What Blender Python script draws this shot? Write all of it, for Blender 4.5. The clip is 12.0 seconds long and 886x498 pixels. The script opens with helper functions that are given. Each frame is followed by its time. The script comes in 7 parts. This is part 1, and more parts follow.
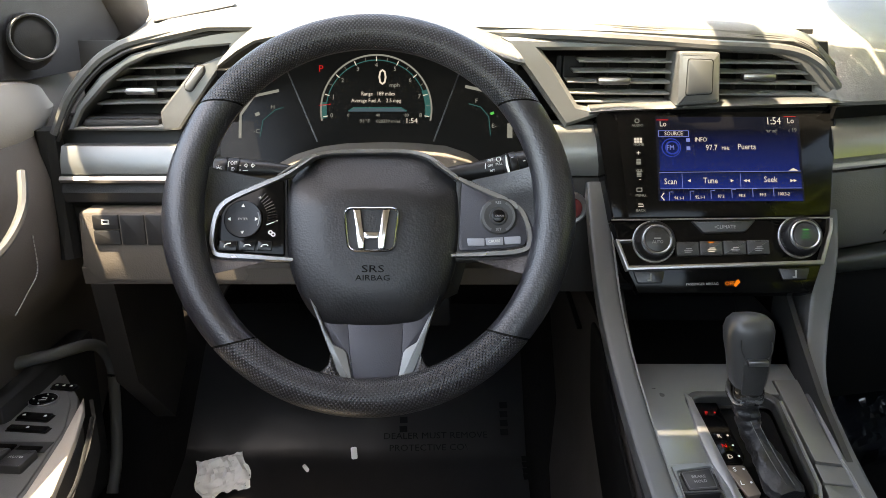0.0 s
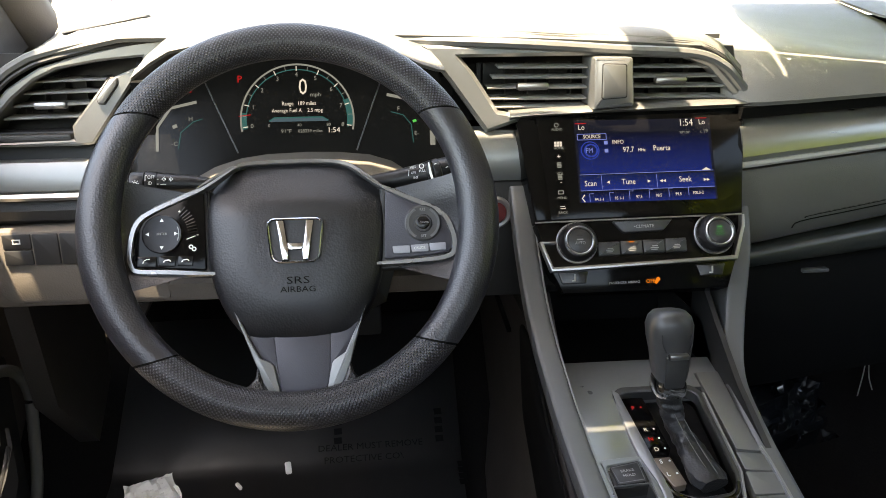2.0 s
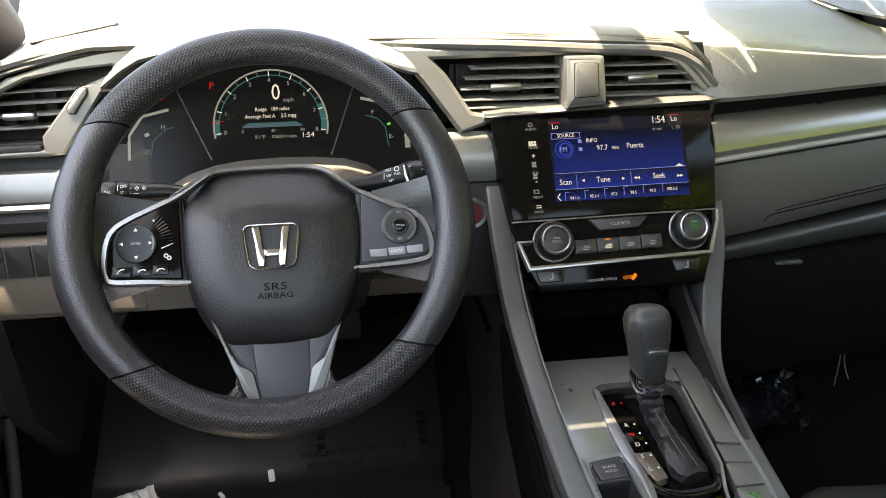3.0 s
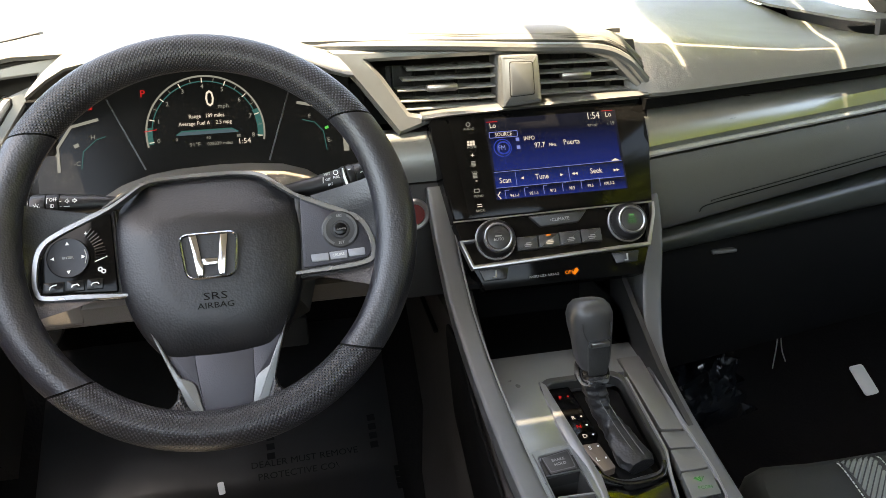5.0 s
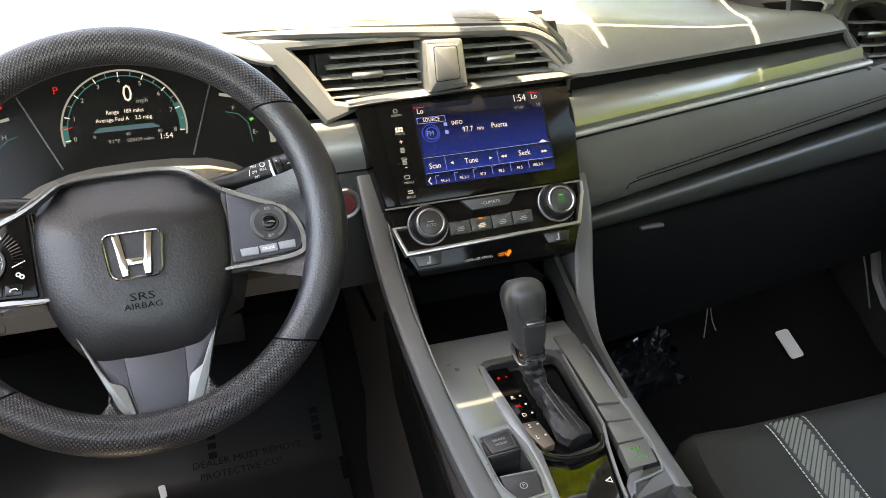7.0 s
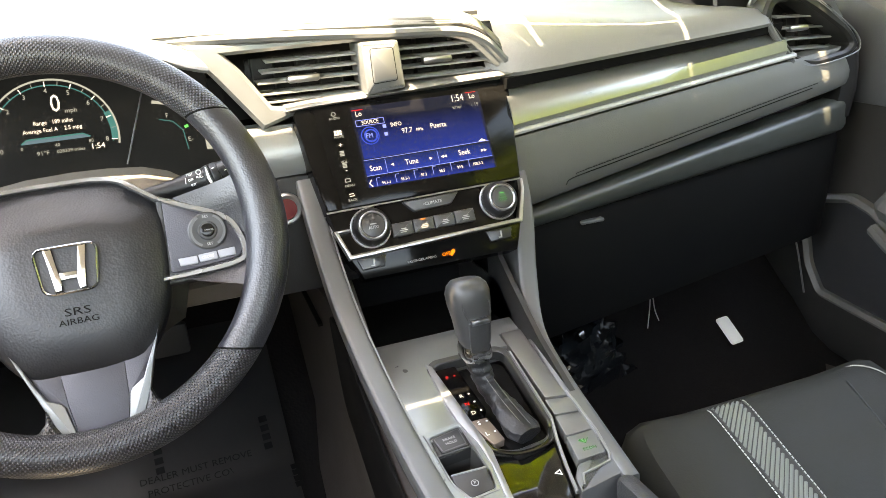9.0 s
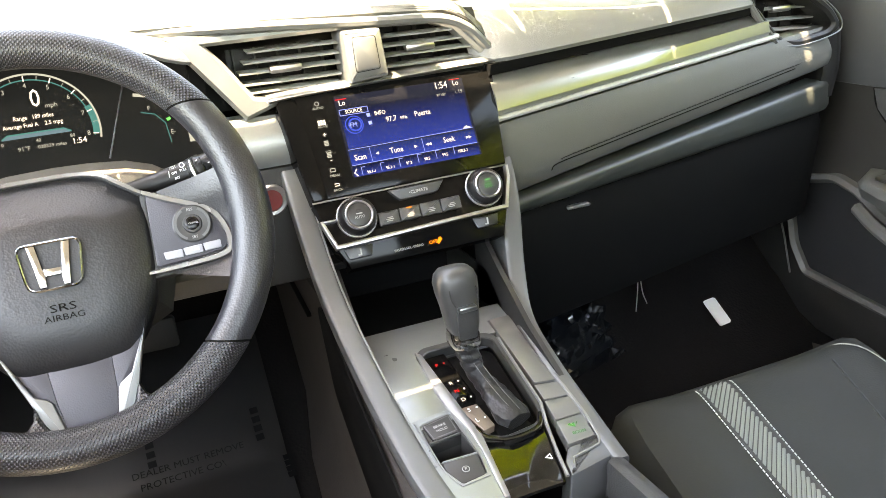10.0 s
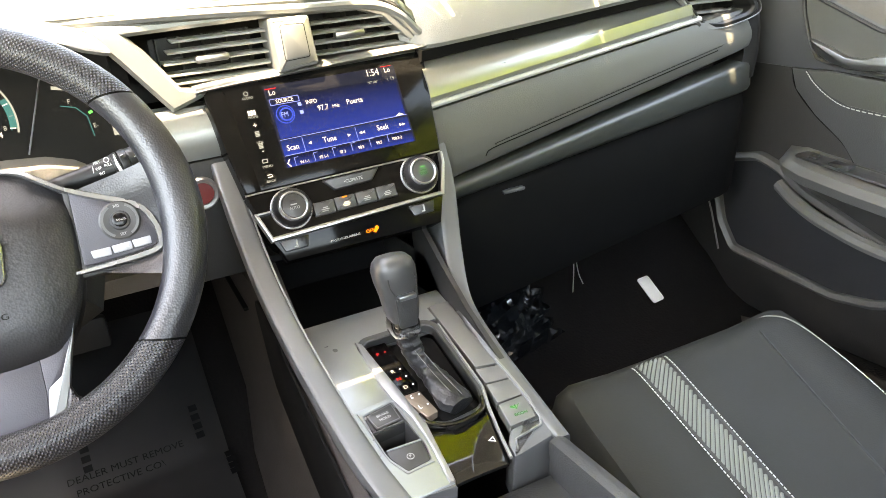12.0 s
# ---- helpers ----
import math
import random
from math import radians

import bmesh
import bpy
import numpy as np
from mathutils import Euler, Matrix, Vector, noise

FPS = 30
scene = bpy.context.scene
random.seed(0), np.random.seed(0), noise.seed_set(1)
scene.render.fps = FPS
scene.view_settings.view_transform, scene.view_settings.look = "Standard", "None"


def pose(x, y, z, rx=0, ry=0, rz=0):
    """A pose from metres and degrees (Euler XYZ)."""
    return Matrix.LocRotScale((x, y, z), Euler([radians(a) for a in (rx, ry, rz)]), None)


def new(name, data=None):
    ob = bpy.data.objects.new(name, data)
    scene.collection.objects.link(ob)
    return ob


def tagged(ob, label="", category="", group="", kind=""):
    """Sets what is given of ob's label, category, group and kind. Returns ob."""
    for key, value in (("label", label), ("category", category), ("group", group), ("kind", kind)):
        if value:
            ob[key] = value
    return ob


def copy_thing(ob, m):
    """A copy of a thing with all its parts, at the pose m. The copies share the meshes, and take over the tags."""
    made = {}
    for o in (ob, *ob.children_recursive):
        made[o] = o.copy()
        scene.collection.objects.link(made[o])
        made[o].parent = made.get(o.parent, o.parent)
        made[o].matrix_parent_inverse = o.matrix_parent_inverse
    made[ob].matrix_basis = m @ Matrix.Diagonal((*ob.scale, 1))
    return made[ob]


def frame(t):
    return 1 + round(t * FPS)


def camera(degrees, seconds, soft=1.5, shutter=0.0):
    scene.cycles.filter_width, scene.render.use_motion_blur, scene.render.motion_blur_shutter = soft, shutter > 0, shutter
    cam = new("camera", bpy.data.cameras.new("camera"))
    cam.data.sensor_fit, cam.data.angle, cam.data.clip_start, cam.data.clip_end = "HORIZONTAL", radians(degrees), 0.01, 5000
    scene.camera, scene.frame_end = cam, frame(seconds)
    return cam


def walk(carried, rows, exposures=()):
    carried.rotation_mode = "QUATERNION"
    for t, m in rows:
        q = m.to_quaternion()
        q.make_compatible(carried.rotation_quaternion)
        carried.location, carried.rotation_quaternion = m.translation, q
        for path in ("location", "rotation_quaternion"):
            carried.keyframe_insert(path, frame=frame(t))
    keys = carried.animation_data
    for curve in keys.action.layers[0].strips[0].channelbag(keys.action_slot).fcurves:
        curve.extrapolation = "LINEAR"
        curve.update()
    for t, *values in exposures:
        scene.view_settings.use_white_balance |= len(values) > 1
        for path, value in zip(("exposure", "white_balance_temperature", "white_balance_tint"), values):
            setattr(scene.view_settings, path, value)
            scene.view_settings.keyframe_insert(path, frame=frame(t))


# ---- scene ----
cam = camera(59.33, 12.0, soft=0.85)
PATH = [
    (0.0, 0.0723, -0.6831, 0.7856, 0.443, -16.555, -0.103),
    (0.5, 0.0743, -0.6839, 0.7850, -1.602, -16.415, -0.131),
    (1.0, 0.0754, -0.6839, 0.7847, -2.604, -16.311, -0.387),
    (1.5, 0.0760, -0.6841, 0.7850, -3.048, -16.139, -0.812),
    (2.0, 0.0787, -0.6847, 0.7854, -4.718, -16.025, -0.701),
    (2.5, 0.0791, -0.6852, 0.7850, -6.093, -15.912, -1.105),
    (3.0, 0.0811, -0.6855, 0.7854, -6.266, -15.909, -1.800),
    (3.5, 0.0823, -0.6860, 0.7857, -8.356, -15.884, -1.872),
    (3.7, 0.0838, -0.6867, 0.7865, -9.040, -15.914, -1.947),
    (5.3, 0.0861, -0.6871, 0.7846, -10.780, -16.014, -3.280),
    (5.5, 0.0860, -0.6875, 0.7851, -11.634, -16.198, -3.198),
    (6.0, 0.0891, -0.6881, 0.7847, -12.695, -16.714, -3.419),
    (6.5, 0.0907, -0.6883, 0.7849, -12.867, -16.925, -4.093),
    (7.0, 0.0929, -0.6882, 0.7843, -14.829, -17.216, -4.340),
    (7.2, 0.0928, -0.6886, 0.7852, -15.623, -17.344, -4.426),
    (8.8, 0.0961, -0.6914, 0.7823, -17.816, -17.253, -5.504),
    (9.0, 0.0974, -0.6909, 0.7838, -18.808, -17.444, -5.339),
    (9.5, 0.0983, -0.6909, 0.7838, -19.433, -18.231, -5.631),
    (10.0, 0.0999, -0.6919, 0.7841, -19.535, -18.448, -6.330),
    (10.5, 0.1009, -0.6927, 0.7838, -21.198, -18.520, -6.349),
    (11.0, 0.1007, -0.6914, 0.7851, -22.509, -18.948, -6.555),
    (11.5, 0.1016, -0.6919, 0.7856, -22.717, -19.725, -6.896),
    (12.0, 0.1011, -0.6913, 0.7852, -24.202, -19.971, -6.716),
]


def eye_pose(x, y, z, yaw, pitch, roll):
    return pose(x, y, z, 0, 0, yaw) @ pose(0, 0, 0, 90 + pitch) @ pose(0, 0, 0, 0, 0, roll)


walk(cam, [(t, eye_pose(*r)) for t, *r in PATH], exposures=[(0.0, 3.85, 9300, 11), (3.5, 3.95, 9500, 11), (7.0, 4.35, 9900, 11), (9.0, 5.10, 10300, 11), (12.0, 5.45, 10600, 11)])

# ---- light ----
SUN_DIR = Vector((0.25, 0.22, -0.94)).normalized()
world = bpy.data.worlds.new("sky")
scene.world = world
world.use_nodes = True
nt = world.node_tree
nt.nodes.clear()
w_out = nt.nodes.new("ShaderNodeOutputWorld")
w_bg = nt.nodes.new("ShaderNodeBackground")
w_sky = nt.nodes.new("ShaderNodeTexSky")
w_sky.sky_type = "NISHITA"
w_sky.sun_disc = False
w_sky.sun_elevation = math.asin(-SUN_DIR.z)
w_sky.sun_rotation = math.atan2(-SUN_DIR.x, -SUN_DIR.y)
w_bg.inputs["Strength"].default_value = 0.142
nt.links.new(w_sky.outputs[0], w_bg.inputs[0])
nt.links.new(w_bg.outputs[0], w_out.inputs[0])

sun_data = bpy.data.lights.new("sun", "SUN")
sun_data.energy, sun_data.angle, sun_data.color = 2.35, radians(0.5), (1.0, 0.95, 0.86)
sun = new("sun", sun_data)
sun.rotation_mode = "QUATERNION"
sun.rotation_quaternion = SUN_DIR.to_track_quat("-Z", "Y")


# ---- materials ----
def mat(name, base, rough=0.5, metal=0.0, var=0.12, grain=900.0, bump=0.0, spec=0.5, coat=0.0, wear=0.0, stretch=(1, 1, 1), rv=0.08):
    """Principled surface with two scales of variation and a fine relief."""
    m = bpy.data.materials.new(name)
    m.use_nodes = True
    n, l = m.node_tree.nodes, m.node_tree.links
    p = n["Principled BSDF"]
    p.inputs["Roughness"].default_value, p.inputs["Metallic"].default_value = rough, metal
    p.inputs["Specular IOR Level"].default_value = spec
    p.inputs["Coat Weight"].default_value = coat
    p.inputs["Coat Roughness"].default_value = 0.05
    tc = n.new("ShaderNodeTexCoord")
    mp = n.new("ShaderNodeMapping")
    mp.inputs["Scale"].default_value = stretch
    l.new(tc.outputs["Object"], mp.inputs[0])
    big = n.new("ShaderNodeTexNoise")
    big.inputs["Scale"].default_value, big.inputs["Detail"].default_value = 14.0, 4.0
    fine = n.new("ShaderNodeTexNoise")
    fine.inputs["Scale"].default_value, fine.inputs["Detail"].default_value = grain, 2.0
    l.new(mp.outputs[0], big.inputs[0])
    l.new(mp.outputs[0], fine.inputs[0])
    mix = n.new("ShaderNodeMix")
    mix.data_type = "RGBA"
    mix.inputs[6].default_value = (*[c * (1 - var) for c in base], 1)
    mix.inputs[7].default_value = (*[min(1, c * (1 + var)) for c in base], 1)
    add = n.new("ShaderNodeMath")
    add.operation = "MULTIPLY_ADD"
    l.new(big.outputs[0], add.inputs[0])
    add.inputs[1].default_value = 0.6
    half = n.new("ShaderNodeMath")
    half.operation = "MULTIPLY"
    half.inputs[1].default_value = 0.4
    l.new(fine.outputs[0], half.inputs[0])
    l.new(half.outputs[0], add.inputs[2])
    l.new(add.outputs[0], mix.inputs[0])
    l.new(mix.outputs[2], p.inputs["Base Color"])
    rr = n.new("ShaderNodeMapRange")
    rr.inputs["To Min"].default_value, rr.inputs["To Max"].default_value = max(0.02, rough - rv - wear), min(1, rough + rv)
    l.new(big.outputs[0], rr.inputs[0])
    l.new(rr.outputs[0], p.inputs["Roughness"])
    if bump:
        vor = n.new("ShaderNodeTexVoronoi")
        vor.inputs["Scale"].default_value = grain * 0.55
        l.new(mp.outputs[0], vor.inputs[0])
        b = n.new("ShaderNodeBump")
        b.inputs["Strength"].default_value, b.inputs["Distance"].default_value = bump, 0.0006
        l.new(vor.outputs["Distance"], b.inputs["Height"])
        l.new(b.outputs[0], p.inputs["Normal"])
    return m


def glow(name, colour, strength=1.0):
    m = bpy.data.materials.new(name)
    m.use_nodes = True
    p = m.node_tree.nodes["Principled BSDF"]
    p.inputs["Base Color"].default_value = (0.003, 0.003, 0.003, 1)
    p.inputs["Roughness"].default_value = 0.2
    p.inputs["Specular IOR Level"].default_value = 0.1
    p.inputs["Emission Color"].default_value = (*colour, 1)
    p.inputs["Emission Strength"].default_value = strength * 0.075
    return m


def knurled(name, base, nu, nv):
    """Grip leather embossed with a lattice of small diamonds, laid along the unwrapped rim; the colour carries their
    light and shade.
    """
    m = mat(name, base, 0.36, var=0.1)
    n, l = m.node_tree.nodes, m.node_tree.links
    uv = n.new("ShaderNodeUVMap")
    sep = n.new("ShaderNodeSeparateXYZ")
    l.new(uv.outputs[0], sep.inputs[0])

    def wave(a, b):
        k = n.new("ShaderNodeMath"); k.operation = "MULTIPLY"; k.inputs[1].default_value = a
        l.new(sep.outputs[0], k.inputs[0])
        j = n.new("ShaderNodeMath"); j.operation = "MULTIPLY_ADD"; j.inputs[1].default_value = b
        l.new(sep.outputs[1], j.inputs[0]); l.new(k.outputs[0], j.inputs[2])
        s = n.new("ShaderNodeMath"); s.operation = "SINE"
        l.new(j.outputs[0], s.inputs[0])
        return s
    s1, s2 = wave(nu * math.pi, 0.0), wave(0.0, nv * math.pi)
    pr = n.new("ShaderNodeMath"); pr.operation = "MULTIPLY"
    l.new(s1.outputs[0], pr.inputs[0]); l.new(s2.outputs[0], pr.inputs[1])
    b = n.new("ShaderNodeBump")
    b.inputs["Strength"].default_value, b.inputs["Distance"].default_value = 1.0, 0.0007
    dots = n.new("ShaderNodeMath"); dots.operation = "MAXIMUM"; dots.inputs[1].default_value = 0.0
    l.new(pr.outputs[0], dots.inputs[0])
    l.new(dots.outputs[0], b.inputs["Height"])
    l.new(b.outputs[0], n["Principled BSDF"].inputs["Normal"])
    # base colour darkens the pits and lightens the tops, as light on the relief would
    relief_shade = n.new("ShaderNodeMapRange")
    relief_shade.inputs["From Min"].default_value, relief_shade.inputs["From Max"].default_value = 0.05, 0.75
    l.new(pr.outputs[0], relief_shade.inputs[0])
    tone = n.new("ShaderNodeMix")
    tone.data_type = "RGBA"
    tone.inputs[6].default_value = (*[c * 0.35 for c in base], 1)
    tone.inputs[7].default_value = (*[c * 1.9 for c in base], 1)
    l.new(relief_shade.outputs[0], tone.inputs[0])
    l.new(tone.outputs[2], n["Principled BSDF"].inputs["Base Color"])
    return m


# near-black that paints shade into recesses and the footwell; also seams and letters
VOID = mat("shade_and_seam_black", (0.004, 0.004, 0.004), 0.75, spec=0.08)
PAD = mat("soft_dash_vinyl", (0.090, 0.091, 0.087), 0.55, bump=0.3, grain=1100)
# copy of the dash vinyl for the passenger pad, lightened for windscreen light on it
PADS = mat("brightened_dash_vinyl", (0.125, 0.125, 0.118), 0.52, bump=0.25, grain=1100, spec=0.55)
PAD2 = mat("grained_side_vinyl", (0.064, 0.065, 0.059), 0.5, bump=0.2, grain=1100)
DOORV = mat("black_door_vinyl", (0.056, 0.052, 0.048), 0.55, bump=0.25, grain=1000)
# taupe lightened to carry the sun on the door roll and armrest edge
TAUPE = mat("sunlit_taupe_plastic", (0.40, 0.37, 0.33), 0.6, bump=0.2, grain=900)
ENDV = mat("black_dash_end", (0.010, 0.010, 0.010), 0.45, bump=0.08, grain=1200, spec=0.3)
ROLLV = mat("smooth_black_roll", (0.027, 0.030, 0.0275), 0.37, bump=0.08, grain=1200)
PRINT = mat("grey_print", (0.30, 0.30, 0.29), 0.6)
PLASTIC = mat("black_grained_plastic", (0.028, 0.028, 0.028), 0.55, bump=0.35, grain=1200)
DARKP = mat("matt_black_plastic", (0.012, 0.012, 0.012), 0.6, bump=0.1, grain=1200)
TUNNEL = mat("brown_black_plastic", (0.032, 0.026, 0.023), 0.7, bump=0.3, grain=700)
KICK = mat("brown_kick_panel", (0.040, 0.034, 0.031), 0.65, bump=0.3, grain=700)
# dark plastic given a lighter warm grey to carry the sunlight on it
KNEE = mat("lit_warm_grey_plastic", (0.12, 0.105, 0.09), 0.6, bump=0.3, grain=900)
SATIN = mat("satin_silver_paint", (0.183, 0.187, 0.186), 0.36, 0.6, var=0.06, grain=2500)
CHROME = mat("brushed_chrome", (0.5, 0.5, 0.5), 0.12, 1.0, var=0.04)
BRIGHT = mat("satin_chrome", (0.36, 0.36, 0.36), 0.34, 1.0, var=0.05)
TRIM = mat("gloss_metallic_trim", (0.185, 0.192, 0.186), 0.37, 0.55, var=0.05, rv=0.015, grain=300, stretch=(1, 1, 14), coat=0.15)
TRIMG = mat("polished_metallic_trim", (0.24, 0.245, 0.23), 0.28, 0.75, var=0.05, rv=0.015, grain=300, stretch=(1, 1, 14))
CONS = mat("satin_gunmetal_plastic", (0.095, 0.097, 0.098), 0.4, 0.25, var=0.1, grain=1800, bump=0.06)
SPOKES = mat("spoke_satin_silver", (0.23, 0.23, 0.23), 0.27, 0.7, var=0.06, grain=2500)
BANDM = mat("satin_silver_band", (0.22, 0.22, 0.22), 0.36, 0.5, var=0.06, grain=2000)
DARKS = mat("dark_satin_plastic", (0.035, 0.035, 0.035), 0.4, 0.1, bump=0.06, grain=1600)
GREEND = glow("green_key_lamp", (0.1, 1, 0.25), 0.22)
KEYM = mat("grey_key_panel", (0.125, 0.125, 0.118), 0.42, 0.3, var=0.1, grain=1500)
DECKM = mat("brushed_gunmetal_panel", (0.205, 0.212, 0.214), 0.3, 0.55, var=0.15, grain=1500)
GLOSS = mat("piano_black", (0.003, 0.003, 0.003), 0.09, var=0.1, spec=0.10, rv=0.02)
MIRB = mat("polished_black_lacquer", (0.003, 0.003, 0.003), 0.04, var=0.1, spec=0.55, rv=0.01)
WLEATHER = mat("wheel_leather", (0.0145, 0.0145, 0.0180), 0.36, bump=0.34, grain=1000, spec=0.6)
HUBV = mat("airbag_cover_vinyl", (0.0085, 0.0085, 0.0100), 0.42, bump=0.28, grain=900, spec=0.5)
KNOBL = mat("smooth_knob_leather", (0.035, 0.035, 0.035), 0.42, bump=0.06, grain=1800)
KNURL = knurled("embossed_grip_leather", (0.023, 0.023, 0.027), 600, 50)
SPOKEG = mat("spoke_grey_plastic", (0.036, 0.035, 0.044), 0.45, 0.2, bump=0.15, grain=1500)
PADBLK = mat("gloss_black_key", (0.004, 0.004, 0.0045), 0.22, var=0.1, spec=0.25, rv=0.03)
STALKM = mat("stalk_black_plastic", (0.009, 0.009, 0.0095), 0.42, bump=0.08, grain=1500, spec=0.35)
BUTTON = mat("button_plastic", (0.028, 0.028, 0.029), 0.45, var=0.1)
KEYB = mat("pale_grey_key", (0.26, 0.265, 0.29), 0.45)
GREYBTN = mat("grey_button_plastic", (0.11, 0.11, 0.112), 0.45, 0.1)
BOOT = mat("shifter_boot_leather", (0.011, 0.011, 0.012), 0.42, bump=0.4, grain=800, spec=0.4)
SEATV = mat("seat_leatherette", (0.0145, 0.0150, 0.0126), 0.58, bump=0.18, grain=900, spec=0.22)
SEATD = mat("seat_side_leatherette", (0.02, 0.02, 0.018), 0.58, bump=0.5, grain=700)
THREAD = mat("pale_thread", (0.42, 0.42, 0.38), 0.8)
DTHREAD = mat("grey_thread", (0.1, 0.1, 0.095), 0.8)
CARPET = mat("charcoal_carpet", (0.0070, 0.0060, 0.0055), 0.95, bump=1.0, grain=380, var=0.5, spec=0.1)
MATP = mat("protective_floor_sheet", (0.0115, 0.0110, 0.0112), 0.32, bump=0.35, grain=60, var=0.45, spec=0.42)
WHITE = mat("pale_print", (0.72, 0.72, 0.7), 0.6)
PAPER = mat("white_paper", (0.8, 0.78, 0.74), 0.8)
RED = glow("red_lamp", (1, 0.03, 0.04), 0.55)
AMBER = glow("amber_lamp", (1, 0.28, 0.03), 0.8)
GREEN = glow("green_lamp", (0.1, 1, 0.25), 0.5)
LITW = glow("lit_white", (0.9, 0.92, 0.95), 0.75)
LITG = glow("lit_grey", (0.5, 0.58, 0.62), 0.42)
TEAL = glow("lit_teal", (0.08, 0.42, 0.48), 0.26)
SCRB = glow("screen_black", (0.006, 0.008, 0.02), 1.0)


def glow_fade(name, low, high, strength=1.0):
    """A lit area that fades from its lower to its upper edge."""
    m = glow(name, low, strength)
    n, l = m.node_tree.nodes, m.node_tree.links
    tc, sep, mix = n.new("ShaderNodeTexCoord"), n.new("ShaderNodeSeparateXYZ"), n.new("ShaderNodeMix")
    mix.data_type = "RGBA"
    mix.inputs[6].default_value, mix.inputs[7].default_value = (*low, 1), (*high, 1)
    l.new(tc.outputs["Generated"], sep.inputs[0])
    l.new(sep.outputs[1], mix.inputs[0])
    l.new(mix.outputs[2], n["Principled BSDF"].inputs["Emission Color"])
    return m


SCRN = glow_fade("screen_navy", (0.005, 0.017, 0.165), (0.0015, 0.0025, 0.012), 1.0)
SCRBLUE = glow_fade("screen_blue", (0.006, 0.022, 0.22), (0.004, 0.012, 0.08), 1.0)
SCRM = glow("screen_mid_blue", (0.02, 0.06, 0.5), 0.8)
SCRL = glow("screen_line", (0.2, 0.3, 0.9), 0.8)
CLUSTP = glow("cluster_panel", (0.004, 0.005, 0.006), 1.0)
HEAD = mat("grey_headliner", (0.50, 0.49, 0.46), 0.9, bump=0.4, grain=500)
RIMV = mat("grey_door_vinyl", (0.085, 0.083, 0.078), 0.5, bump=0.25, grain=1000)
# one door plastic in two tones: daylight painted in left, shade painted in right
DOORB = mat("lightened_door_plastic", (0.155, 0.136, 0.122), 0.6, bump=0.3, grain=900)
DOORL = mat("darkened_door_plastic", (0.022, 0.020, 0.0185), 0.6, bump=0.3, grain=900)
PILLAR = mat("pillar_trim", (0.065, 0.058, 0.052), 0.75, bump=0.3, grain=700)
# unseen ground, kept pale so that it bounces light up into the cabin
ASPH = mat("light_bounce_ground", (0.34, 0.33, 0.31), 0.9, bump=0.5, grain=60)
LEAF = mat("green_leaf", (0.09, 0.12, 0.03), 0.7, var=0.4, grain=20)
LIME = mat("lime_hedge_leaf", (0.3, 0.36, 0.03), 0.9, var=0.3, grain=30)


# ---- mesh helpers ----
def lerp(a, b, t):
    return a + (b - a) * t


def part(name, bm, material, parent=None, label="", m=None, smooth=True):
    """Links a bmesh as one mesh object under a thing or under a part."""
    if m is not None:
        bmesh.ops.transform(bm, matrix=m, verts=bm.verts)
    bmesh.ops.recalc_face_normals(bm, faces=bm.faces)
    for f in bm.faces:
        f.smooth = smooth
    for e in bm.edges:
        if len(e.link_faces) == 2 and e.calc_face_angle(0) > 0.62:
            e.smooth = False
    me = bpy.data.meshes.new(name)
    bm.to_mesh(me)
    bm.free()
    me.materials.append(material)
    ob = new(name, me)
    if parent is not None:
        ob.parent = parent
    if label:
        tagged(ob, label)
    return ob


def thing(name, label, category, m=None, group="", kind=""):
    ob = new(name)
    ob.empty_display_size = 0.02
    if m is not None:
        ob.matrix_basis = m
    return tagged(ob, label, category, group, kind)


def face_frame(o, lean=0.0):
    """Local x to the right, y up along a face that leans forward at its top, z towards the seats."""
    return pose(*o, 90 - lean)


def box(c, s, b=0.0, bm=None, seg=2, m=None):
    bm = bm or bmesh.new()
    got = bmesh.ops.create_cube(bm, size=1.0)["verts"]
    bmesh.ops.transform(bm, matrix=Matrix.Translation(c) @ Matrix.Diagonal((*s, 1)), verts=got)
    if b:
        es = list({e for v in got for e in v.link_edges})
        r = bmesh.ops.bevel(bm, geom=es, offset=b, segments=seg, affect="EDGES", profile=0.5)
        got = r["verts"]
    if m is not None:
        bmesh.ops.transform(bm, matrix=m, verts=list({v for v in got}))
    return bm


def rounded(pts, r, seg=4):
    """A polygon with rounded corners; r: one radius, or one for each corner."""
    out, n = [], len(pts)
    for i, p in enumerate(pts):
        p, a, b = Vector(p[:2]), Vector(pts[i - 1][:2]), Vector(pts[(i + 1) % n][:2])
        q = r[i] if isinstance(r, (list, tuple)) else r
        q = min(q, 0.45 * (a - p).length, 0.45 * (b - p).length)
        s, e = p + (a - p).normalized() * q, p + (b - p).normalized() * q
        for k in range(seg + 1):
            t = k / seg
            out.append(tuple((1 - t) ** 2 * s + 2 * t * (1 - t) * p + t * t * e))
    return out


def rect(w, h, cx=0.0, cy=0.0):
    return [(cx - w / 2, cy - h / 2), (cx + w / 2, cy - h / 2), (cx + w / 2, cy + h / 2), (cx - w / 2, cy + h / 2)]


def circle(r, n=32, cx=0.0, cy=0.0):
    return [(cx + r * math.cos(math.tau * i / n), cy + r * math.sin(math.tau * i / n)) for i in range(n)]


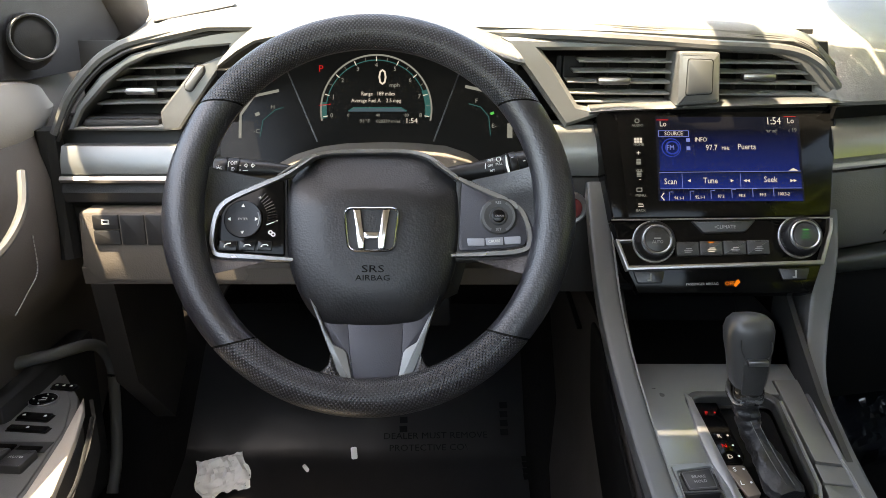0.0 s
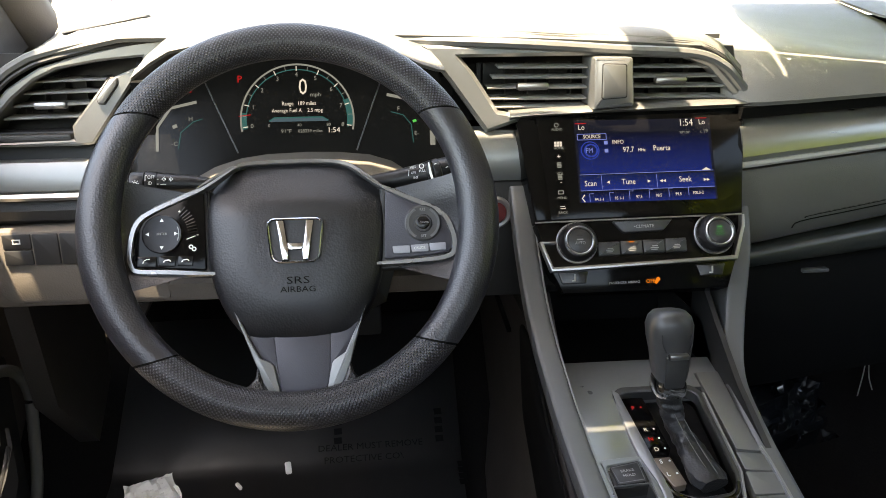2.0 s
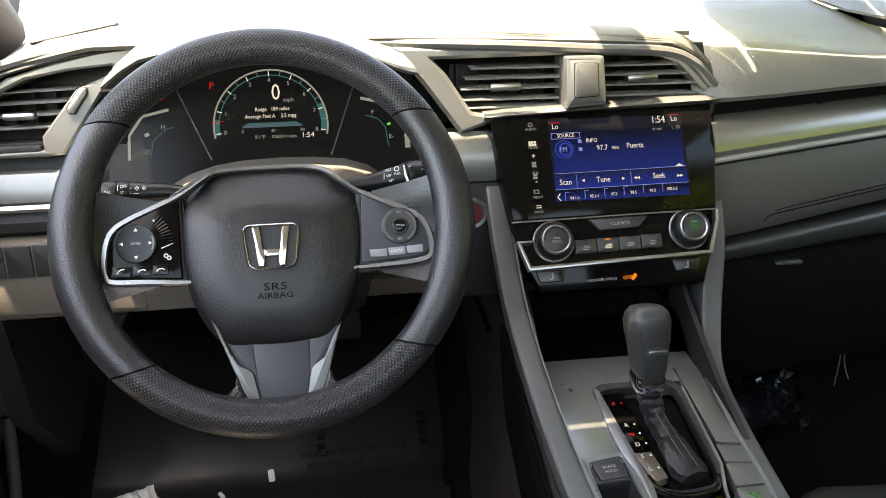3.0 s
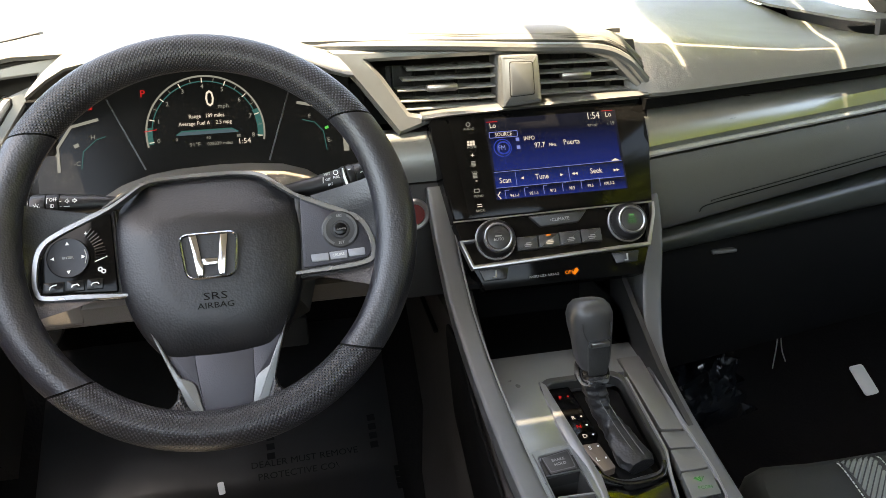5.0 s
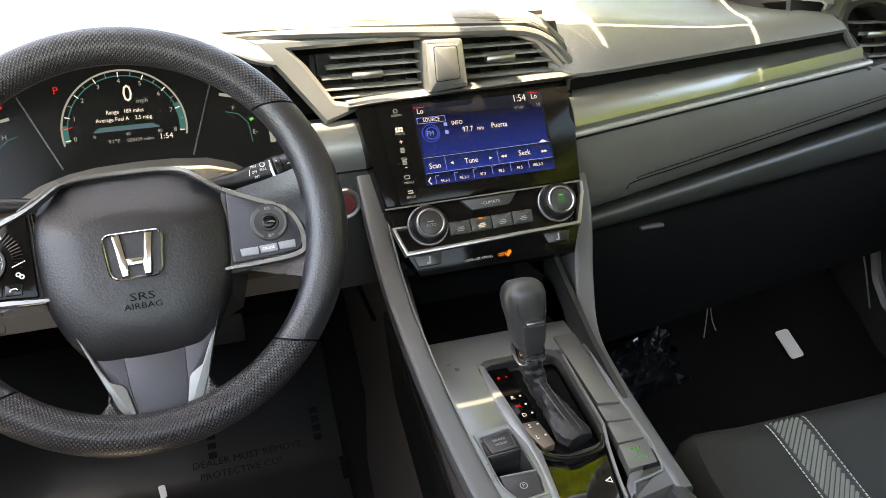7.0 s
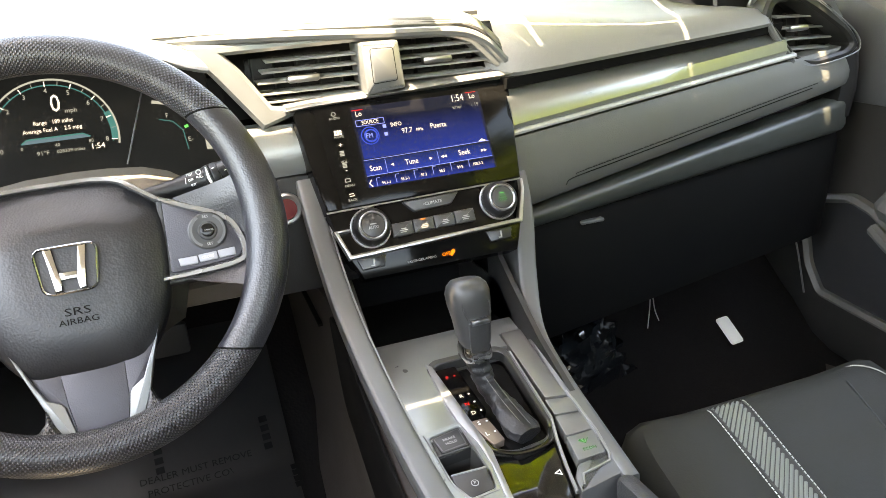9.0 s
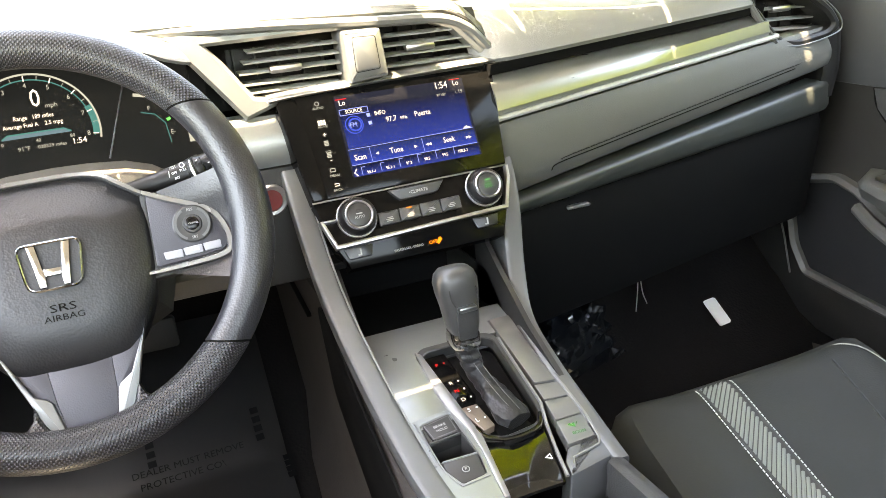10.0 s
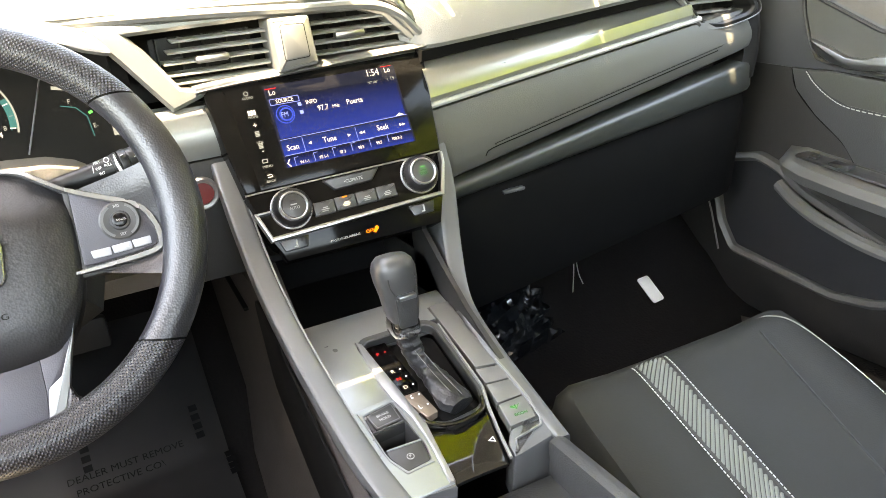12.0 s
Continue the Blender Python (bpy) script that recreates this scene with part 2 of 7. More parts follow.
def inset(pts, d):
    """The polygon (anticlockwise) drawn in by d."""
    out, n = [], len(pts)
    for i in range(n):
        a, p, b = Vector(pts[i - 1][:2]), Vector(pts[i][:2]), Vector(pts[(i + 1) % n][:2])
        u, v = (p - a), (b - p)
        u = u.normalized() if u.length > 1e-7 else v.normalized()
        v = v.normalized() if v.length > 1e-7 else u
        nrm = Vector((-(u.y + v.y), u.x + v.x))
        nrm = nrm.normalized() if nrm.length > 1e-6 else Vector((-u.y, u.x))
        k = max(0.5, nrm.dot(Vector((-u.y, u.x))))
        out.append(tuple(p + nrm * d / k))
    return out


def area2(pts):
    return sum(pts[i - 1][0] * pts[i][1] - pts[i][0] * pts[i - 1][1] for i in range(len(pts)))


def loft(rings, closed=True, cap=(True, True), bm=None):
    bm = bm or bmesh.new()
    vs = [[bm.verts.new(p) for p in ring] for ring in rings]
    n = len(rings[0])
    for a, b in zip(vs, vs[1:]):
        for i in range(n if closed else n - 1):
            j = (i + 1) % n
            bm.faces.new((a[i], a[j], b[j], b[i]))
    if closed:
        if cap[0]:
            bm.faces.new(vs[0][::-1])
        if cap[1]:
            bm.faces.new(vs[-1])
    return bm


def plate(pts, z0, z1, b=0.0008, bm=None):
    """A polygon in x, y given thickness along z, its upper edge eased by b."""
    if area2(pts) < 0:
        pts = pts[::-1]
    rings = [[(*p, z0) for p in pts]]
    if b:
        rings += [[(*p, z1 - b) for p in pts], [(*p, z1 - 0.3 * b) for p in inset(pts, 0.3 * b)], [(*p, z1) for p in inset(pts, b)]]
    else:
        rings += [[(*p, z1) for p in pts]]
    return loft(rings, bm=bm)


def hollow(outer, inner, z0, z1, b=0.0008, bm=None):
    """A frame between two loops with as many points."""
    bm = bm or bmesh.new()
    if area2(outer) < 0:
        outer, inner = outer[::-1], inner[::-1]
    rings = [[(*p, z0) for p in inner], [(*p, z0) for p in outer], [(*p, z1 - b) for p in outer], [(*p, z1) for p in inset(outer, b)],
             [(*p, z1) for p in inset(inner, -b)], [(*p, z1 - b) for p in inner]]
    vs = [[bm.verts.new(p) for p in ring] for ring in rings]
    n = len(outer)
    for k in range(len(vs)):
        a, c = vs[k], vs[(k + 1) % len(vs)]
        for i in range(n):
            j = (i + 1) % n
            bm.faces.new((a[i], a[j], c[j], c[i]))
    return bm


def spline(pts, per=6):
    """Catmull-Rom points through pts."""
    p = [Vector(q) for q in pts]
    p = [2 * p[0] - p[1], *p, 2 * p[-1] - p[-2]]
    out = []
    for i in range(1, len(p) - 2):
        for k in range(per):
            t = k / per
            out.append(0.5 * ((2 * p[i]) + (p[i + 1] - p[i - 1]) * t + (2 * p[i - 1] - 5 * p[i] + 4 * p[i + 1] - p[i + 2]) * t * t
                              + (3 * p[i] - p[i - 1] - 3 * p[i + 1] + p[i + 2]) * t ** 3))
    return [tuple(q) for q in out + [p[-2]]]


def tube(pts, r, n=8, bm=None, flat=1.0, closed=False, up=(0, 0, 1)):
    """A round or flattened bar along pts."""
    rings = []
    m = len(pts)
    for i, p in enumerate(pts):
        a = Vector(pts[i - 1] if (i or closed) else pts[0])
        b = Vector(pts[(i + 1) % m] if (i < m - 1 or closed) else pts[-1])
        d = (b - a).normalized()
        s = d.cross(Vector(up))
        s = s.normalized() if s.length > 1e-5 else d.orthogonal().normalized()
        u = s.cross(d).normalized()
        rr = r(i / max(1, m - 1)) if callable(r) else r
        rings.append([tuple(Vector(p) + s * rr * math.cos(math.tau * k / n) + u * rr * flat * math.sin(math.tau * k / n)) for k in range(n)])
    if closed:
        rings.append(rings[0])
        bm = loft(rings, cap=(False, False), bm=bm)
        bmesh.ops.remove_doubles(bm, verts=bm.verts, dist=1e-7)
        return bm
    return loft(rings, bm=bm)


def turned(profile, n=32, bm=None):
    """A body turned about z from (radius, height) pairs."""
    return loft([[(r * math.cos(math.tau * k / n), r * math.sin(math.tau * k / n), z) for k in range(n)] for r, z in profile], bm=bm)


def sheet(rows, thick=0.0, bm=None):
    """An open skin through rows of points; with a thickness downwards where given."""
    bm = loft(rows, closed=False, bm=bm)
    if thick:
        bmesh.ops.recalc_face_normals(bm, faces=bm.faces)
        bmesh.ops.solidify(bm, geom=list(bm.faces), thickness=thick)
    return bm


def lettering(body, size, m, material, parent, name="lettering", align="CENTER", width=1.0):
    cu = bpy.data.curves.new(name, "FONT")
    cu.body, cu.size, cu.align_x, cu.align_y, cu.extrude = body, size, align, "CENTER", 0.00008
    cu.resolution_u = 2
    tmp = bpy.data.objects.new(name, cu)
    scene.collection.objects.link(tmp)
    dg = bpy.context.evaluated_depsgraph_get()
    me = bpy.data.meshes.new_from_object(tmp.evaluated_get(dg))
    bpy.data.objects.remove(tmp)
    bpy.data.curves.remove(cu)
    me.transform(m @ Matrix.Diagonal((width, 1, 1, 1)))
    me.materials.clear()
    me.materials.append(material)
    ob = new(name, me)
    ob.parent = parent
    return ob


def at(x, y, z=0.0, turn=0.0):
    return pose(x, y, z, 0, 0, turn)



CX = 0.373  # middle of the car; the steering wheel stands at x = 0
FACE = face_frame((0, 0, 0))  # local x, height, towards the seats (-y)

# ---- shell ----
GROUND_Z = -0.28
g = bmesh.new()
bmesh.ops.create_grid(g, x_segments=2, y_segments=2, size=400)
tagged(part("ground", g, ASPH, m=at(0, 0, GROUND_Z)), "unseen ground, kept pale to bounce light into the cabin", "ground", kind="structure")

tagged(part("floor", sheet([[(x, y, z) for x in (-0.62, 0.1, 0.6, 1.30)] for y, z in
                                    ((-1.2, 0.09), (0.22, 0.09), (0.36, 0.13), (0.62, 0.36), (0.75, 0.62))], 0.01), CARPET),
               "charcoal carpet of the footwells, rising to the toe board", "car floor", kind="structure")
tagged(part("wall_front", box((0.37, 0.9, 0.35), (1.62, 0.03, 0.9)), VOID), "firewall under the dashboard, near-black for the footwell's shade", "wall", kind="structure")
# plain unseen walls added behind the seats to keep light off the lower cabin
tagged(part("wall_rear", box((0.37, -1.7, 0.43), (1.81, 0.03, 1.02)), SEATD), "plain unseen wall closing the cabin's rear, raised to cut light", "wall", kind="structure")
for name, x in (("wall_left", -0.52), ("wall_right", 1.26)):
    tagged(part(name, box((x, -1.35, 0.26), (0.03, 0.70, 1.04)), SEATD), "plain unseen wall beside the cabin's rear, added to cut side light", "wall", kind="structure")
ROOF_X = ((-0.34, 1.16), (-0.2, 1.19), (0.0, 1.22), (0.37, 1.24), (0.74, 1.22), (1.06, 1.16), (1.2, 1.14))
SLIT = (0.055, 0.142, -0.2015, -0.1955)  # slit cut in the unseen roof so a sun stripe falls on the deck


def roof_z(x):
    for (a, za), (b, zb) in zip(ROOF_X, ROOF_X[1:]):
        if x <= b:
            return lerp(za, zb, (x - a) / (b - a))
    return ROOF_X[-1][1]


bm = bmesh.new()
for y0, y1, xs in ((-1.5, SLIT[2], [x for x, z in ROOF_X]), (SLIT[2], SLIT[3], (-0.34, -0.2, 0.0, SLIT[0])), (SLIT[2], SLIT[3], (SLIT[1], 0.37, 0.74, 1.06, 1.2)), (SLIT[3], 0.0, [x for x, z in ROOF_X])):
    sheet([[(x, y, roof_z(x)) for x in xs] for y in (y0, lerp(y0, y1, 0.5), y1)], 0.0, bm)
# front edge stepped to set where the roof's shadow ends on the dash
sheet([[(x, y if y < 0.01 else e, roof_z(x)) for x, e in ((-0.34, 0.046), (-0.2, 0.046), (0.0, 0.047), (0.12, 0.047), (0.20, 0.030), (0.37, 0.028), (0.74, 0.028), (1.06, 0.025), (1.2, 0.02))] for y in (0.0, 0.02)], 0.0, bm)
bmesh.ops.remove_doubles(bm, verts=bm.verts, dist=1e-5)
bmesh.ops.recalc_face_normals(bm, faces=bm.faces)
bmesh.ops.solidify(bm, geom=list(bm.faces), thickness=0.012)
tagged(part("ceiling", bm, HEAD), "grey headliner of the unseen roof, slit and edged to shape the sun", "ceiling", kind="structure")
for side, x0, x1, foot in (("left", -0.40, -0.30, -0.448), ("right", 1.146, 1.046, 1.146)):
    lab = "slanting windscreen pillar with pale grey trim"
    tagged(part("pillar", tube(spline([(foot, 0.58, 0.79), (x0 - (0.052 if x0 < 0 else -0.03), 0.36, 0.97), (x0 - 0.044 * (1 if x0 < 0 else -1), 0.10, 1.15), (x0 - 0.044 * (1 if x0 < 0 else -1), -0.02, 1.18)]), 0.054, 12), PILLAR), lab, "pillar", kind="structure")
    tagged(part("pillar", tube([(x0, -0.78, 0.55), (x1, -0.86, 1.18)], 0.05, 10), PILLAR), "upright door pillar with pale trim", "pillar", kind="structure")
GLASS = bpy.data.materials.new("clear_glass")
GLASS.use_nodes = True
GLASS.node_tree.nodes["Principled BSDF"].inputs["Transmission Weight"].default_value = 1.0
GLASS.node_tree.nodes["Principled BSDF"].inputs["Roughness"].default_value = 0.0
GLASS.node_tree.nodes["Principled BSDF"].inputs["IOR"].default_value = 1.05
windscreen = part("window_1", sheet([[(x, y + 0.06 * (1 - ((x - CX) / 0.75) ** 2), z) for x in (-0.36, 0.0, CX, 0.75, 1.10)] for y, z in ((0.80, 0.80), (0.02, 1.20))], 0.004), GLASS)
windscreen.visible_shadow = False
tagged(windscreen, "clear raked windscreen above the dashboard", "windscreen", kind="structure")



def on_screen(x, y, lift=0.0):
    return (x, y, 0.8 + (0.86 - y) * 0.512 + lift)


# unseen sheets added over the windscreen to shade the passenger dash and colour reflections
CARD = mat("shading_sheet_grey", (0.03, 0.03, 0.03), 0.6)
VINYL = mat("lime_vinyl", (0.42, 0.5, 0.02), 0.5)
vn = VINYL.node_tree
thru = vn.nodes.new("ShaderNodeBsdfTranslucent")
thru.inputs[0].default_value = (0.62, 0.68, 0.04, 1)
both = vn.nodes.new("ShaderNodeMixShader")
both.inputs[0].default_value = 0.35
vn.links.new(vn.nodes["Principled BSDF"].outputs[0], both.inputs[1])
vn.links.new(thru.outputs[0], both.inputs[2])
vn.links.new(both.outputs[0], vn.nodes["Material Output"].inputs[0])


# translucency added to brighten the shaded pad below
cn = CARD.node_tree
veil = cn.nodes.new("ShaderNodeBsdfTranslucent")
veil.inputs[0].default_value = (0.5, 0.5, 0.47, 1)
blend = cn.nodes.new("ShaderNodeMixShader")
blend.inputs[0].default_value = 0.30
cn.links.new(cn.nodes["Principled BSDF"].outputs[0], blend.inputs[1])
cn.links.new(veil.outputs[0], blend.inputs[2])
cn.links.new(blend.outputs[0], cn.nodes["Material Output"].inputs[0])


def film(pts, lift, material, label):
    tagged(part("screen_shade_sheet", loft([[on_screen(x, y, lift) for x, y in pts], [on_screen(x, y, lift + 0.002) for x, y in pts]]), material), label, "windscreen film", "films on the windscreen")


film([(0.4345, 0.125), (0.659, 0.125), (1.002, 0.70), (0.690, 0.70)], 0.012, VINYL, "translucent lime green sheet, unseen, assumed on the windscreen for reflections")
# added grey pieces; the gaps between them draw thin sun lines on the dash
for pts, lift in (([(0.340, 0.0), (0.392, 0.0), (0.392, 0.130), (0.3862, 0.130), (0.3885, 0.190), (0.366, 0.190), (0.346, 0.10)], 0.014), ([(0.388, 0.0), (0.622, 0.0), (0.6185, 0.06), (0.650, 0.116), (0.430, 0.116), (0.412, 0.064), (0.395, 0.03)], 0.012), ([(0.33, 0.0), (0.46, 0.0), (0.46, 0.062), (0.35, 0.056)], 0.016), ([(0.392, 0.0), (0.397, 0.03), (0.406, 0.064), (0.424, 0.122), (0.392, 0.122)], 0.018),
                  ([(0.590, 0.0), (0.836, 0.0), (0.8785, 0.070), (0.863, 0.070), (0.906, 0.14), (0.671, 0.14), (0.655, 0.116)], 0.016), ([(0.834, 0.0), (1.25, 0.0), (1.25, 0.14), (0.919, 0.14)], 0.016),
                  ([(0.672, 0.138), (1.25, 0.138), (1.25, 0.70), (1.008, 0.70)], 0.020)):
    film(pts, lift, CARD, "unseen grey sheet added over the windscreen to shade the dash")
# unseen; set off the car's middle so its shadow crosses the vent ledge
mirror = thing("mirror_mount", "black inside mirror mount at the top of the windscreen", "mirror mount")
part("housing", box((0.277, 0.085, 1.165), (0.05, 0.09, 0.03), 0.008), DARKP, mirror)

# ---- dashboard ----
dash = thing("dashboard", "black soft-touch dashboard with silver-edged air vents and metallic trim", "dashboard")

# driver and centre top pad, behind the ledge over the vents
rows = []
for y, z, k in ((0.176, 0.776, 0.0), (0.185, 0.785, 0.0), (0.21, 0.792, 0.0), (0.3, 0.80, 0.2), (0.5, 0.822, 0.6), (0.87, 0.872, 1.0)):
    rows.append([(x, y + dy, z - dz * (1 - k)) for x, dy, dz in ((-0.40, 0.09, 0.095), (-0.37, 0.075, 0.062), (-0.33, 0.065, 0.036), (-0.28, 0.055, 0.016), (-0.2, 0.045, 0.0),
                                                        (0.0, 0.02, -0.002), (0.12, 0.006, 0.0), (0.24, 0.0, 0.004), (0.36, 0.0, 0.010), (0.44, 0.002, 0.015), (0.47, 0.006, 0.024), (0.50, 0.014, 0.05), (0.53, 0.02, 0.084))])
part("top_pad", sheet(rows, 0.006), PAD, dash)

# passenger pad: a long roll that overhangs the trim
rows = []
PADX = ((0.474, 0.045), (0.487, 0.022), (0.51, 0.006), (0.56, 0.0), (0.64, 0), (0.72, 0), (0.8, 0), (0.86, 0), (0.905, 0.0), (0.922, 0.004), (0.928, 0.02))
for k, (d, z) in enumerate(((0.74, 0.862), (0.53, 0.812), (0.34, 0.770), (0.19, 0.749), (0.130, 0.7395), (0.085, 0.7335), (0.050, 0.7265), (0.022, 0.7180), (0.004, 0.7075), (-0.003, 0.6985), (0.001, 0.6940), (0.012, 0.6925), (0.07, 0.6925))):
    wide = 0.15 if k > 2 else 0.05 * k
    rows.append([(x, 0.15 + wide * (x - 0.48) + d + e, z + 0.042 * (x - 0.487) * min(1.0, max(0.0, (k - 3) / 4)) + (0.030 * max(0, 0.75 - x) / 0.26 * (1.0 if k < 6 else max(0.0, (9 - k) / 4)) if k > 1 else 0)) for x, e in PADX])
part("passenger_pad", sheet(rows, 0.004), PADS, dash, "black grained pad over the passenger airbag, lightened for windscreen light")
rows = [[(x, y + e, z - e) for x, e in ((0.918, 0.0), (0.97, 0.0), (1.03, 0.004), (1.08, 0.012), (1.13, 0.04), (1.17, 0.09))] for y, z in ((0.9, 0.862), (0.6, 0.795), (0.4, 0.768), (0.30, 0.760), (0.262, 0.757), (0.25, 0.75), (0.255, 0.742))]
part("end_pad", sheet(rows, 0.004), PAD, dash)
part("seam", tube(spline([(0.53, 0.243, 0.688), (0.506, 0.228, 0.714), (0.488, 0.222, 0.74), (0.468, 0.222, 0.760), (0.44, 0.23, 0.772)]), 0.0016, 6), DARKP, dash)


def dash_y(x):
    """Face of the passenger side, rounding away at its end."""
    over = max(0.0, x - 1.070)
    return 0.15 + 0.15 * (x - 0.48) + 0.06 - math.sqrt(max(0.0, 0.06 ** 2 - over ** 2))


# ledge bead and vent surround in the middle
top_line = spline([(0.108, 0.196, 0.7815), (0.235, 0.181, 0.7755), (0.347, 0.180, 0.768), (0.43, 0.180, 0.7625), (0.466, 0.180, 0.749), (0.490, 0.183, 0.726), (0.528, 0.19, 0.689)], 8)
part("bead", tube([(x, y - 0.006, z - 0.010) for x, y, z in top_line], 0.0062, 8, flat=0.9), SATIN, dash, "satin silver bead along the vent ledge")
part("gap", tube([(x, y + 0.001, z - 0.001) for x, y, z in top_line], 0.0026, 6), DARKP, dash)
part("bead", tube([(x, y + 0.004, z + 0.003) for x, y, z in top_line], 0.003, 6), PAD, dash)

VO = [(0.128, 0.766), (0.32, 0.760), (0.43, 0.754), (0.462, 0.742), (0.484, 0.722), (0.515, 0.692), (0.49, 0.690), (0.36, 0.6865), (0.238, 0.682), (0.200, 0.670), (0.158, 0.728)]
VI = [(0.172, 0.752), (0.32, 0.752), (0.428, 0.747), (0.452, 0.738), (0.470, 0.720), (0.487, 0.702), (0.480, 0.6995), (0.36, 0.6955), (0.226, 0.6915), (0.213, 0.694), (0.186, 0.735)]
part("vent_surround", hollow(VO, VI, -0.205, -0.176, 0.004), SATIN, dash, "satin silver surround of the middle vents", m=FACE)
part("vent_lip", loft([[(x, -d, z + e) for d, z in ((0.21, 0.7005), (0.180, 0.6990), (0.168, 0.6960), (0.1655, 0.6935), (0.169, 0.6915), (0.21, 0.690))] for x, e in ((0.225, -0.006), (0.25, -0.004), (0.36, 0.0), (0.45, 0.003), (0.500, 0.004))]), SATIN, dash, m=Matrix.Diagonal((1, -1, 1, 1)))
part("vent_box", hollow([(0.165, 0.76), (0.49, 0.76), (0.505, 0.69), (0.2, 0.68)], [(0.172, 0.752), (0.47, 0.752), (0.487, 0.70), (0.213, 0.692)], -0.30, -0.206, 0.001), DARKP, dash, m=FACE)
part("vent_back", box((0.335, 0.285, 0.722), (0.34, 0.01, 0.1)), DARKP, dash)


# black slats given a light base to carry the direct sun on their edges
SLAT = mat("sunlit_slat_plastic", (0.28, 0.28, 0.27), 0.34, 0.3)


def vent(name, label, x0, x1, zs, y, slope, knob, rise=0.0, x_slide=0.0, n_fins=5):
    v = part(name, box(((x0 + x1) / 2, y + 0.05, sum(zs) / len(zs)), (abs(x1 - x0) * 0.9, 0.002, 0.05)), DARKP, dash, label)
    for i, z in enumerate(zs):
        sl = []
        for x in (x0 + x_slide * (len(zs) - 1 - i), (x0 + x1) / 2, x1):
            yy = y + slope * (x - x0)
            zz = z + rise * (x - x0)
            sl.append([(x, yy, zz - 0.0013), (x, yy - 0.0015, zz), (x, yy, zz + 0.0012), (x, yy + 0.026, zz + 0.0030), (x, yy + 0.026, zz + 0.0012)])
        part("slat", loft(sl), SLAT, v)
    for i in range(n_fins):
        x = lerp(x0 + 0.012, x1 - 0.01, i / max(1, n_fins - 1))
        part("fin", box((x, y + 0.04 + slope * (x - x0), sum(zs) / len(zs)), (0.0012, 0.016, 0.05)), PLASTIC, v)
    kx, kz = knob
    yy = y + slope * (kx - x0)
    part("slide_tab", box((kx, yy - 0.001, kz), (0.036, 0.012, 0.0085), 0.003), BRIGHT, v, "satin chrome slide tab")
    return v


vent("air_vent", "black louvred middle air vent with a chrome tab", 0.190, 0.314, (0.7405, 0.7295, 0.7185, 0.7065, 0.6975), 0.185, 0.0, (0.252, 0.7195), rise=-0.01, x_slide=0.006)
vent("air_vent", "black louvred middle air vent with a chrome tab", 0.362, 0.476, (0.7385, 0.728, 0.717, 0.705), 0.185, 0.0, (0.409, 0.7235), rise=-0.01)
blk = part("vent_block", plate(rounded([(0.3155, 0.6945), (0.3615, 0.698), (0.3575, 0.7505), (0.314, 0.7515)], 0.004), -0.21, -0.158, 0.004), SATIN, dash, "satin silver block between the vents", m=FACE)
part("hazard_button", plate(rounded([(0.3245, 0.7065), (0.3515, 0.708), (0.3495, 0.7425), (0.3240, 0.7435)], 0.003), -0.16, -0.1568, 0.0012), SATIN, blk, m=FACE)
part("groove", hollow(rounded([(0.3235, 0.7055), (0.3525, 0.707), (0.3505, 0.7435), (0.3230, 0.7445)], 0.003), rounded([(0.3245, 0.7065), (0.3515, 0.708), (0.3495, 0.7425), (0.3240, 0.7435)], 0.003), -0.159, -0.1576, 0.0003), DARKP, blk, m=FACE)

# driver's side vent
YL = 0.235
L_OUT = [(-0.3776, 0.6590), (-0.3619, 0.6889), (-0.3297, 0.7237), (-0.2924, 0.7458), (-0.2466, 0.7590), (-0.2005, 0.7690), (-0.1535, 0.7765), (-0.1460, 0.7700), (-0.1918, 0.7290), (-0.2440, 0.6600), (-0.2635, 0.6585)]
L_IN = [(-0.3660, 0.6632), (-0.3540, 0.6836), (-0.3240, 0.7135), (-0.2990, 0.7325), (-0.2730, 0.7440), (-0.2270, 0.7520), (-0.1788, 0.7560), (-0.1800, 0.7475), (-0.2211, 0.7312), (-0.2649, 0.6809), (-0.2651, 0.6660)]
part("vent_surround", hollow(L_OUT, L_IN, -YL - 0.05, -YL + 0.004, 0.0025), SATIN, dash, "satin silver surround of the side vent", m=FACE)
lo = spline([(-0.3920, YL - 0.004, 0.655), (-0.3680, YL - 0.004, 0.7000), (-0.3365, YL - 0.002, 0.7350), (-0.3131, YL, 0.7510), (-0.2875, YL, 0.7610), (-0.2261, YL, 0.7740), (-0.145, YL, 0.7840)], 6)
part("bead", tube(lo, 0.006, 8), PAD, dash)
part("gap", tube([(x + 0.004, y - 0.003, z - 0.008) for x, y, z in lo], 0.0024, 6), DARKP, dash)
vent("air_vent", "black louvred side air vent with a chrome tab", -0.344, -0.226, (0.7290, 0.7160, 0.7025, 0.6885), YL + 0.012, 0.0, (-0.2899, 0.7035), x_slide=0.013, rise=0.02)
part("vent_floor", box((-0.312, YL + 0.022, 0.668), (0.088, 0.050, 0.008), 0.002), PLASTIC, dash)
part("vent_back", box((-0.28, 0.30, 0.71), (0.2, 0.01, 0.1)), DARKP, dash)
wl = rounded([(-0.2320, 0.7056), (-0.2255, 0.7050), (-0.2090, 0.7260), (-0.2085, 0.7330), (-0.2164, 0.7330), (-0.2327, 0.7120)], 0.002)
part("vent_wheel", plate(wl, -YL, -YL + 0.0075, 0.002), SATIN, dash, m=FACE)
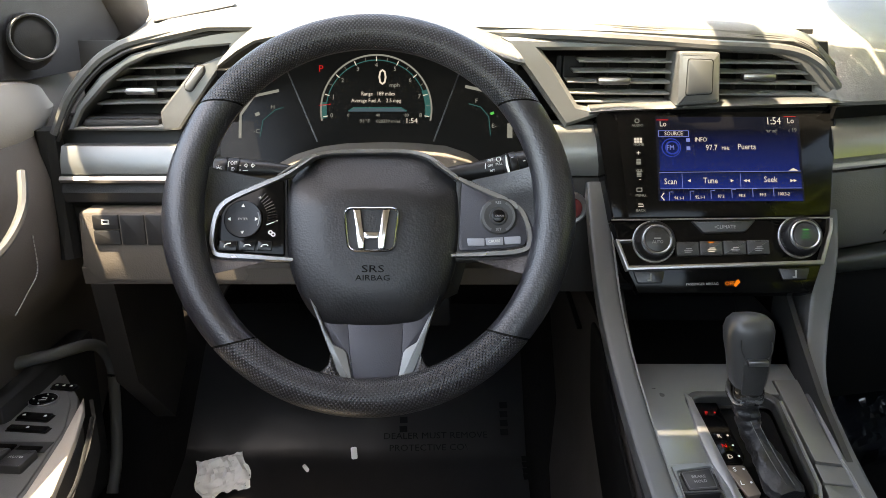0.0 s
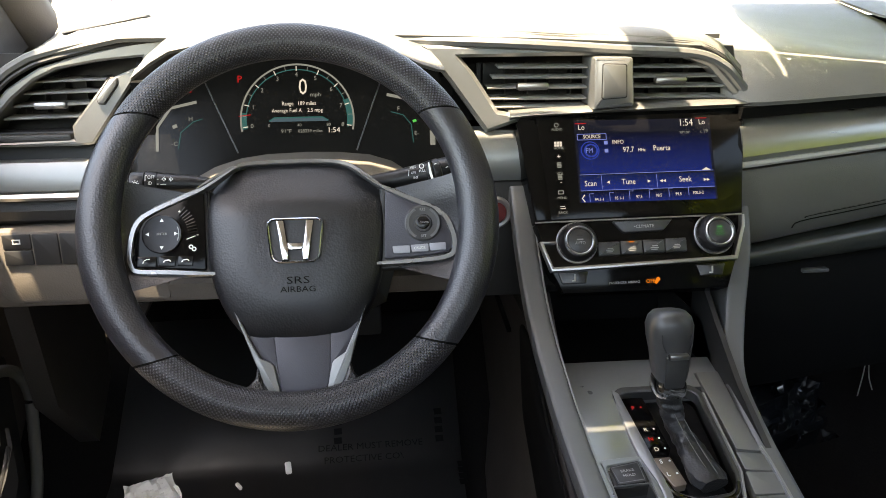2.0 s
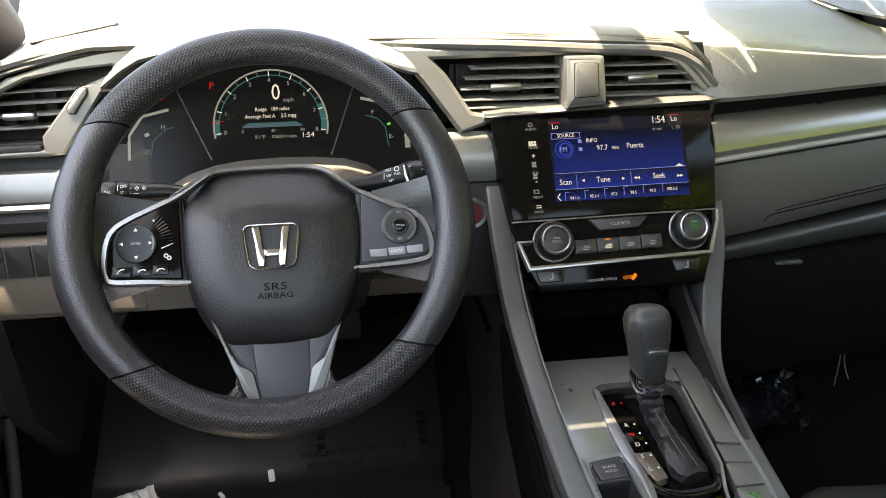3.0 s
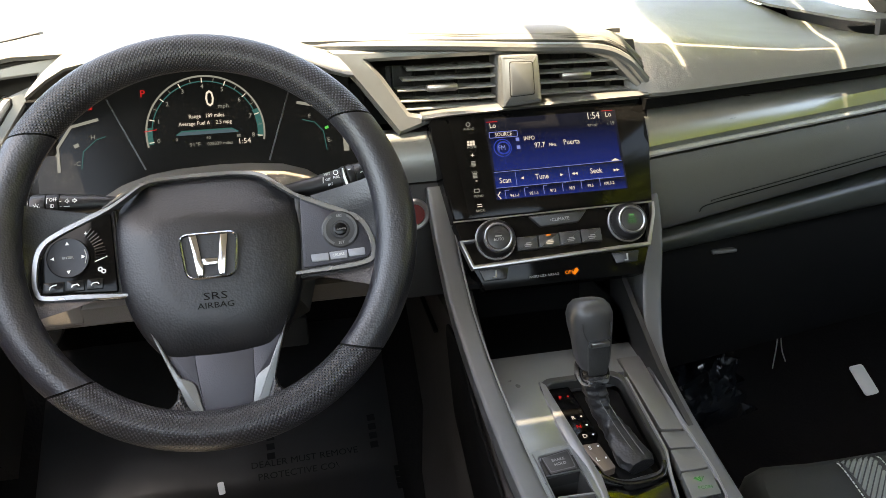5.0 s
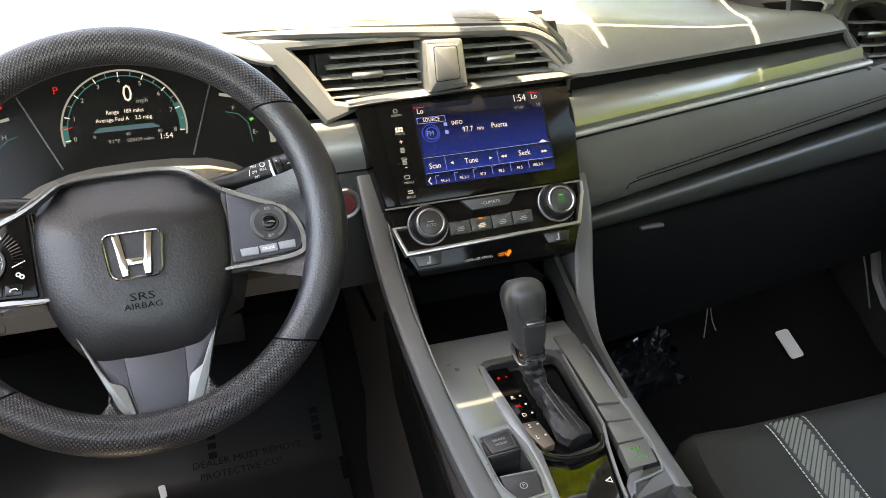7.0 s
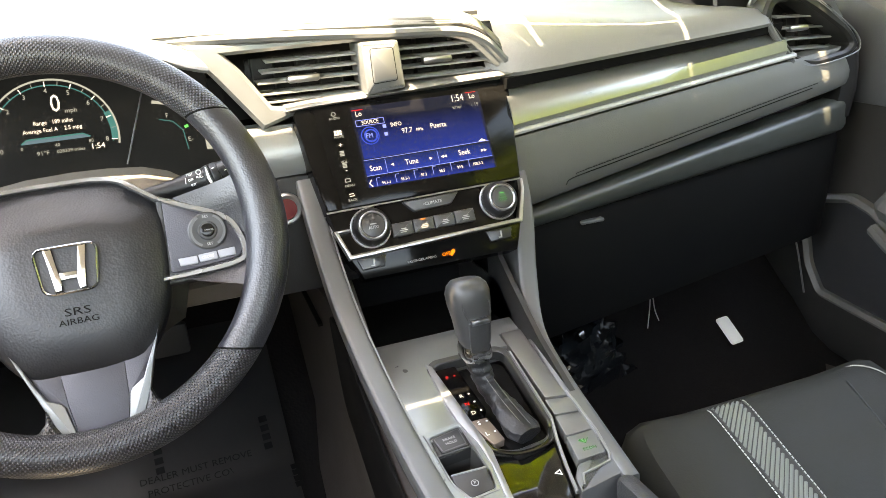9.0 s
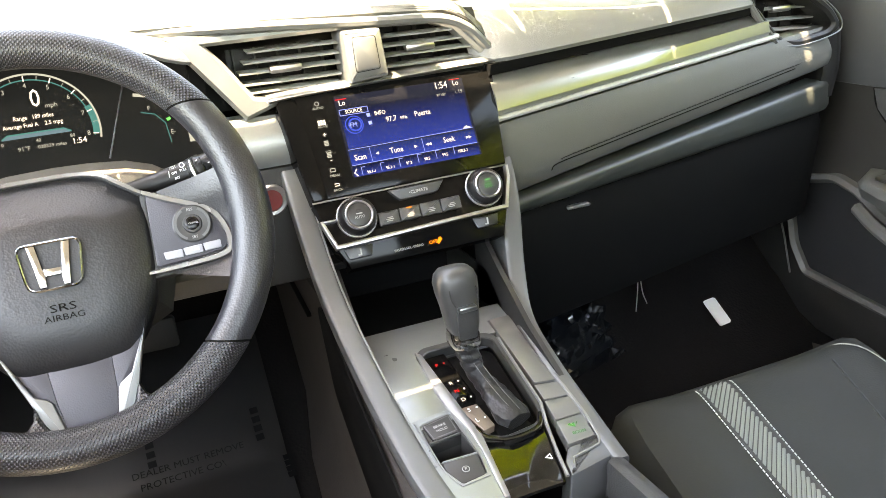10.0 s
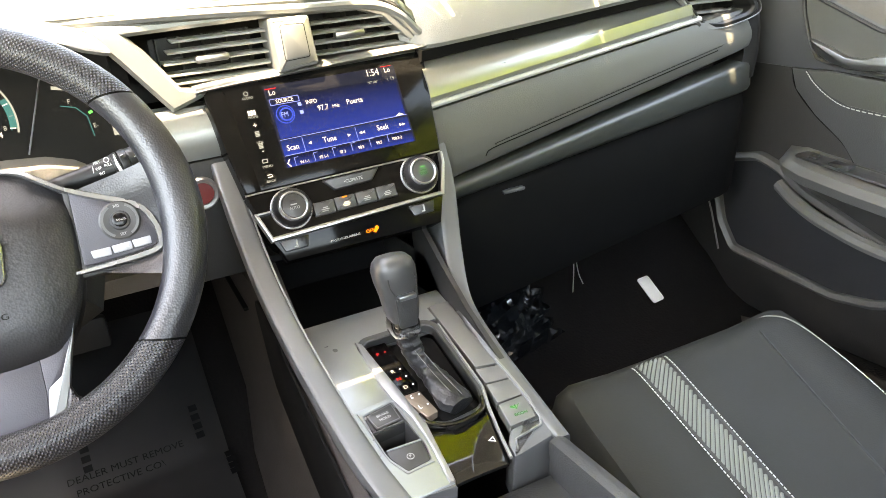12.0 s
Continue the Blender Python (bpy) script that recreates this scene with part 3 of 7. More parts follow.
part("groove", hollow(inset(wl, -0.0012), wl, -YL, -YL + 0.0046, 0.0003), DARKP, dash, m=FACE)

# trim band on the driver's side, with its bright line and the panel of switches below
part("dash_face", box((-0.235, 0.262, 0.60), (0.33, 0.03, 0.15), 0.006), DARKP, dash)
part("trim_panel", loft([[(x, 0.222 + d, z) for d, z in ((0.0, 0.606), (-0.004, 0.61), (-0.003, 0.625), (0.006, 0.641), (0.02, 0.643), (0.02, 0.604))] for x in (-0.385, -0.383, -0.3, -0.215)]), TRIM, dash, "glossy grey metallic trim")
part("trim_line", loft([[(x, 0.217 + d, z) for d, z in ((0.0, 0.599), (-0.003, 0.603), (0.0, 0.607), (0.01, 0.607), (0.01, 0.599))] for x in (-0.387, -0.3, -0.215)]), BRIGHT, dash)
part("trim_roll", loft([[(x, 0.226 + d, z) for d, z in ((0.02, 0.565), (0.002, 0.574), (-0.003, 0.586), (0.0, 0.598), (0.02, 0.6))] for x in (-0.389, -0.3, -0.215)]), PLASTIC, dash)
sp = part("switch_panel", plate(rounded([(-0.369, 0.497), (-0.352, 0.480), (-0.17, 0.478), (-0.17, 0.567), (-0.366, 0.567)], 0.006), -0.25, -0.206, 0.004), KNEE, dash, "warm grey panel below the trim", m=FACE)
for i, (x0, x1) in enumerate(((-0.349, -0.318), (-0.316, -0.288), (-0.286, -0.258), (-0.256, -0.228))):
    if i == 0:
        for z0, z1 in ((0.546, 0.5635), (0.527, 0.5445)):
            part("switch", plate(rounded([(x0, z0), (x1, z0), (x1, z1), (x0, z1)], 0.0015), -0.208, -0.2035, 0.001), BUTTON, sp, m=FACE)
    else:
        part("switch", plate(rounded([(x0, 0.527), (x1, 0.527), (x1, 0.5635), (x0, 0.5635)], 0.0015), -0.208, -0.2035, 0.001), BUTTON, sp, m=FACE)
part("icon", hollow(rect(0.009, 0.006, -0.3335, 0.555), rect(0.006, 0.003, -0.3335, 0.555), -0.2036, -0.2032, 0.0001), WHITE, sp, m=FACE)
part("knee_panel", loft([[(x, y, z) for y, z in ((0.26, 0.50), (0.215, 0.503), (0.206, 0.497), (0.21, 0.476), (0.225, 0.470), (0.3, 0.462))] for x in (-0.37, -0.3, 0.0, 0.19)]), KNEE, dash, "knee panel below the column, warm grey for the sun on it")
part("fuse_lid", plate(rounded([(-0.276, 0.42), (-0.235, 0.415), (-0.21, 0.458), (-0.274, 0.462)], 0.006), -0.28, -0.262, 0.003), DARKP, dash, m=FACE)
part("kick_panel", loft([[(x, y, z) for y, z in ((0.26, 0.47), (0.30, 0.30), (0.42, 0.18), (0.5, 0.18), (0.5, 0.47))] for x in (-0.39, -0.36)]), KICK, dash)

# between the column and the middle stack
part("trim_panel", loft([[(x, 0.170 + d, z) for d, z in ((0.0, 0.617), (-0.004, 0.63), (0.0, 0.655), (0.012, 0.672), (0.05, 0.672), (0.05, 0.617))] for x in (0.170, 0.20, 0.238)]), TRIM, dash, "glossy grey metallic trim")
part("dash_face", plate([(0.165, 0.48), (0.25, 0.48), (0.25, 0.616), (0.165, 0.616)], -0.25, -0.168, 0.004), DARKP, dash, m=FACE)
sb = part("start_button", turned([(0.0001, 0), (0.018, 0), (0.018, 0.005), (0.016, 0.007), (0.0125, 0.0065), (0.012, 0.004), (0.0001, 0.0045)]), BRIGHT, dash, "round engine start button with a bright rim", m=FACE @ pose(0.209, 0.582, -0.166))
part("button_face", turned([(0.0001, 0.0042), (0.0118, 0.0042), (0.0118, 0.0052), (0.0001, 0.0058)]), mat("start_red", (0.14, 0.02, 0.02), 0.4), sb, "dark red button face", m=FACE @ pose(0.209, 0.582, -0.166))


# passenger side: trim band, bright line, stitched panel, lower roll, glovebox
def band(prof, xs, rise, name, material, label="", end=1.0):
    """prof: (towards the seats, height at x = .487); rise: height gained per metre."""
    rows = []
    for x in xs:
        rows.append([(x, dash_y(x) - d, z + rise(x, i)) for i, (d, z) in enumerate(prof)])
    return part(name, loft(rows), material, dash, label)


LINE = mat("pale_trim_line", (0.34, 0.34, 0.32), 0.5, 0.3)
XS = [0.485, 0.56, 0.64, 0.72, 0.8, 0.88, 0.955]
up = lambda x: 0.076 * (x - 0.487)
band([(0.0, 0.634), (0.004, 0.640), (0.001, 0.655), (-0.008, 0.670), (-0.024, 0.684), (-0.06, 0.690), (-0.06, 0.63)], XS, lambda x, i: up(x) * (1 if i < 3 else 0.6), "trim_panel", TRIMG, "glossy grey metallic trim along the passenger side")
band([(-0.004, 0.6262), (0.0032, 0.6272), (0.0046, 0.6300), (0.0030, 0.6330), (-0.004, 0.635)], XS + [0.975], lambda x, i: up(x), "trim_line", LINE, "bright line under the trim")
# strip in front of the trim's top, painting the shade under the pad's overhang
band([(-0.0105, 0.6815), (-0.0085, 0.687), (-0.006, 0.6935), (-0.05, 0.695), (-0.05, 0.672)], XS, lambda x, i: 0.0456 * (x - 0.487), "gap", VOID, "black strip added for the shade under the pad")
low = lambda x: 0.122 * (x - 0.487)
XS2 = [0.487, 0.5, 0.56, 0.64, 0.72, 0.8, 0.88, 0.97, 1.03, 1.07, 1.09, 1.105, 1.117, 1.126, 1.1298]
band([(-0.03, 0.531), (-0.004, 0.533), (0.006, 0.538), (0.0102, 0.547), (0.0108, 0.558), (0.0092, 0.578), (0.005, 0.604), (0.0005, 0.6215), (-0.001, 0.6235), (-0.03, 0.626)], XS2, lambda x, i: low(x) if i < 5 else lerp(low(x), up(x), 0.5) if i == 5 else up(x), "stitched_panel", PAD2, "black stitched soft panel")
st = [(x, dash_y(x) - 0.0112, 0.5535 + low(x)) for x in [0.553 + 0.0105 * i for i in range(48)]]
part("seam", tube(spline([(0.553, dash_y(0.553) - 0.0104, 0.5555), *[(x, y + 0.0004, z) for x, y, z in st[1::6]]], 4), 0.0008, 5), VOID, dash)
for a, b in zip(st[3:], st[4:]):
    part("stitch", tube([(a[0], a[1] - 0.0004, a[2] + 0.0055), (lerp(a[0], b[0], 0.6), lerp(a[1], b[1], 0.6) - 0.0004, lerp(a[2], b[2], 0.6) + 0.0055)], 0.0004, 4), DARKP, dash)
part("stitching", tube([(x, y - 0.0002, z + 0.0045) for x, y, z in spline([(0.57, dash_y(0.57) - 0.011, 0.562), *st[2::6]], 4)], 0.0005, 5), VOID, dash)
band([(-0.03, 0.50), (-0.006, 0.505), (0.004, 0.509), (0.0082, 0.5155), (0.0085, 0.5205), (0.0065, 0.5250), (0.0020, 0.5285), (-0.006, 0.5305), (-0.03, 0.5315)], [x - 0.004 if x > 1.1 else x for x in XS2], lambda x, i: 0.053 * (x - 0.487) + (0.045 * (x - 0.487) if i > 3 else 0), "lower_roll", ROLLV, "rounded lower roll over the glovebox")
# lid and underside painted near-black for the shade below the dash
gb = band([(-0.035, 0.33), (-0.03, 0.34), (-0.012, 0.44), (-0.006, 0.49), (-0.012, 0.504), (-0.06, 0.504), (-0.06, 0.33)], [0.50, 0.6, 0.8, 1.0, 1.07, 1.09, 1.105, 1.117, 1.124], lambda x, i: 0.050 * (x - 0.487), "glovebox", VOID, "glovebox lid under the roll, near-black for the footwell's shade")
part("latch", box((0.60, dash_y(0.6) + 0.004, 0.496), (0.034, 0.010, 0.005), 0.002), CONS, gb)
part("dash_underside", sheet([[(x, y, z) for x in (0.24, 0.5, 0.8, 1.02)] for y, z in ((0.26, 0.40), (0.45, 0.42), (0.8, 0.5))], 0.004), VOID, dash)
part("dash_core", box((0.8, 0.50, 0.55), (0.62, 0.4, 0.24)), DARKP, dash)
part("dash_core", box((-0.1, 0.62, 0.62), (0.6, 0.3, 0.24)), DARKP, dash)

# passenger's side vent
YR = 0.238
R_OUT = [(0.915, 0.724), (0.972, 0.652), (1.02, 0.645), (1.085, 0.655), (1.103, 0.668), (1.085, 0.695), (1.03, 0.735), (0.985, 0.76), (0.93, 0.755)]
R_IN = [(0.933, 0.722), (0.984, 0.664), (1.02, 0.657), (1.075, 0.664), (1.086, 0.672), (1.071, 0.690), (1.018, 0.724), (0.98, 0.745), (0.94, 0.742)]
part("vent_surround", hollow(rounded(R_OUT, 0.012), rounded(R_IN, 0.010), -YR - 0.03, -YR + 0.012, 0.004), ENDV, dash, "black surround of the side vent with a bright edge", m=FACE)
part("trim_line", tube([(x, YR - 0.013, z) for x, z in spline([(0.935, 0.752), (0.985, 0.756), (1.03, 0.732), (1.085, 0.693), (1.10, 0.669), (1.084, 0.657), (1.02, 0.648), (0.976, 0.655), (0.965, 0.663)], 5)], 0.0010, 6), CONS, dash)
part("bezel_end", tube([(x, YR - 0.012, z) for x, z in spline([(0.921, 0.722), (0.945, 0.69), (0.974, 0.658)], 5)], 0.005, 8), CONS, dash)
vent("air_vent", "black louvred side air vent with a dark tab", 0.945, 1.075, (0.722, 0.706, 0.69, 0.675), YR + 0.004, 0.12, (1.0, 0.703), rise=-0.05, x_slide=0.004)
part("vent_back", box((1.01, 0.32, 0.70), (0.2, 0.01, 0.13)), DARKP, dash)
part("dash_end", loft([[(xe - w, 0.262, z), (xe - w, 0.240, z), (xe - 0.026, 0.238, z), (xe - 0.012, 0.245, z), (xe - 0.003, 0.260, z), (xe + 0.003, 0.285, z), (xe + 0.02, 0.5, z), (xe - w, 0.5, z)] for z, xe, w in
                       ((0.560, 1.120, 0.05), (0.600, 1.132, 0.05), (0.635, 1.134, 0.05), (0.655, 1.132, 0.05), (0.672, 1.124, 0.032), (0.695, 1.106, 0.032), (0.715, 1.083, 0.032), (0.735, 1.056, 0.03), (0.752, 1.03, 0.03))]), ENDV, dash, "smooth black end of the dashboard")
part("dash_end", tube([(-0.40, 0.245, 0.50), (-0.405, 0.245, 0.58), (-0.405, 0.24, 0.66)], 0.016, 10), DARKP, dash)
# defroster slots and a side grille
A, B = Vector((-0.30, 0.345, 0.7815)), Vector((-0.195, 0.335, 0.8005))
part("defroster", tube([A, B], 0.008, 6, flat=0.3), DARKP, dash)
for i in range(4):
    a, b = A.lerp(B, 0.04 + 0.24 * i), A.lerp(B, 0.24 + 0.24 * i)
    part("slot", tube([a + Vector((0, -0.004, 0.0015)), b + Vector((0, -0.004, 0.0015))], 0.0016, 6), PAD, dash)

# ---- instrument cluster ----
CLF = face_frame((-0.009, 0.22, 0.69), 20)
cl = thing("instrument_cluster", "dark instrument cluster with a digital round gauge, lit teal and white", "instrument cluster", CLF)
part("display_panel", plate([(-0.18, -0.085), (0.172, -0.085), (0.172, 0.085), (-0.18, 0.085)], -0.012, 0.0, 0), CLUSTP, cl)
arc = lambda r, a0, a1, n, cx, cy, z: [(cx + r * math.cos(radians(lerp(a0, a1, i / n))), cy + r * math.sin(radians(lerp(a0, a1, i / n))), z) for i in range(n + 1)]


def ribbon(pts, w, material, parent, name, label=""):
    """A flat printed or lit line on a face."""
    rows = []
    for i, p in enumerate(pts):
        a, b = Vector(pts[max(0, i - 1)]), Vector(pts[min(len(pts) - 1, i + 1)])
        d = (b - a).normalized()
        s = Vector((-d.y, d.x, 0)) * w / 2
        rows.append([tuple(Vector(p) + s), tuple(Vector(p) - s)])
    return part(name, sheet(rows, 0.0002), material, parent, label, smooth=False)


GC = (-0.002, -0.0055)
ribbon(arc(0.0635, -12, 192, 48, *GC, 0.0010), 0.0020, LITG, cl, "gauge_rim")
ribbon(arc(0.0575, -10, 190, 40, *GC, 0.0008), 0.0012, TEAL, cl, "gauge_scale")
ribbon(arc(0.060, -8, 22, 8, *GC, 0.0007), 0.008, TEAL, cl, "gauge_zone")
ribbon(arc(0.060, 172, 190, 6, *GC, 0.0007), 0.006, TEAL, cl, "gauge_zone")
for i in range(9):
    a = lerp(188, -8, i / 8)
    c, s = math.cos(radians(a)), math.sin(radians(a))
    ribbon([(GC[0] + r * c, GC[1] + r * s, 0.0012) for r in (0.056, 0.0615)], 0.001, LITW, cl, "tick")
    lettering(str(i), 0.0070, at(GC[0] + 0.0515 * c, GC[1] + 0.0515 * s, 0.001), LITG, cl, "numeral")
    if i < 8:
        a = lerp(188, -8, (i + 0.5) / 8)
        c, s = math.cos(radians(a)), math.sin(radians(a))
        ribbon([(GC[0] + r * c, GC[1] + r * s, 0.0012) for r in (0.0575, 0.0615)], 0.0006, LITG, cl, "tick")
ribbon([(GC[0] - 0.066, -0.001, 0.0014), (GC[0] - 0.052, 0.0005, 0.0014)], 0.0008, RED, cl, "needle")
lettering("0", 0.0265, at(0.005, 0.031, 0.001), LITW, cl, "speed", width=0.8)
lettering("mph", 0.007, at(0.019, 0.0225, 0.001), LITG, cl, "unit")
lettering("Range   189 miles", 0.0064, at(0.0, 0.0125, 0.001), LITW, cl, "readout", width=0.85)
lettering("Average Fuel A    2.5 mpg", 0.0062, at(-0.002, 0.0045, 0.001), LITW, cl, "readout", width=0.88)
ribbon([(-0.034, -0.0075, 0.001), (-0.028, -0.0035, 0.001), (0.026, -0.0035, 0.001), (0.033, -0.0075, 0.001)], 0.0014, TEAL, cl, "bar_outline")
part("bar", plate([(-0.034, -0.008), (0.033, -0.008), (0.027, -0.004), (-0.028, -0.004)], 0.0003, 0.0007, 0), glow("bar_blue", (0.1, 0.2, 0.3), 0.5), cl)
for x, s in ((-0.034, "0"), (0.0, "40"), (0.033, "80")):
    lettering(s, 0.005, at(x, -0.0125, 0.001), LITG, cl, "numeral")
lettering("91\u00b0F", 0.0065, at(-0.015, -0.0195, 0.001), LITG, cl, "readout")
lettering("028339 miles", 0.0052, at(0.012, -0.0195, 0.001), LITG, cl, "readout")
lettering("1:54", 0.0085, at(0.0385, -0.0190, 0.001), LITW, cl, "clock")
lettering("P", 0.0115, at(-0.066, 0.0415, 0.001), RED, cl, "gear_letter")
ribbon([(-0.1235, 0.029, 0.001), (-0.1195, 0.029, 0.001)], 0.003, RED, cl, "warning_lamp")
for x0, x1 in ((-0.104, -0.069), (0.094, 0.064)):
    part("divider", tube([(x0, 0.038, 0.002), (x1, -0.043, 0.002)], 0.0009, 6), CONS, cl)
# side gauges
ribbon([(-0.158, -0.039, 0.001), (-0.158, -0.012, 0.001), (-0.143, 0.010, 0.001), (-0.114, 0.0165, 0.001)], 0.0034, LITG, cl, "gauge_rim")
ribbon([(-0.135, -0.037, 0.0008), (-0.132, -0.018, 0.0008), (-0.118, -0.006, 0.0008), (-0.108, -0.003, 0.0008)], 0.001, TEAL, cl, "gauge_scale")
lettering("H", 0.007, at(-0.121, -0.003, 0.001), LITG, cl, "numeral")
lettering("-C", 0.007, at(-0.139, -0.031, 0.001), LITG, cl, "numeral")
ribbon([(-0.141, -0.012, 0.001), (-0.136, -0.010, 0.001)], 0.004, LITG, cl, "lamp")
ribbon([(0.151, -0.039, 0.001), (0.151, -0.022, 0.001)], 0.006, LITG, cl, "gauge_rim")
ribbon([(0.10, 0.021, 0.001), (0.122, 0.016, 0.001)], 0.0035, LITG, cl, "gauge_rim")
ribbon([(0.104, 0.001, 0.0008), (0.118, -0.003, 0.0008), (0.127, -0.014, 0.0008), (0.129, -0.036, 0.0008)], 0.001, TEAL, cl, "gauge_scale")
lettering("F", 0.007, at(0.113, 0.004, 0.001), LITG, cl, "numeral")
lettering("E-", 0.007, at(0.133, -0.025, 0.001), LITG, cl, "numeral")
ribbon([(0.129, -0.011, 0.001), (0.133, -0.0095, 0.001)], 0.003, GREEN, cl, "lamp")
# hood over the cluster
lip = [(-0.171, 0.7385), (-0.163, 0.7445), (-0.150, 0.754), (-0.131, 0.7645), (-0.08, 0.7745), (0.0, 0.7785), (0.055, 0.7745), (0.082, 0.767), (0.104, 0.7585), (0.130, 0.7470), (0.145, 0.7425), (0.152, 0.7412)]
back = [(-0.150, 0.772), (-0.146, 0.775), (-0.138, 0.779), (-0.125, 0.783), (-0.08, 0.789), (0.0, 0.793), (0.05, 0.792), (0.075, 0.791), (0.09, 0.789), (0.104, 0.787), (0.110, 0.786), (0.113, 0.785)]
rows = []
for (a, b), (c, d) in zip(lip, back):
    rows.append([(c, 0.40, d + 0.014), (c, 0.28, d + 0.007), (c, 0.21, d), (lerp(c, a, 0.5), 0.185, lerp(d, b, 0.5) + 0.004), (lerp(c, a, 0.9), 0.163, lerp(d, b, 0.9) + 0.003), (a, 0.156, b + 0.001), (a, 0.1535, b - 0.0012), (a, 0.156, b - 0.0040), (a * 0.99, 0.19, b - 0.005), (a * 0.98, 0.265, b - 0.006)])
part("hood", loft(rows, closed=False, cap=(False, False)), PAD, cl, "black soft hood over the gauges", m=CLF.inverted())
for x0, x1, zt in ((-0.186, -0.168, 0.730), (0.166, 0.151, 0.730)):
    part("hood_side", loft([[(x, y, z) for y, z in ((0.215, 0.655), (0.21, 0.70), (0.20, zt), (0.27, zt + 0.02), (0.27, 0.65))] for x in (x0, x1)]), VOID, cl, m=CLF.inverted())
SHROUD = ((-0.20, 0.575), (-0.165, 0.600), (-0.135, 0.622), (-0.105, 0.6355), (-0.074, 0.6445), (-0.045, 0.6485), (0.0, 0.650), (0.034, 0.6490), (0.069, 0.6455), (0.095, 0.6370), (0.122, 0.622), (0.150, 0.600), (0.18, 0.575))
part("shroud", loft([[(x, 0.207, z - 0.008), (x, 0.206, z - 0.002), (x, 0.201, z), (x, 0.180, z - 0.008), (x, 0.150, z - 0.018), (x, 0.146, z - 0.024), (x, 0.150, z - 0.03), (x, 0.207, z - 0.03)] for x, z in SHROUD]), KNEE, cl, "arched shroud below the gauges, warm grey for the sun on it", m=CLF.inverted())

# ---- steering wheel ----
WF = face_frame((0, 0, 0.62), 24)
wheel = thing("steering_wheel", "black leather three-spoke steering wheel with silver spoke trim", "steering wheel", WF)


def rim_piece(a0, a1, R, rx, rz, n=20, swell=0.0, s0=0.0, s1=0.0):
    """Part of the rim; s0, s1: degrees by which its end seams slant across the tube."""
    bm = bmesh.new()
    uv = bm.loops.layers.uv.new("UVMap")
    steps = max(6, int(abs(a1 - a0) / 2.5))
    vs, turn = [], {}
    for i in range(steps + 1):
        f = i / steps
        ring = []
        for k in range(n + 1):
            b = math.tau * k / n + math.pi
            e = 1 + swell * (0.5 - 0.5 * math.cos(math.tau * f))
            turn[i, k] = lerp(a0, a1, f) + (s0 * (1 - f) ** 2 + s1 * f * f) * math.cos(b)
            a = radians(turn[i, k])
            r = R + rx * e * math.cos(b)
            ring.append(bm.verts.new((r * math.cos(a), r * math.sin(a), rz * e * math.sin(b))))
        vs.append(ring)
    for i in range(steps):
        for k in range(n):
            f = bm.faces.new((vs[i][k], vs[i][k + 1], vs[i + 1][k + 1], vs[i + 1][k]))
            for lp, (p, q) in zip(f.loops, ((i, k), (i, k + 1), (i + 1, k + 1), (i + 1, k))):
                lp[uv].uv = (turn[p, q] / 360.0, q / n)
    return bm


def polar_uv(bm):
    """Unwraps a flat piece round the wheel's middle, on the scale of the rim's own unwrapping."""
    uv = bm.loops.layers.uv.new("UVMap")
    for f in bm.faces:
        for lp in f.loops:
            x, y, z = lp.vert.co
            lp[uv].uv = (math.degrees(math.atan2(y, x)) / 360.0, (math.hypot(x, y) - RR) / (math.tau * RX))
    return bm


RR, RX, RZ = 0.1680, 0.0168, 0.0150
SEAMS = ((35.5, -3.7), (144.5, 4.0), (226.0, -3.6), (317.5, 3.2))  # degrees round the rim, and the slant of each seam
for k, (name, material, label, swell) in enumerate((("rim_grip", KNURL, "grip embossed with small diamonds, their lit tops painted in", 0.0), ("rim_leather", WLEATHER, "", 0.12))):
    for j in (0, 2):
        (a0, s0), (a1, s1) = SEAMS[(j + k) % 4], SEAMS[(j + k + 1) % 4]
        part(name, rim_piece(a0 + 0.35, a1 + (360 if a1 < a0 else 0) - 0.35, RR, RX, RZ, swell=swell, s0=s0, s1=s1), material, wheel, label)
for a, sl in SEAMS:
    part("rim_seam", rim_piece(a - 0.5, a + 0.5, RR, RX - 0.0009, RZ - 0.0009, s0=sl, s1=sl), VOID, wheel)

HUB = [(0.0, 0.0600), (0.030, 0.0595), (0.050, 0.0575), (0.0615, 0.0520), (0.0725, 0.0410), (0.0795, 0.0290), (0.0805, 0.008), (0.0795, -0.025), (0.0755, -0.052), (0.064, -0.080), (0.049, -0.1), (0.036, -0.1075), (0.018, -0.1105), (0.0, -0.111)]
HUB = [(x + 0.002, y) for x, y in HUB] + [(-x + 0.002, y) for x, y in HUB[-2:0:-1]]
HUB = [p[:2] for p in spline([*HUB, HUB[0]], 3)][:-1]


def hub_z(y, z):
    """The cover bends back towards its upper edge and, less, towards its lower one."""
    back = 10 * max(0.0, y) ** 2 if y < 0.02 else 0.004 + 0.4 * (y - 0.02) - 5 * max(0.0, y - 0.03) ** 2
    return z - back - 1.2 * max(0.0, -0.05 - y) ** 2


rings = []
for s, z in ((0.0, -0.05), (0.0, -0.0195), (0.0010, -0.0150), (0.0035, -0.0112), (0.008, -0.0082), (0.014, -0.0058), (0.021, -0.0036), (0.028, -0.0019), (0.035, -0.0006), (0.042, 0.0)):
    k = 1 - s / 0.08
    rings.append([(0.002 + (x - 0.002) * k, -0.027 + (y + 0.027) * k, hub_z(-0.027 + (y + 0.027) * k, z)) for x, y in HUB])
part("airbag_cover", loft(rings), HUBV, wheel, "grained airbag cover")
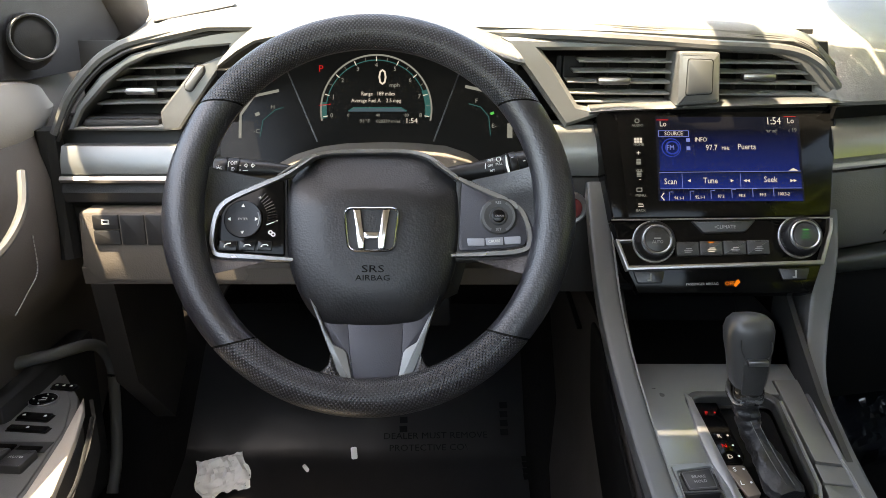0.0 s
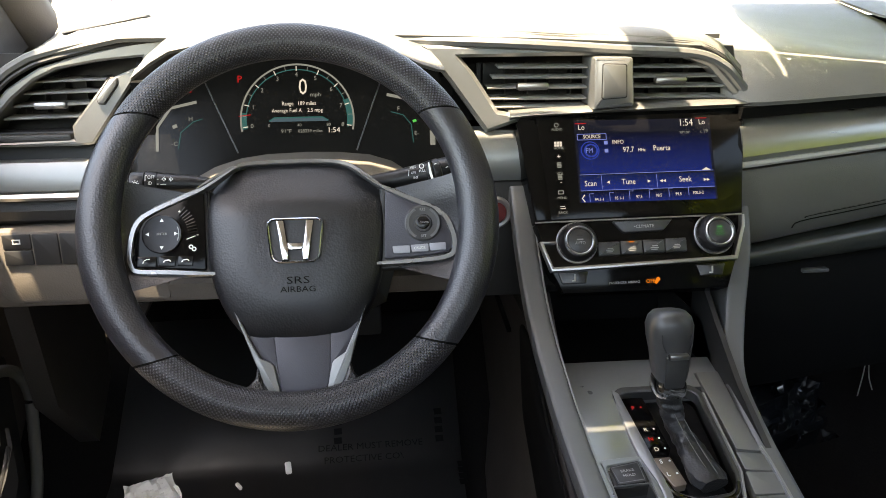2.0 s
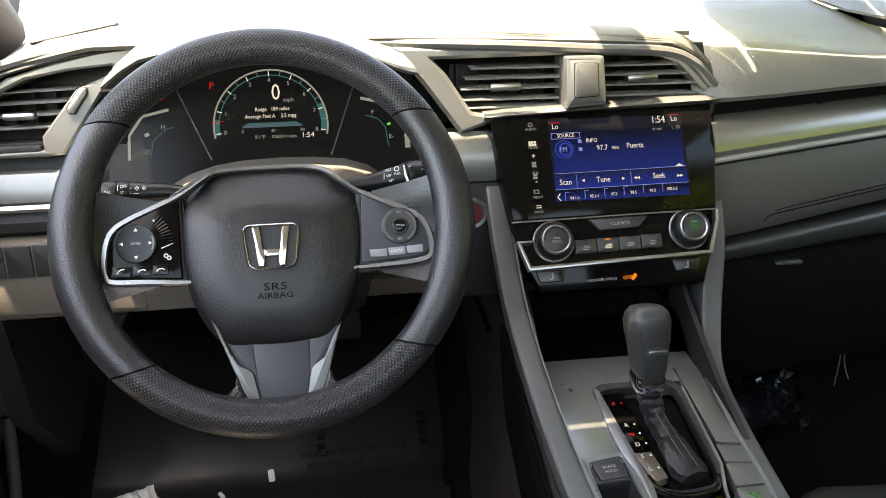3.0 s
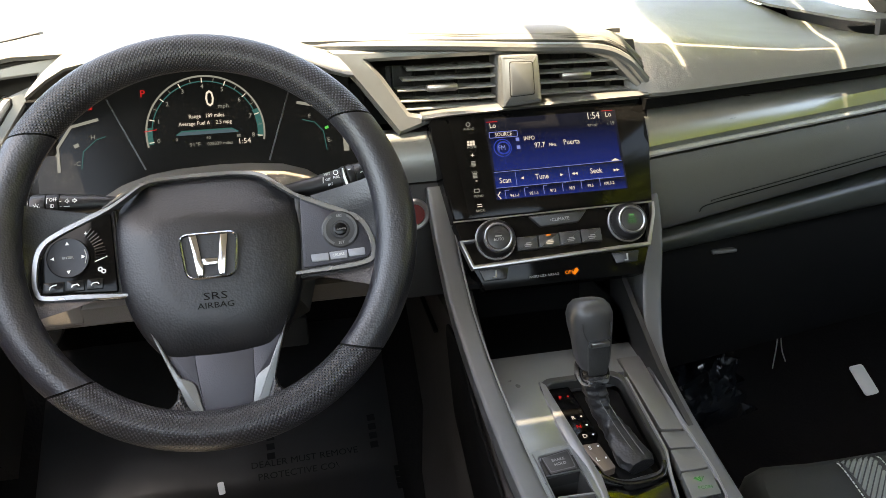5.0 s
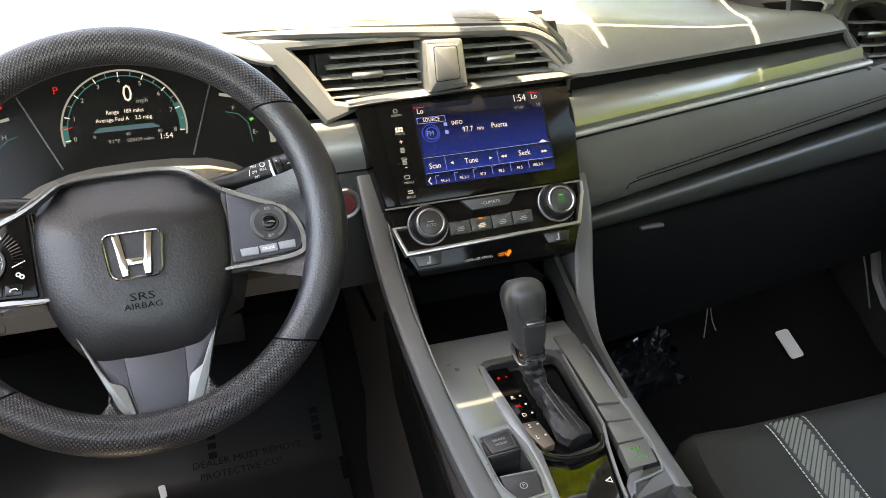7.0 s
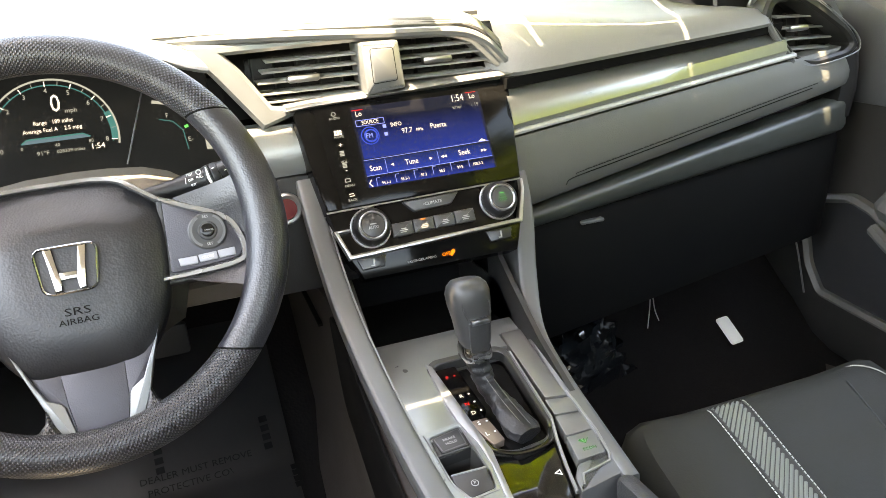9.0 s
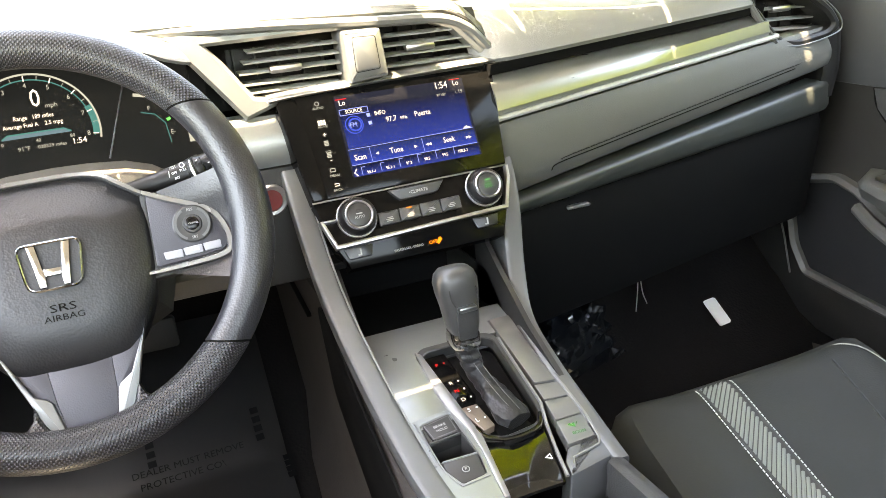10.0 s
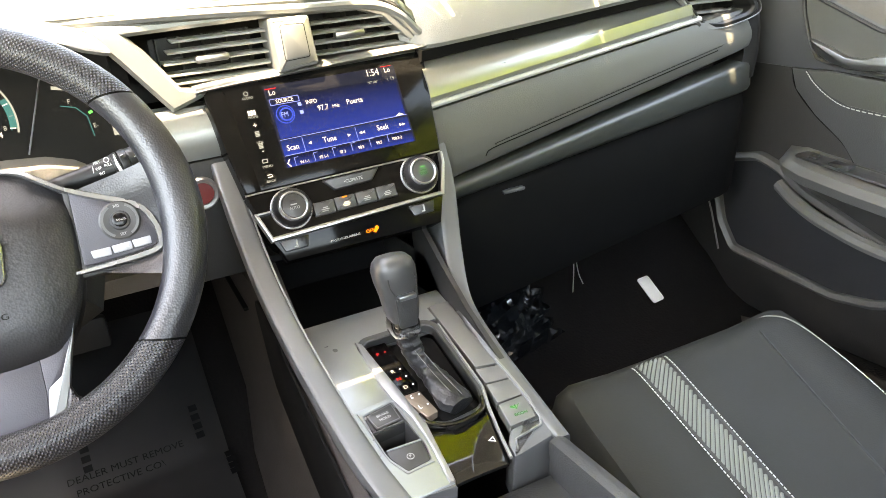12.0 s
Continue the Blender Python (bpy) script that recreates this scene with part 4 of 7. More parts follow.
HZ = 0.0003
for sx in (-1, 1):
    part("horn_mark", plate([(0.002 + sx * 0.0665 + u, -0.0175 + v) for u, v in ((-0.003, 0.0012), (0.003, 0.0006), (0.003, 0.0), (-0.003, 0.0006))], -0.0086, -0.0066, 0), VOID, wheel)
lettering("SRS", 0.0092, at(0.0045, -0.0545, HZ + 0.0004), VOID, wheel, "moulded_letters", width=1.5)
lettering("AIRBAG", 0.0072, at(0.0045, -0.0625, HZ + 0.0004), VOID, wheel, "moulded_letters", width=1.25)
EMC = (0.0030, -0.0190)
em_o = rounded([(EMC[0] - 0.0215, EMC[1] - 0.0203), (EMC[0] + 0.0215, EMC[1] - 0.0203), (EMC[0] + 0.0258, EMC[1] + 0.0203), (EMC[0] - 0.0258, EMC[1] + 0.0203)], 0.009, 5)
em = part("emblem", hollow(em_o, inset(em_o, 0.0020), HZ - 0.002, HZ + 0.0042, 0.0010), CHROME, wheel, "chrome emblem in a rounded frame")
part("emblem_back", plate(inset(em_o, 0.0018), HZ - 0.002, HZ + 0.0008, 0), HUBV, em)
for sx in (-1, 1):
    part("emblem_bar", plate([(EMC[0] + sx * u, EMC[1] + v) for u, v in ((0.0098, 0.0182), (0.0168, 0.0182), (0.0142, 0.0020), (0.0122, -0.0178), (0.0062, -0.0178), (0.0058, -0.0085), (0.0070, -0.0028))], HZ, HZ + 0.0044, 0.0016), CHROME, em)
part("emblem_bar", plate([(EMC[0] + u, EMC[1] + v) for u, v in ((-0.0072, -0.0022), (0.0072, -0.0022), (0.0060, -0.0088), (-0.0060, -0.0088))], HZ, HZ + 0.0038, 0.0014), CHROME, em)

def strip(pts, w, h):
    """A flat bar of width w in the wheel's plane and height h along pts."""
    rings = []
    for i, p in enumerate(pts):
        d = Vector(pts[min(i + 1, len(pts) - 1)]) - Vector(pts[max(0, i - 1)])
        n = Vector((-d.y, d.x, 0)).normalized()
        p, k = Vector(p), w * (0.35 + 0.65 * min(1.0, 6 * min(i, len(pts) - 1 - i) / len(pts))) / 2
        rings.append([tuple(p + n * a * k + Vector((0, 0, b * h))) for a, b in ((-1, -1), (-1, -0.2), (-0.6, 0), (0.6, 0), (1, -0.3), (1, -1))])
    return loft(rings)


# spokes: dark carrier, control pad and silver edge
SPOKE_OUT = {-1: [(0.050, 0.0560), (0.0547, 0.0550), (0.079, 0.0372), (0.0997, 0.0283), (0.1274, 0.0158), (0.141, 0.0069), (0.1476, -0.0056), (0.150, -0.0249), (0.148, -0.0372), (0.141, -0.0430), (0.111, -0.0450), (0.075, -0.0475), (0.050, -0.0475)],
             1: [(0.050, 0.0535), (0.0530, 0.0515), (0.0733, 0.0344), (0.0870, 0.0265), (0.1016, 0.0190), (0.128, 0.0075), (0.141, -0.0040), (0.1463, -0.0211), (0.1452, -0.0324), (0.1405, -0.0385), (0.1237, -0.0422), (0.079, -0.0442), (0.050, -0.0445)]}
SPOKE_IN = {-1: [(0.052, 0.0480), (0.056, 0.0468), (0.082, 0.0318), (0.100, 0.0235), (0.1225, 0.0135), (0.1345, 0.0055), (0.1405, -0.0060), (0.1430, -0.0245), (0.1415, -0.0330), (0.1365, -0.0376), (0.111, -0.0387), (0.078, -0.0410), (0.052, -0.0410)],
            1: [(0.052, 0.0460), (0.056, 0.0440), (0.0818, 0.0296), (0.094, 0.0245), (0.1060, 0.0195), (0.1245, 0.0105), (0.1335, 0.0035), (0.1405, -0.0105), (0.1425, -0.0249), (0.1385, -0.0315), (0.121, -0.0340), (0.079, -0.0365), (0.052, -0.0365)]}
for sx in (-1, 1):
    S = lambda pts: [(0.002 + sx * u, v) for u, v in pts]
    body = S([(0.0775, 0.0345), (0.085, 0.030), (0.125, 0.012), (0.140, 0.0), (0.146, -0.030), (0.138, -0.0430), (0.075, -0.0460), (0.072, -0.04)])
    part("spoke_core", plate(rounded(body, 0.006), -0.03, -0.0150, 0.003), DARKP, wheel)
    edge = [(0.094, 0.0300), *SPOKE_OUT[sx][3 if sx < 0 else 4:11], (0.095, -0.0455)]
    skin = []
    for u, v in [p[:2] for p in spline([(*p, 0) for p in edge], 4)]:
        q = Vector((0.002 + sx * u, v))
        far = Vector((sx * math.sqrt(0.1600 ** 2 - min(0.085, abs(v) * 1.35) ** 2), math.copysign(min(0.085, abs(v) * 1.35), v)))
        skin.append([(*q.lerp(far, -0.06), -0.022), (*q.lerp(far, -0.04), -0.0125), (*q.lerp(far, 0.15), -0.0108), (*q.lerp(far, 0.45), -0.0078), (*q.lerp(far, 0.75), -0.0018), (*far, 0.0070)])
    part("spoke_leather", sheet(skin), WLEATHER, wheel)
    sil_i = rounded(S([(0.0822, 0.0300 if sx < 0 else 0.0285), *[p for p in SPOKE_IN[sx] if p[0] > 0.083], (0.0795, SPOKE_IN[sx][-1][1])]), 0.003, 3)
    line = [((a + c) / 2, (b + d) / 2) for (a, b), (c, d) in zip(SPOKE_OUT[sx], SPOKE_IN[sx])][1:]
    part("spoke_trim", strip([(0.002 + sx * p[0], p[1], -0.0098) for p in spline([(*q, 0) for q in line], 5)], 0.0062, 0.010), SPOKES, wheel, "satin silver edge of the spoke")
    pad = part("control_pad", plate(sil_i, -0.02, -0.0115, 0.0008), GLOSS if sx < 0 else SPOKEG, wheel, "glossy black control pad" if sx < 0 else "dark grey control pad")
    z = -0.0110
    if sx < 0:
        cxy = (-0.1162, -0.0073)
        part("dial", turned([(0.0001, 0), (0.0168, 0), (0.0176, 0.0008), (0.0168, 0.0013), (0.0085, 0.0007), (0.0001, 0.0009)]), PADBLK, pad, "black four-way dial", m=at(*cxy, z))
        lettering("ENTER", 0.0030, at(*cxy, z + 0.0013), PRINT, pad, "print")
        for a in (0, 90, 180, 270):
            part("arrow", plate([(0.0019, 0), (-0.0011, 0.0017), (-0.0011, -0.0017)], 0.0014, 0.0017, 0), WHITE, pad, m=at(cxy[0] + 0.0122 * math.cos(radians(a)), cxy[1] + 0.0122 * math.sin(radians(a)), z, a))
        ribbon(arc(0.0150, -24, 24, 8, *cxy, z + 0.0016), 0.0008, PRINT, pad, "print")
        for i in range(10):
            a = radians(lerp(50, -4, i / 9))
            c, q = math.cos(a), math.sin(a)
            part("ridge", tube([(cxy[0] + r * c, cxy[1] + r * q, z + 0.0003) for r in (0.0225, 0.0310)], 0.0005, 5), PADBLK, pad)
        lettering("+", 0.0065, at(-0.1008, 0.0125, z + 0.0004), WHITE, pad, "print")
        ribbon([(-0.0947, -0.0126, z + 0.0004), (-0.0844, -0.0087, z + 0.0004)], 0.0008, WHITE, pad, "print")
        for x, y in ((-0.0908, -0.0195), (-0.0882, -0.0215)):
            part("icon", hollow(circle(0.0021, 12), circle(0.0010, 12), 0, 0.0004, 0.0001), WHITE, pad, m=at(x, y, z))
        for i, (x0, x1) in enumerate(((-0.1385, -0.1205), (-0.1195, -0.1037), (-0.1027, -0.0885))):
            k = part("key", plate(rounded([(x0, -0.0365), (x1 - 0.001, -0.0368), (x1, -0.0275), (x0 + 0.001, -0.0272)], 0.0010), z - 0.001, z + 0.0008, 0.0005), PADBLK, pad)
            x = (x0 + x1) / 2
            ribbon([(x - 0.0032, -0.0330, z + 0.0011), (x - 0.0018, -0.0312, z + 0.0011), (x + 0.0018, -0.0308, z + 0.0011), (x + 0.0032, -0.0322, z + 0.0011)] if i else
                   [(x - 0.003, -0.0335, z + 0.0011), (x - 0.0022, -0.0312, z + 0.0011), (x, -0.0300, z + 0.0011), (x + 0.003, -0.0296, z + 0.0011)], 0.0010, WHITE, pad, "print")
    else:
        cxy = (0.1176, -0.0049)
        part("dial", turned([(0.0001, 0), (0.0165, 0), (0.017, 0.0012), (0.0155, 0.0022), (0.0085, 0.0016), (0.0075, 0.003), (0.0001, 0.0032)]), BUTTON, pad, "round cruise switch", m=at(*cxy, z))
        for a0, a1 in ((118, 242), (-62, 62)):
            ribbon(arc(0.0142, a0, a1, 14, *cxy, z + 0.0026), 0.0022, CONS, pad, "dial_arc", "satin grey arc of the dial")
        part("dial_button", turned([(0.0001, 0.003), (0.0058, 0.003), (0.0060, 0.0042), (0.0050, 0.0048), (0.0001, 0.0046)], 24), PADBLK, pad, m=at(*cxy, z))
        lettering("RES", 0.0034, at(cxy[0], cxy[1] + 0.0125, z + 0.0028), PRINT, pad, "print")
        lettering("SET", 0.0034, at(cxy[0], cxy[1] - 0.0122, z + 0.0028), PRINT, pad, "print")
        lettering("CANCEL", 0.0022, at(cxy[0] + 0.001, cxy[1], z + 0.0050), PRINT, pad, "print")
        for x0, x1, y0, y1 in ((0.0888, 0.1048, -0.0252, -0.0250), (0.1056, 0.1217, -0.0247, -0.0240), (0.1225, 0.1378, -0.0238, -0.0231)):
            part("key", plate(rounded([(x0 + 0.001, y0 - 0.0068), (x1, y1 - 0.0070), (x1, y1), (x0, y0)], 0.001), z - 0.001, z + 0.0014, 0.0006), KEYB, pad)
        lettering("CRUISE", 0.0034, at(0.1137, -0.0278, z + 0.0016, 3), WHITE, pad, "print")

# silver arch over the hub and the lower spoke
ARCH = ((-0.0860, 0.0335, -0.0100), (-0.0680, 0.0455, -0.0125), (-0.0480, 0.0565, -0.0190), (-0.0250, 0.0595, -0.0225), (0.003, 0.0600, -0.0230), (0.030, 0.0595, -0.0225), (0.0500, 0.0550, -0.0190), (0.0670, 0.0425, -0.0125), (0.0830, 0.0305, -0.0100))
part("arch_trim", strip(spline(ARCH, 6), 0.0050, 0.010), SPOKES, wheel, "satin silver arch above the airbag cover")
part("lower_spoke", plate([(-0.0194, -0.0950), (0.0313, -0.0950), (0.0300, -0.1290), (0.0247, -0.1640), (-0.0104, -0.1640), (-0.0165, -0.1290)], -0.024, -0.0125, 0.0006), SPOKEG, wheel, "dark grey lower spoke panel")
for sx, side in ((-1, [(-0.0196, -0.0950), (-0.0560, -0.0760), (-0.0387, -0.1079), (-0.0310, -0.1212), (-0.0223, -0.1252), (-0.0186, -0.1290), (-0.0108, -0.1640), (-0.0106, -0.1640), (-0.0167, -0.1290)]),
                 (1, [(0.0315, -0.0950), (0.0302, -0.1290), (0.0249, -0.1640), (0.0251, -0.1640), (0.0312, -0.1290), (0.0338, -0.1252), (0.0434, -0.1195), (0.0517, -0.1018), (0.0640, -0.0740)])):
    bm = plate(side, -0.024, -0.0125, 0.0002)
    for v in bm.verts:
        v.co.z -= 0.10 * max(0.0, abs(v.co.x - 0.0060) - 0.026)
    part("spoke_facet", bm, SPOKEG, wheel)
FLANK = {-1: [(-0.0535, -0.0790), (-0.0407, -0.1119), (-0.0339, -0.1288), (-0.0280, -0.1436), (-0.0198, -0.1574), (-0.0112, -0.1630), (-0.0117, -0.1613), (-0.0193, -0.1285), (-0.0223, -0.1252), (-0.0314, -0.1210), (-0.0387, -0.1079), (-0.0475, -0.0878)],
         1: [(0.0635, -0.0770), (0.0597, -0.0857), (0.0517, -0.1018), (0.0438, -0.1190), (0.0338, -0.1252), (0.0316, -0.1285), (0.0251, -0.1613), (0.0256, -0.1630), (0.0360, -0.1553), (0.0419, -0.1435), (0.0478, -0.1287), (0.0537, -0.1078)]}
WEB = {-1: [(-0.0333, -0.1280), (-0.0352, -0.1390), (-0.0400, -0.1445), (-0.0460, -0.1470), (-0.0530, -0.1472), (-0.0653, -0.1430), (-0.0720, -0.1520), (-0.0450, -0.1680), (-0.0080, -0.1700), (-0.0080, -0.1635), (-0.0108, -0.1632), (-0.0198, -0.1578), (-0.0280, -0.1440)],
       1: [(0.0477, -0.1280), (0.0419, -0.1440), (0.0360, -0.1558), (0.0252, -0.1632), (0.0225, -0.1635), (0.0225, -0.1700), (0.0580, -0.1680), (0.0860, -0.1500), (0.0798, -0.1404), (0.0679, -0.1440), (0.0600, -0.1438), (0.0545, -0.1412), (0.0510, -0.1380)]}
for sx in (-1, 1):
    part("spoke_trim", plate(FLANK[sx], -0.022, -0.0092, 0.0010), SATIN, wheel, "satin silver flank of the lower spoke")
    bm = plate(WEB[sx], -0.020, -0.0060, 0.0030)
    for v in bm.verts:
        if v.co.z > -0.015:
            v.co.z += 0.55 * max(0.0, math.hypot(v.co.x, v.co.y) - 0.148)
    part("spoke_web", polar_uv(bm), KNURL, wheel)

# column behind the wheel
col = thing("steering_column", "dark steering column cover behind the wheel", "steering column", WF)
part("upper_cover", loft([[(x, y, z) for x, y in ((-0.085 * k, -0.02), (-0.085 * k, 0.03), (-0.05 * k, 0.062), (0.05 * k, 0.062), (0.085 * k, 0.03), (0.085 * k, -0.02))] for z, k in ((-0.045, 0.9), (-0.06, 1.0), (-0.12, 1.05), (-0.2, 1.1))]), DARKP, col)
part("lower_cover", loft([[(x, y, z) for x, y in ((-0.085 * k, -0.022), (0.085 * k, -0.022), (0.075 * k, -0.06), (0.04 * k, -0.078), (-0.04 * k, -0.078), (-0.075 * k, -0.06))] for z, k in ((-0.045, 0.9), (-0.06, 1.0), (-0.12, 1.05), (-0.22, 1.1))]), PLASTIC, col)


def stalk(name, label, stations):
    """stations: x, y, z and radius along the stalk from the column outwards: arm, band, sleeve and end cap."""
    st = thing(name, label, "control stalk", WF)
    p = [Vector(q[:3]) for q in stations]
    r = [q[3] for q in stations]
    part("arm", loft([ring_on(p[0], p[1], p[0], r[0]), ring_on(p[0], p[1], p[1], r[1]), ring_on(p[1], p[2], p[2], r[2])]), STALKM, st)
    d = (p[3] - p[2]).normalized()
    part("band", tube([p[2], p[2] + d * 0.0008, p[3] - d * 0.0008, p[3]], lambda t: (r[2], r[2] + 0.0006, r[3] + 0.0006, r[3])[min(3, round(t * 3))], 20), STALKM, st)
    part("sleeve", tube([p[3] + d * 0.0006, p[3] + d * 0.0014, p[4] - d * 0.0012, p[4]], lambda t: (r[3], r[3] + 0.0007, r[4] + 0.0007, r[4])[min(3, round(t * 3))], 20), STALKM, st, "ridged twist sleeve")
    part("end_cap", tube([p[4] + d * 0.0005, p[5] - d * 0.003, p[5] - d * 0.0008, p[5]], lambda t: (r[4], r[5], r[5] * 0.9, r[5] * 0.6)[min(3, round(t * 3))], 20), STALKM, st)
    return st


def ring_on(a, b, p, r, n=20):
    d = (Vector(b) - Vector(a)).normalized()
    u = d.cross(Vector((0, 0, 1))).normalized()
    w = u.cross(d)
    return [tuple(Vector(p) + u * r * math.cos(math.tau * k / n) + w * r * math.sin(math.tau * k / n)) for k in range(n)]


st = stalk("turn_signal_stalk", "black turn signal and lights stalk with white symbols",
           [(-0.070, 0.047, -0.072, 0.0080), (-0.104, 0.0515, -0.067, 0.0085), (-0.1343, 0.0520, -0.066, 0.0112), (-0.1455, 0.0518, -0.066, 0.0120), (-0.1596, 0.0512, -0.066, 0.0122), (-0.178, 0.0500, -0.066, 0.0118)])
TOPZ = -0.0528
lettering("OFF", 0.0048, at(-0.1385, 0.0555, TOPZ), WHITE, st, "print", width=0.8)
lettering("ID", 0.0048, at(-0.1395, 0.0496, TOPZ), WHITE, st, "print", width=0.8)
ribbon([(-0.1425, 0.0575, TOPZ), (-0.1440, 0.0570, TOPZ), (-0.1440, 0.0520, TOPZ)], 0.0006, WHITE, st, "print")
for x, sgn in ((-0.1262, -1), (-0.1205, 1)):
    part("arrow", hollow([(sgn * 0.0028, 0), (0, 0.0024), (0, 0.0010), (-sgn * 0.0014, 0.0010), (-sgn * 0.0014, -0.0010), (0, -0.0010), (0, -0.0024)],
                         [(sgn * 0.0018, 0), (sgn * 0.0004, 0.0013), (sgn * 0.0004, 0.0004), (-sgn * 0.0008, 0.0004), (-sgn * 0.0008, -0.0004), (sgn * 0.0004, -0.0004), (sgn * 0.0004, -0.0013)], 0, 0.0003, 0.00005), WHITE, st, m=at(x, 0.0535, TOPZ - 0.0010))
for x0, x1, y in ((-0.1330, -0.1315, 0.0535), (-0.1330, -0.1315, 0.0487), (-0.1295, -0.1245, 0.0483)):
    ribbon([(x0, y, TOPZ - 0.0002), (x1, y, TOPZ - 0.0004)], 0.0006, WHITE, st, "print")
part("icon", hollow(circle(0.0019, 12), circle(0.0012, 12), 0, 0.0003, 0.0001), WHITE, st, m=at(-0.1535, 0.0497, TOPZ - 0.0003))
for k in range(8):
    a = math.tau * k / 8
    ribbon([(-0.1535 + q * math.cos(a), 0.0497 + q * math.sin(a), TOPZ) for q in (0.0025, 0.0036)], 0.0005, WHITE, st, "print")
for y in (0.0540, 0.0490):
    ribbon([(-0.1655, y, TOPZ - 0.0006), (-0.1630, y + 0.0014, TOPZ - 0.0006), (-0.1625, y - 0.0008, TOPZ - 0.0006), (-0.1605, y, TOPZ - 0.0006)], 0.0006, WHITE, st, "print")
st = stalk("wiper_stalk", "black wiper stalk with white symbols and a twist end",
           [(0.060, 0.046, -0.072, 0.0080), (0.098, 0.0500, -0.067, 0.0098), (0.1265, 0.0545, -0.066, 0.0118), (0.1320, 0.0555, -0.066, 0.0126), (0.1400, 0.0572, -0.066, 0.0126), (0.1600, 0.0615, -0.066, 0.0120)])
for s, x, y in (("MIST", 0.1125, 0.0585), ("OFF", 0.1130, 0.0530), ("INT", 0.1150, 0.0480), ("PULL", 0.1215, 0.0548)):
    lettering(s, 0.0036, at(x, y, TOPZ - 0.0004, 8), WHITE, st, "print", width=0.85)
part("icon", hollow(circle(0.0026, 12), circle(0.0019, 12), 0, 0.0003, 0.0001), WHITE, st, m=at(0.1210, 0.0597, TOPZ - 0.0010))
ribbon([(0.1085, 0.0560, TOPZ - 0.0012), (0.1080, 0.0500, TOPZ - 0.0012)], 0.0006, WHITE, st, "print")
part("band_line", plate([(0.1276, 0.0630), (0.1285, 0.0630), (0.1305, 0.0530), (0.1330, 0.0445), (0.1305, 0.0440), (0.1280, 0.0530)], 0, 0.0003, 0), WHITE, st, m=at(0, 0, TOPZ + 0.0004))
for x, y in ((0.1355, 0.0465), (0.1460, 0.0575), (0.1345, 0.0610)):
    ribbon([(x - 0.0012, y, TOPZ + 0.0002), (x + 0.0012, y + 0.0006, TOPZ + 0.0002)], 0.0007, WHITE, st, "print")

# ---- middle stack ----
SF = face_frame((CX, 0.146, 0.63), 25.64)
radio = thing("infotainment_unit", "glossy black touchscreen radio showing a blue tuner page", "car radio", SF)
bez = rounded([(-0.127, -0.0560), (0.1035, -0.0535), (0.1175, 0.055), (0.114, 0.068), (-0.135, 0.0635), (-0.1415, 0.055), (-0.1335, -0.010)], [0.001, 0.001, 0.002, 0.005, 0.004, 0.006, 0.002])
part("bezel", plate(bez, -0.03, 0.004, 0.0012), GLOSS, radio)
part("side_panel", plate([(-0.140, 0.058), (-0.119, 0.0585), (-0.110, -0.0545), (-0.1255, -0.055), (-0.1325, -0.008)], 0.0040, 0.0046, 0.0002), GLOSS, radio)
DW = 0.0775
part("screen", plate(rect(2 * DW, 0.0935, 0.0, 0.0093), 0.0035, 0.0044, 0), SCRB, radio, "lit touchscreen with a dark blue tuner page")


def zone(x0, y0, x1, y1, material, name, z=0.0046):
    return part(name, plate([(x0, y0), (x1, y0), (x1, y1), (x0, y1)], z - 0.0003, z, 0), material, radio)


zone(-0.0745, -0.0045, 0.0745, 0.0415, SCRN, "page")
zone(-0.0755, -0.0235, 0.0755, -0.0068, SCRBLUE, "button_bar")
zone(-0.0755, -0.0370, 0.0755, -0.0250, SCRN, "preset_bar")
ribbon([(-0.0755, -0.0060, 0.0050), (0.0755, -0.0045, 0.0050)], 0.0005, SCRL, radio, "rule")
ribbon([(-0.0755, -0.0240, 0.0050), (0.0755, -0.0230, 0.0050)], 0.0005, SCRL, radio, "rule")
lettering("Lo", 0.0088, at(-0.0695, 0.0478, 0.005), LITW, radio, "readout", width=0.84)
lettering("Lo", 0.0088, at(0.068, 0.0512, 0.005), LITW, radio, "readout", width=0.84)
zone(-0.0765, 0.0520, -0.0635, 0.0529, RED, "red_mark", 0.005)
zone(0.061, 0.0556, 0.074, 0.0562, RED, "red_mark", 0.005)
lettering("1:54", 0.0115, at(0.0495, 0.0508, 0.005), LITW, radio, "clock", width=0.84)
lettering("\u2039 19", 0.0068, at(0.0695, 0.0405, 0.005), LITG, radio, "readout", width=0.84)
lettering("\"87\"100\"", 0.0042, at(0.047, 0.0395, 0.005), LITG, radio, "readout", width=0.84)
src = rounded(rect(0.033, 0.0072, -0.0585, 0.0370), 0.0006, 2)
part("source_key", hollow(src, inset(src, 0.0006), 0.0047, 0.005, 0.0001), SCRL, radio)
lettering("SOURCE", 0.0062, at(-0.0585, 0.0370, 0.005), LITW, radio, "readout", width=0.84)
lettering("INFO", 0.0068, at(-0.0295, 0.0302, 0.005), LITW, radio, "readout", width=0.84)
for y in (0.0300, 0.0208):
    part("icon", plate(rect(0.0040, 0.0040, -0.0432, y), 0.0046, 0.0049, 0), SCRL, radio)
lettering("97.7", 0.0088, at(-0.0185, 0.0212, 0.005), LITW, radio, "readout", width=0.84)
lettering("MHz", 0.0052, at(-0.0035, 0.0206, 0.005), LITW, radio, "readout", width=0.84)
lettering("Puerta", 0.0088, at(0.0095, 0.0222, 0.005), LITW, radio, "readout", align="LEFT", width=0.84)
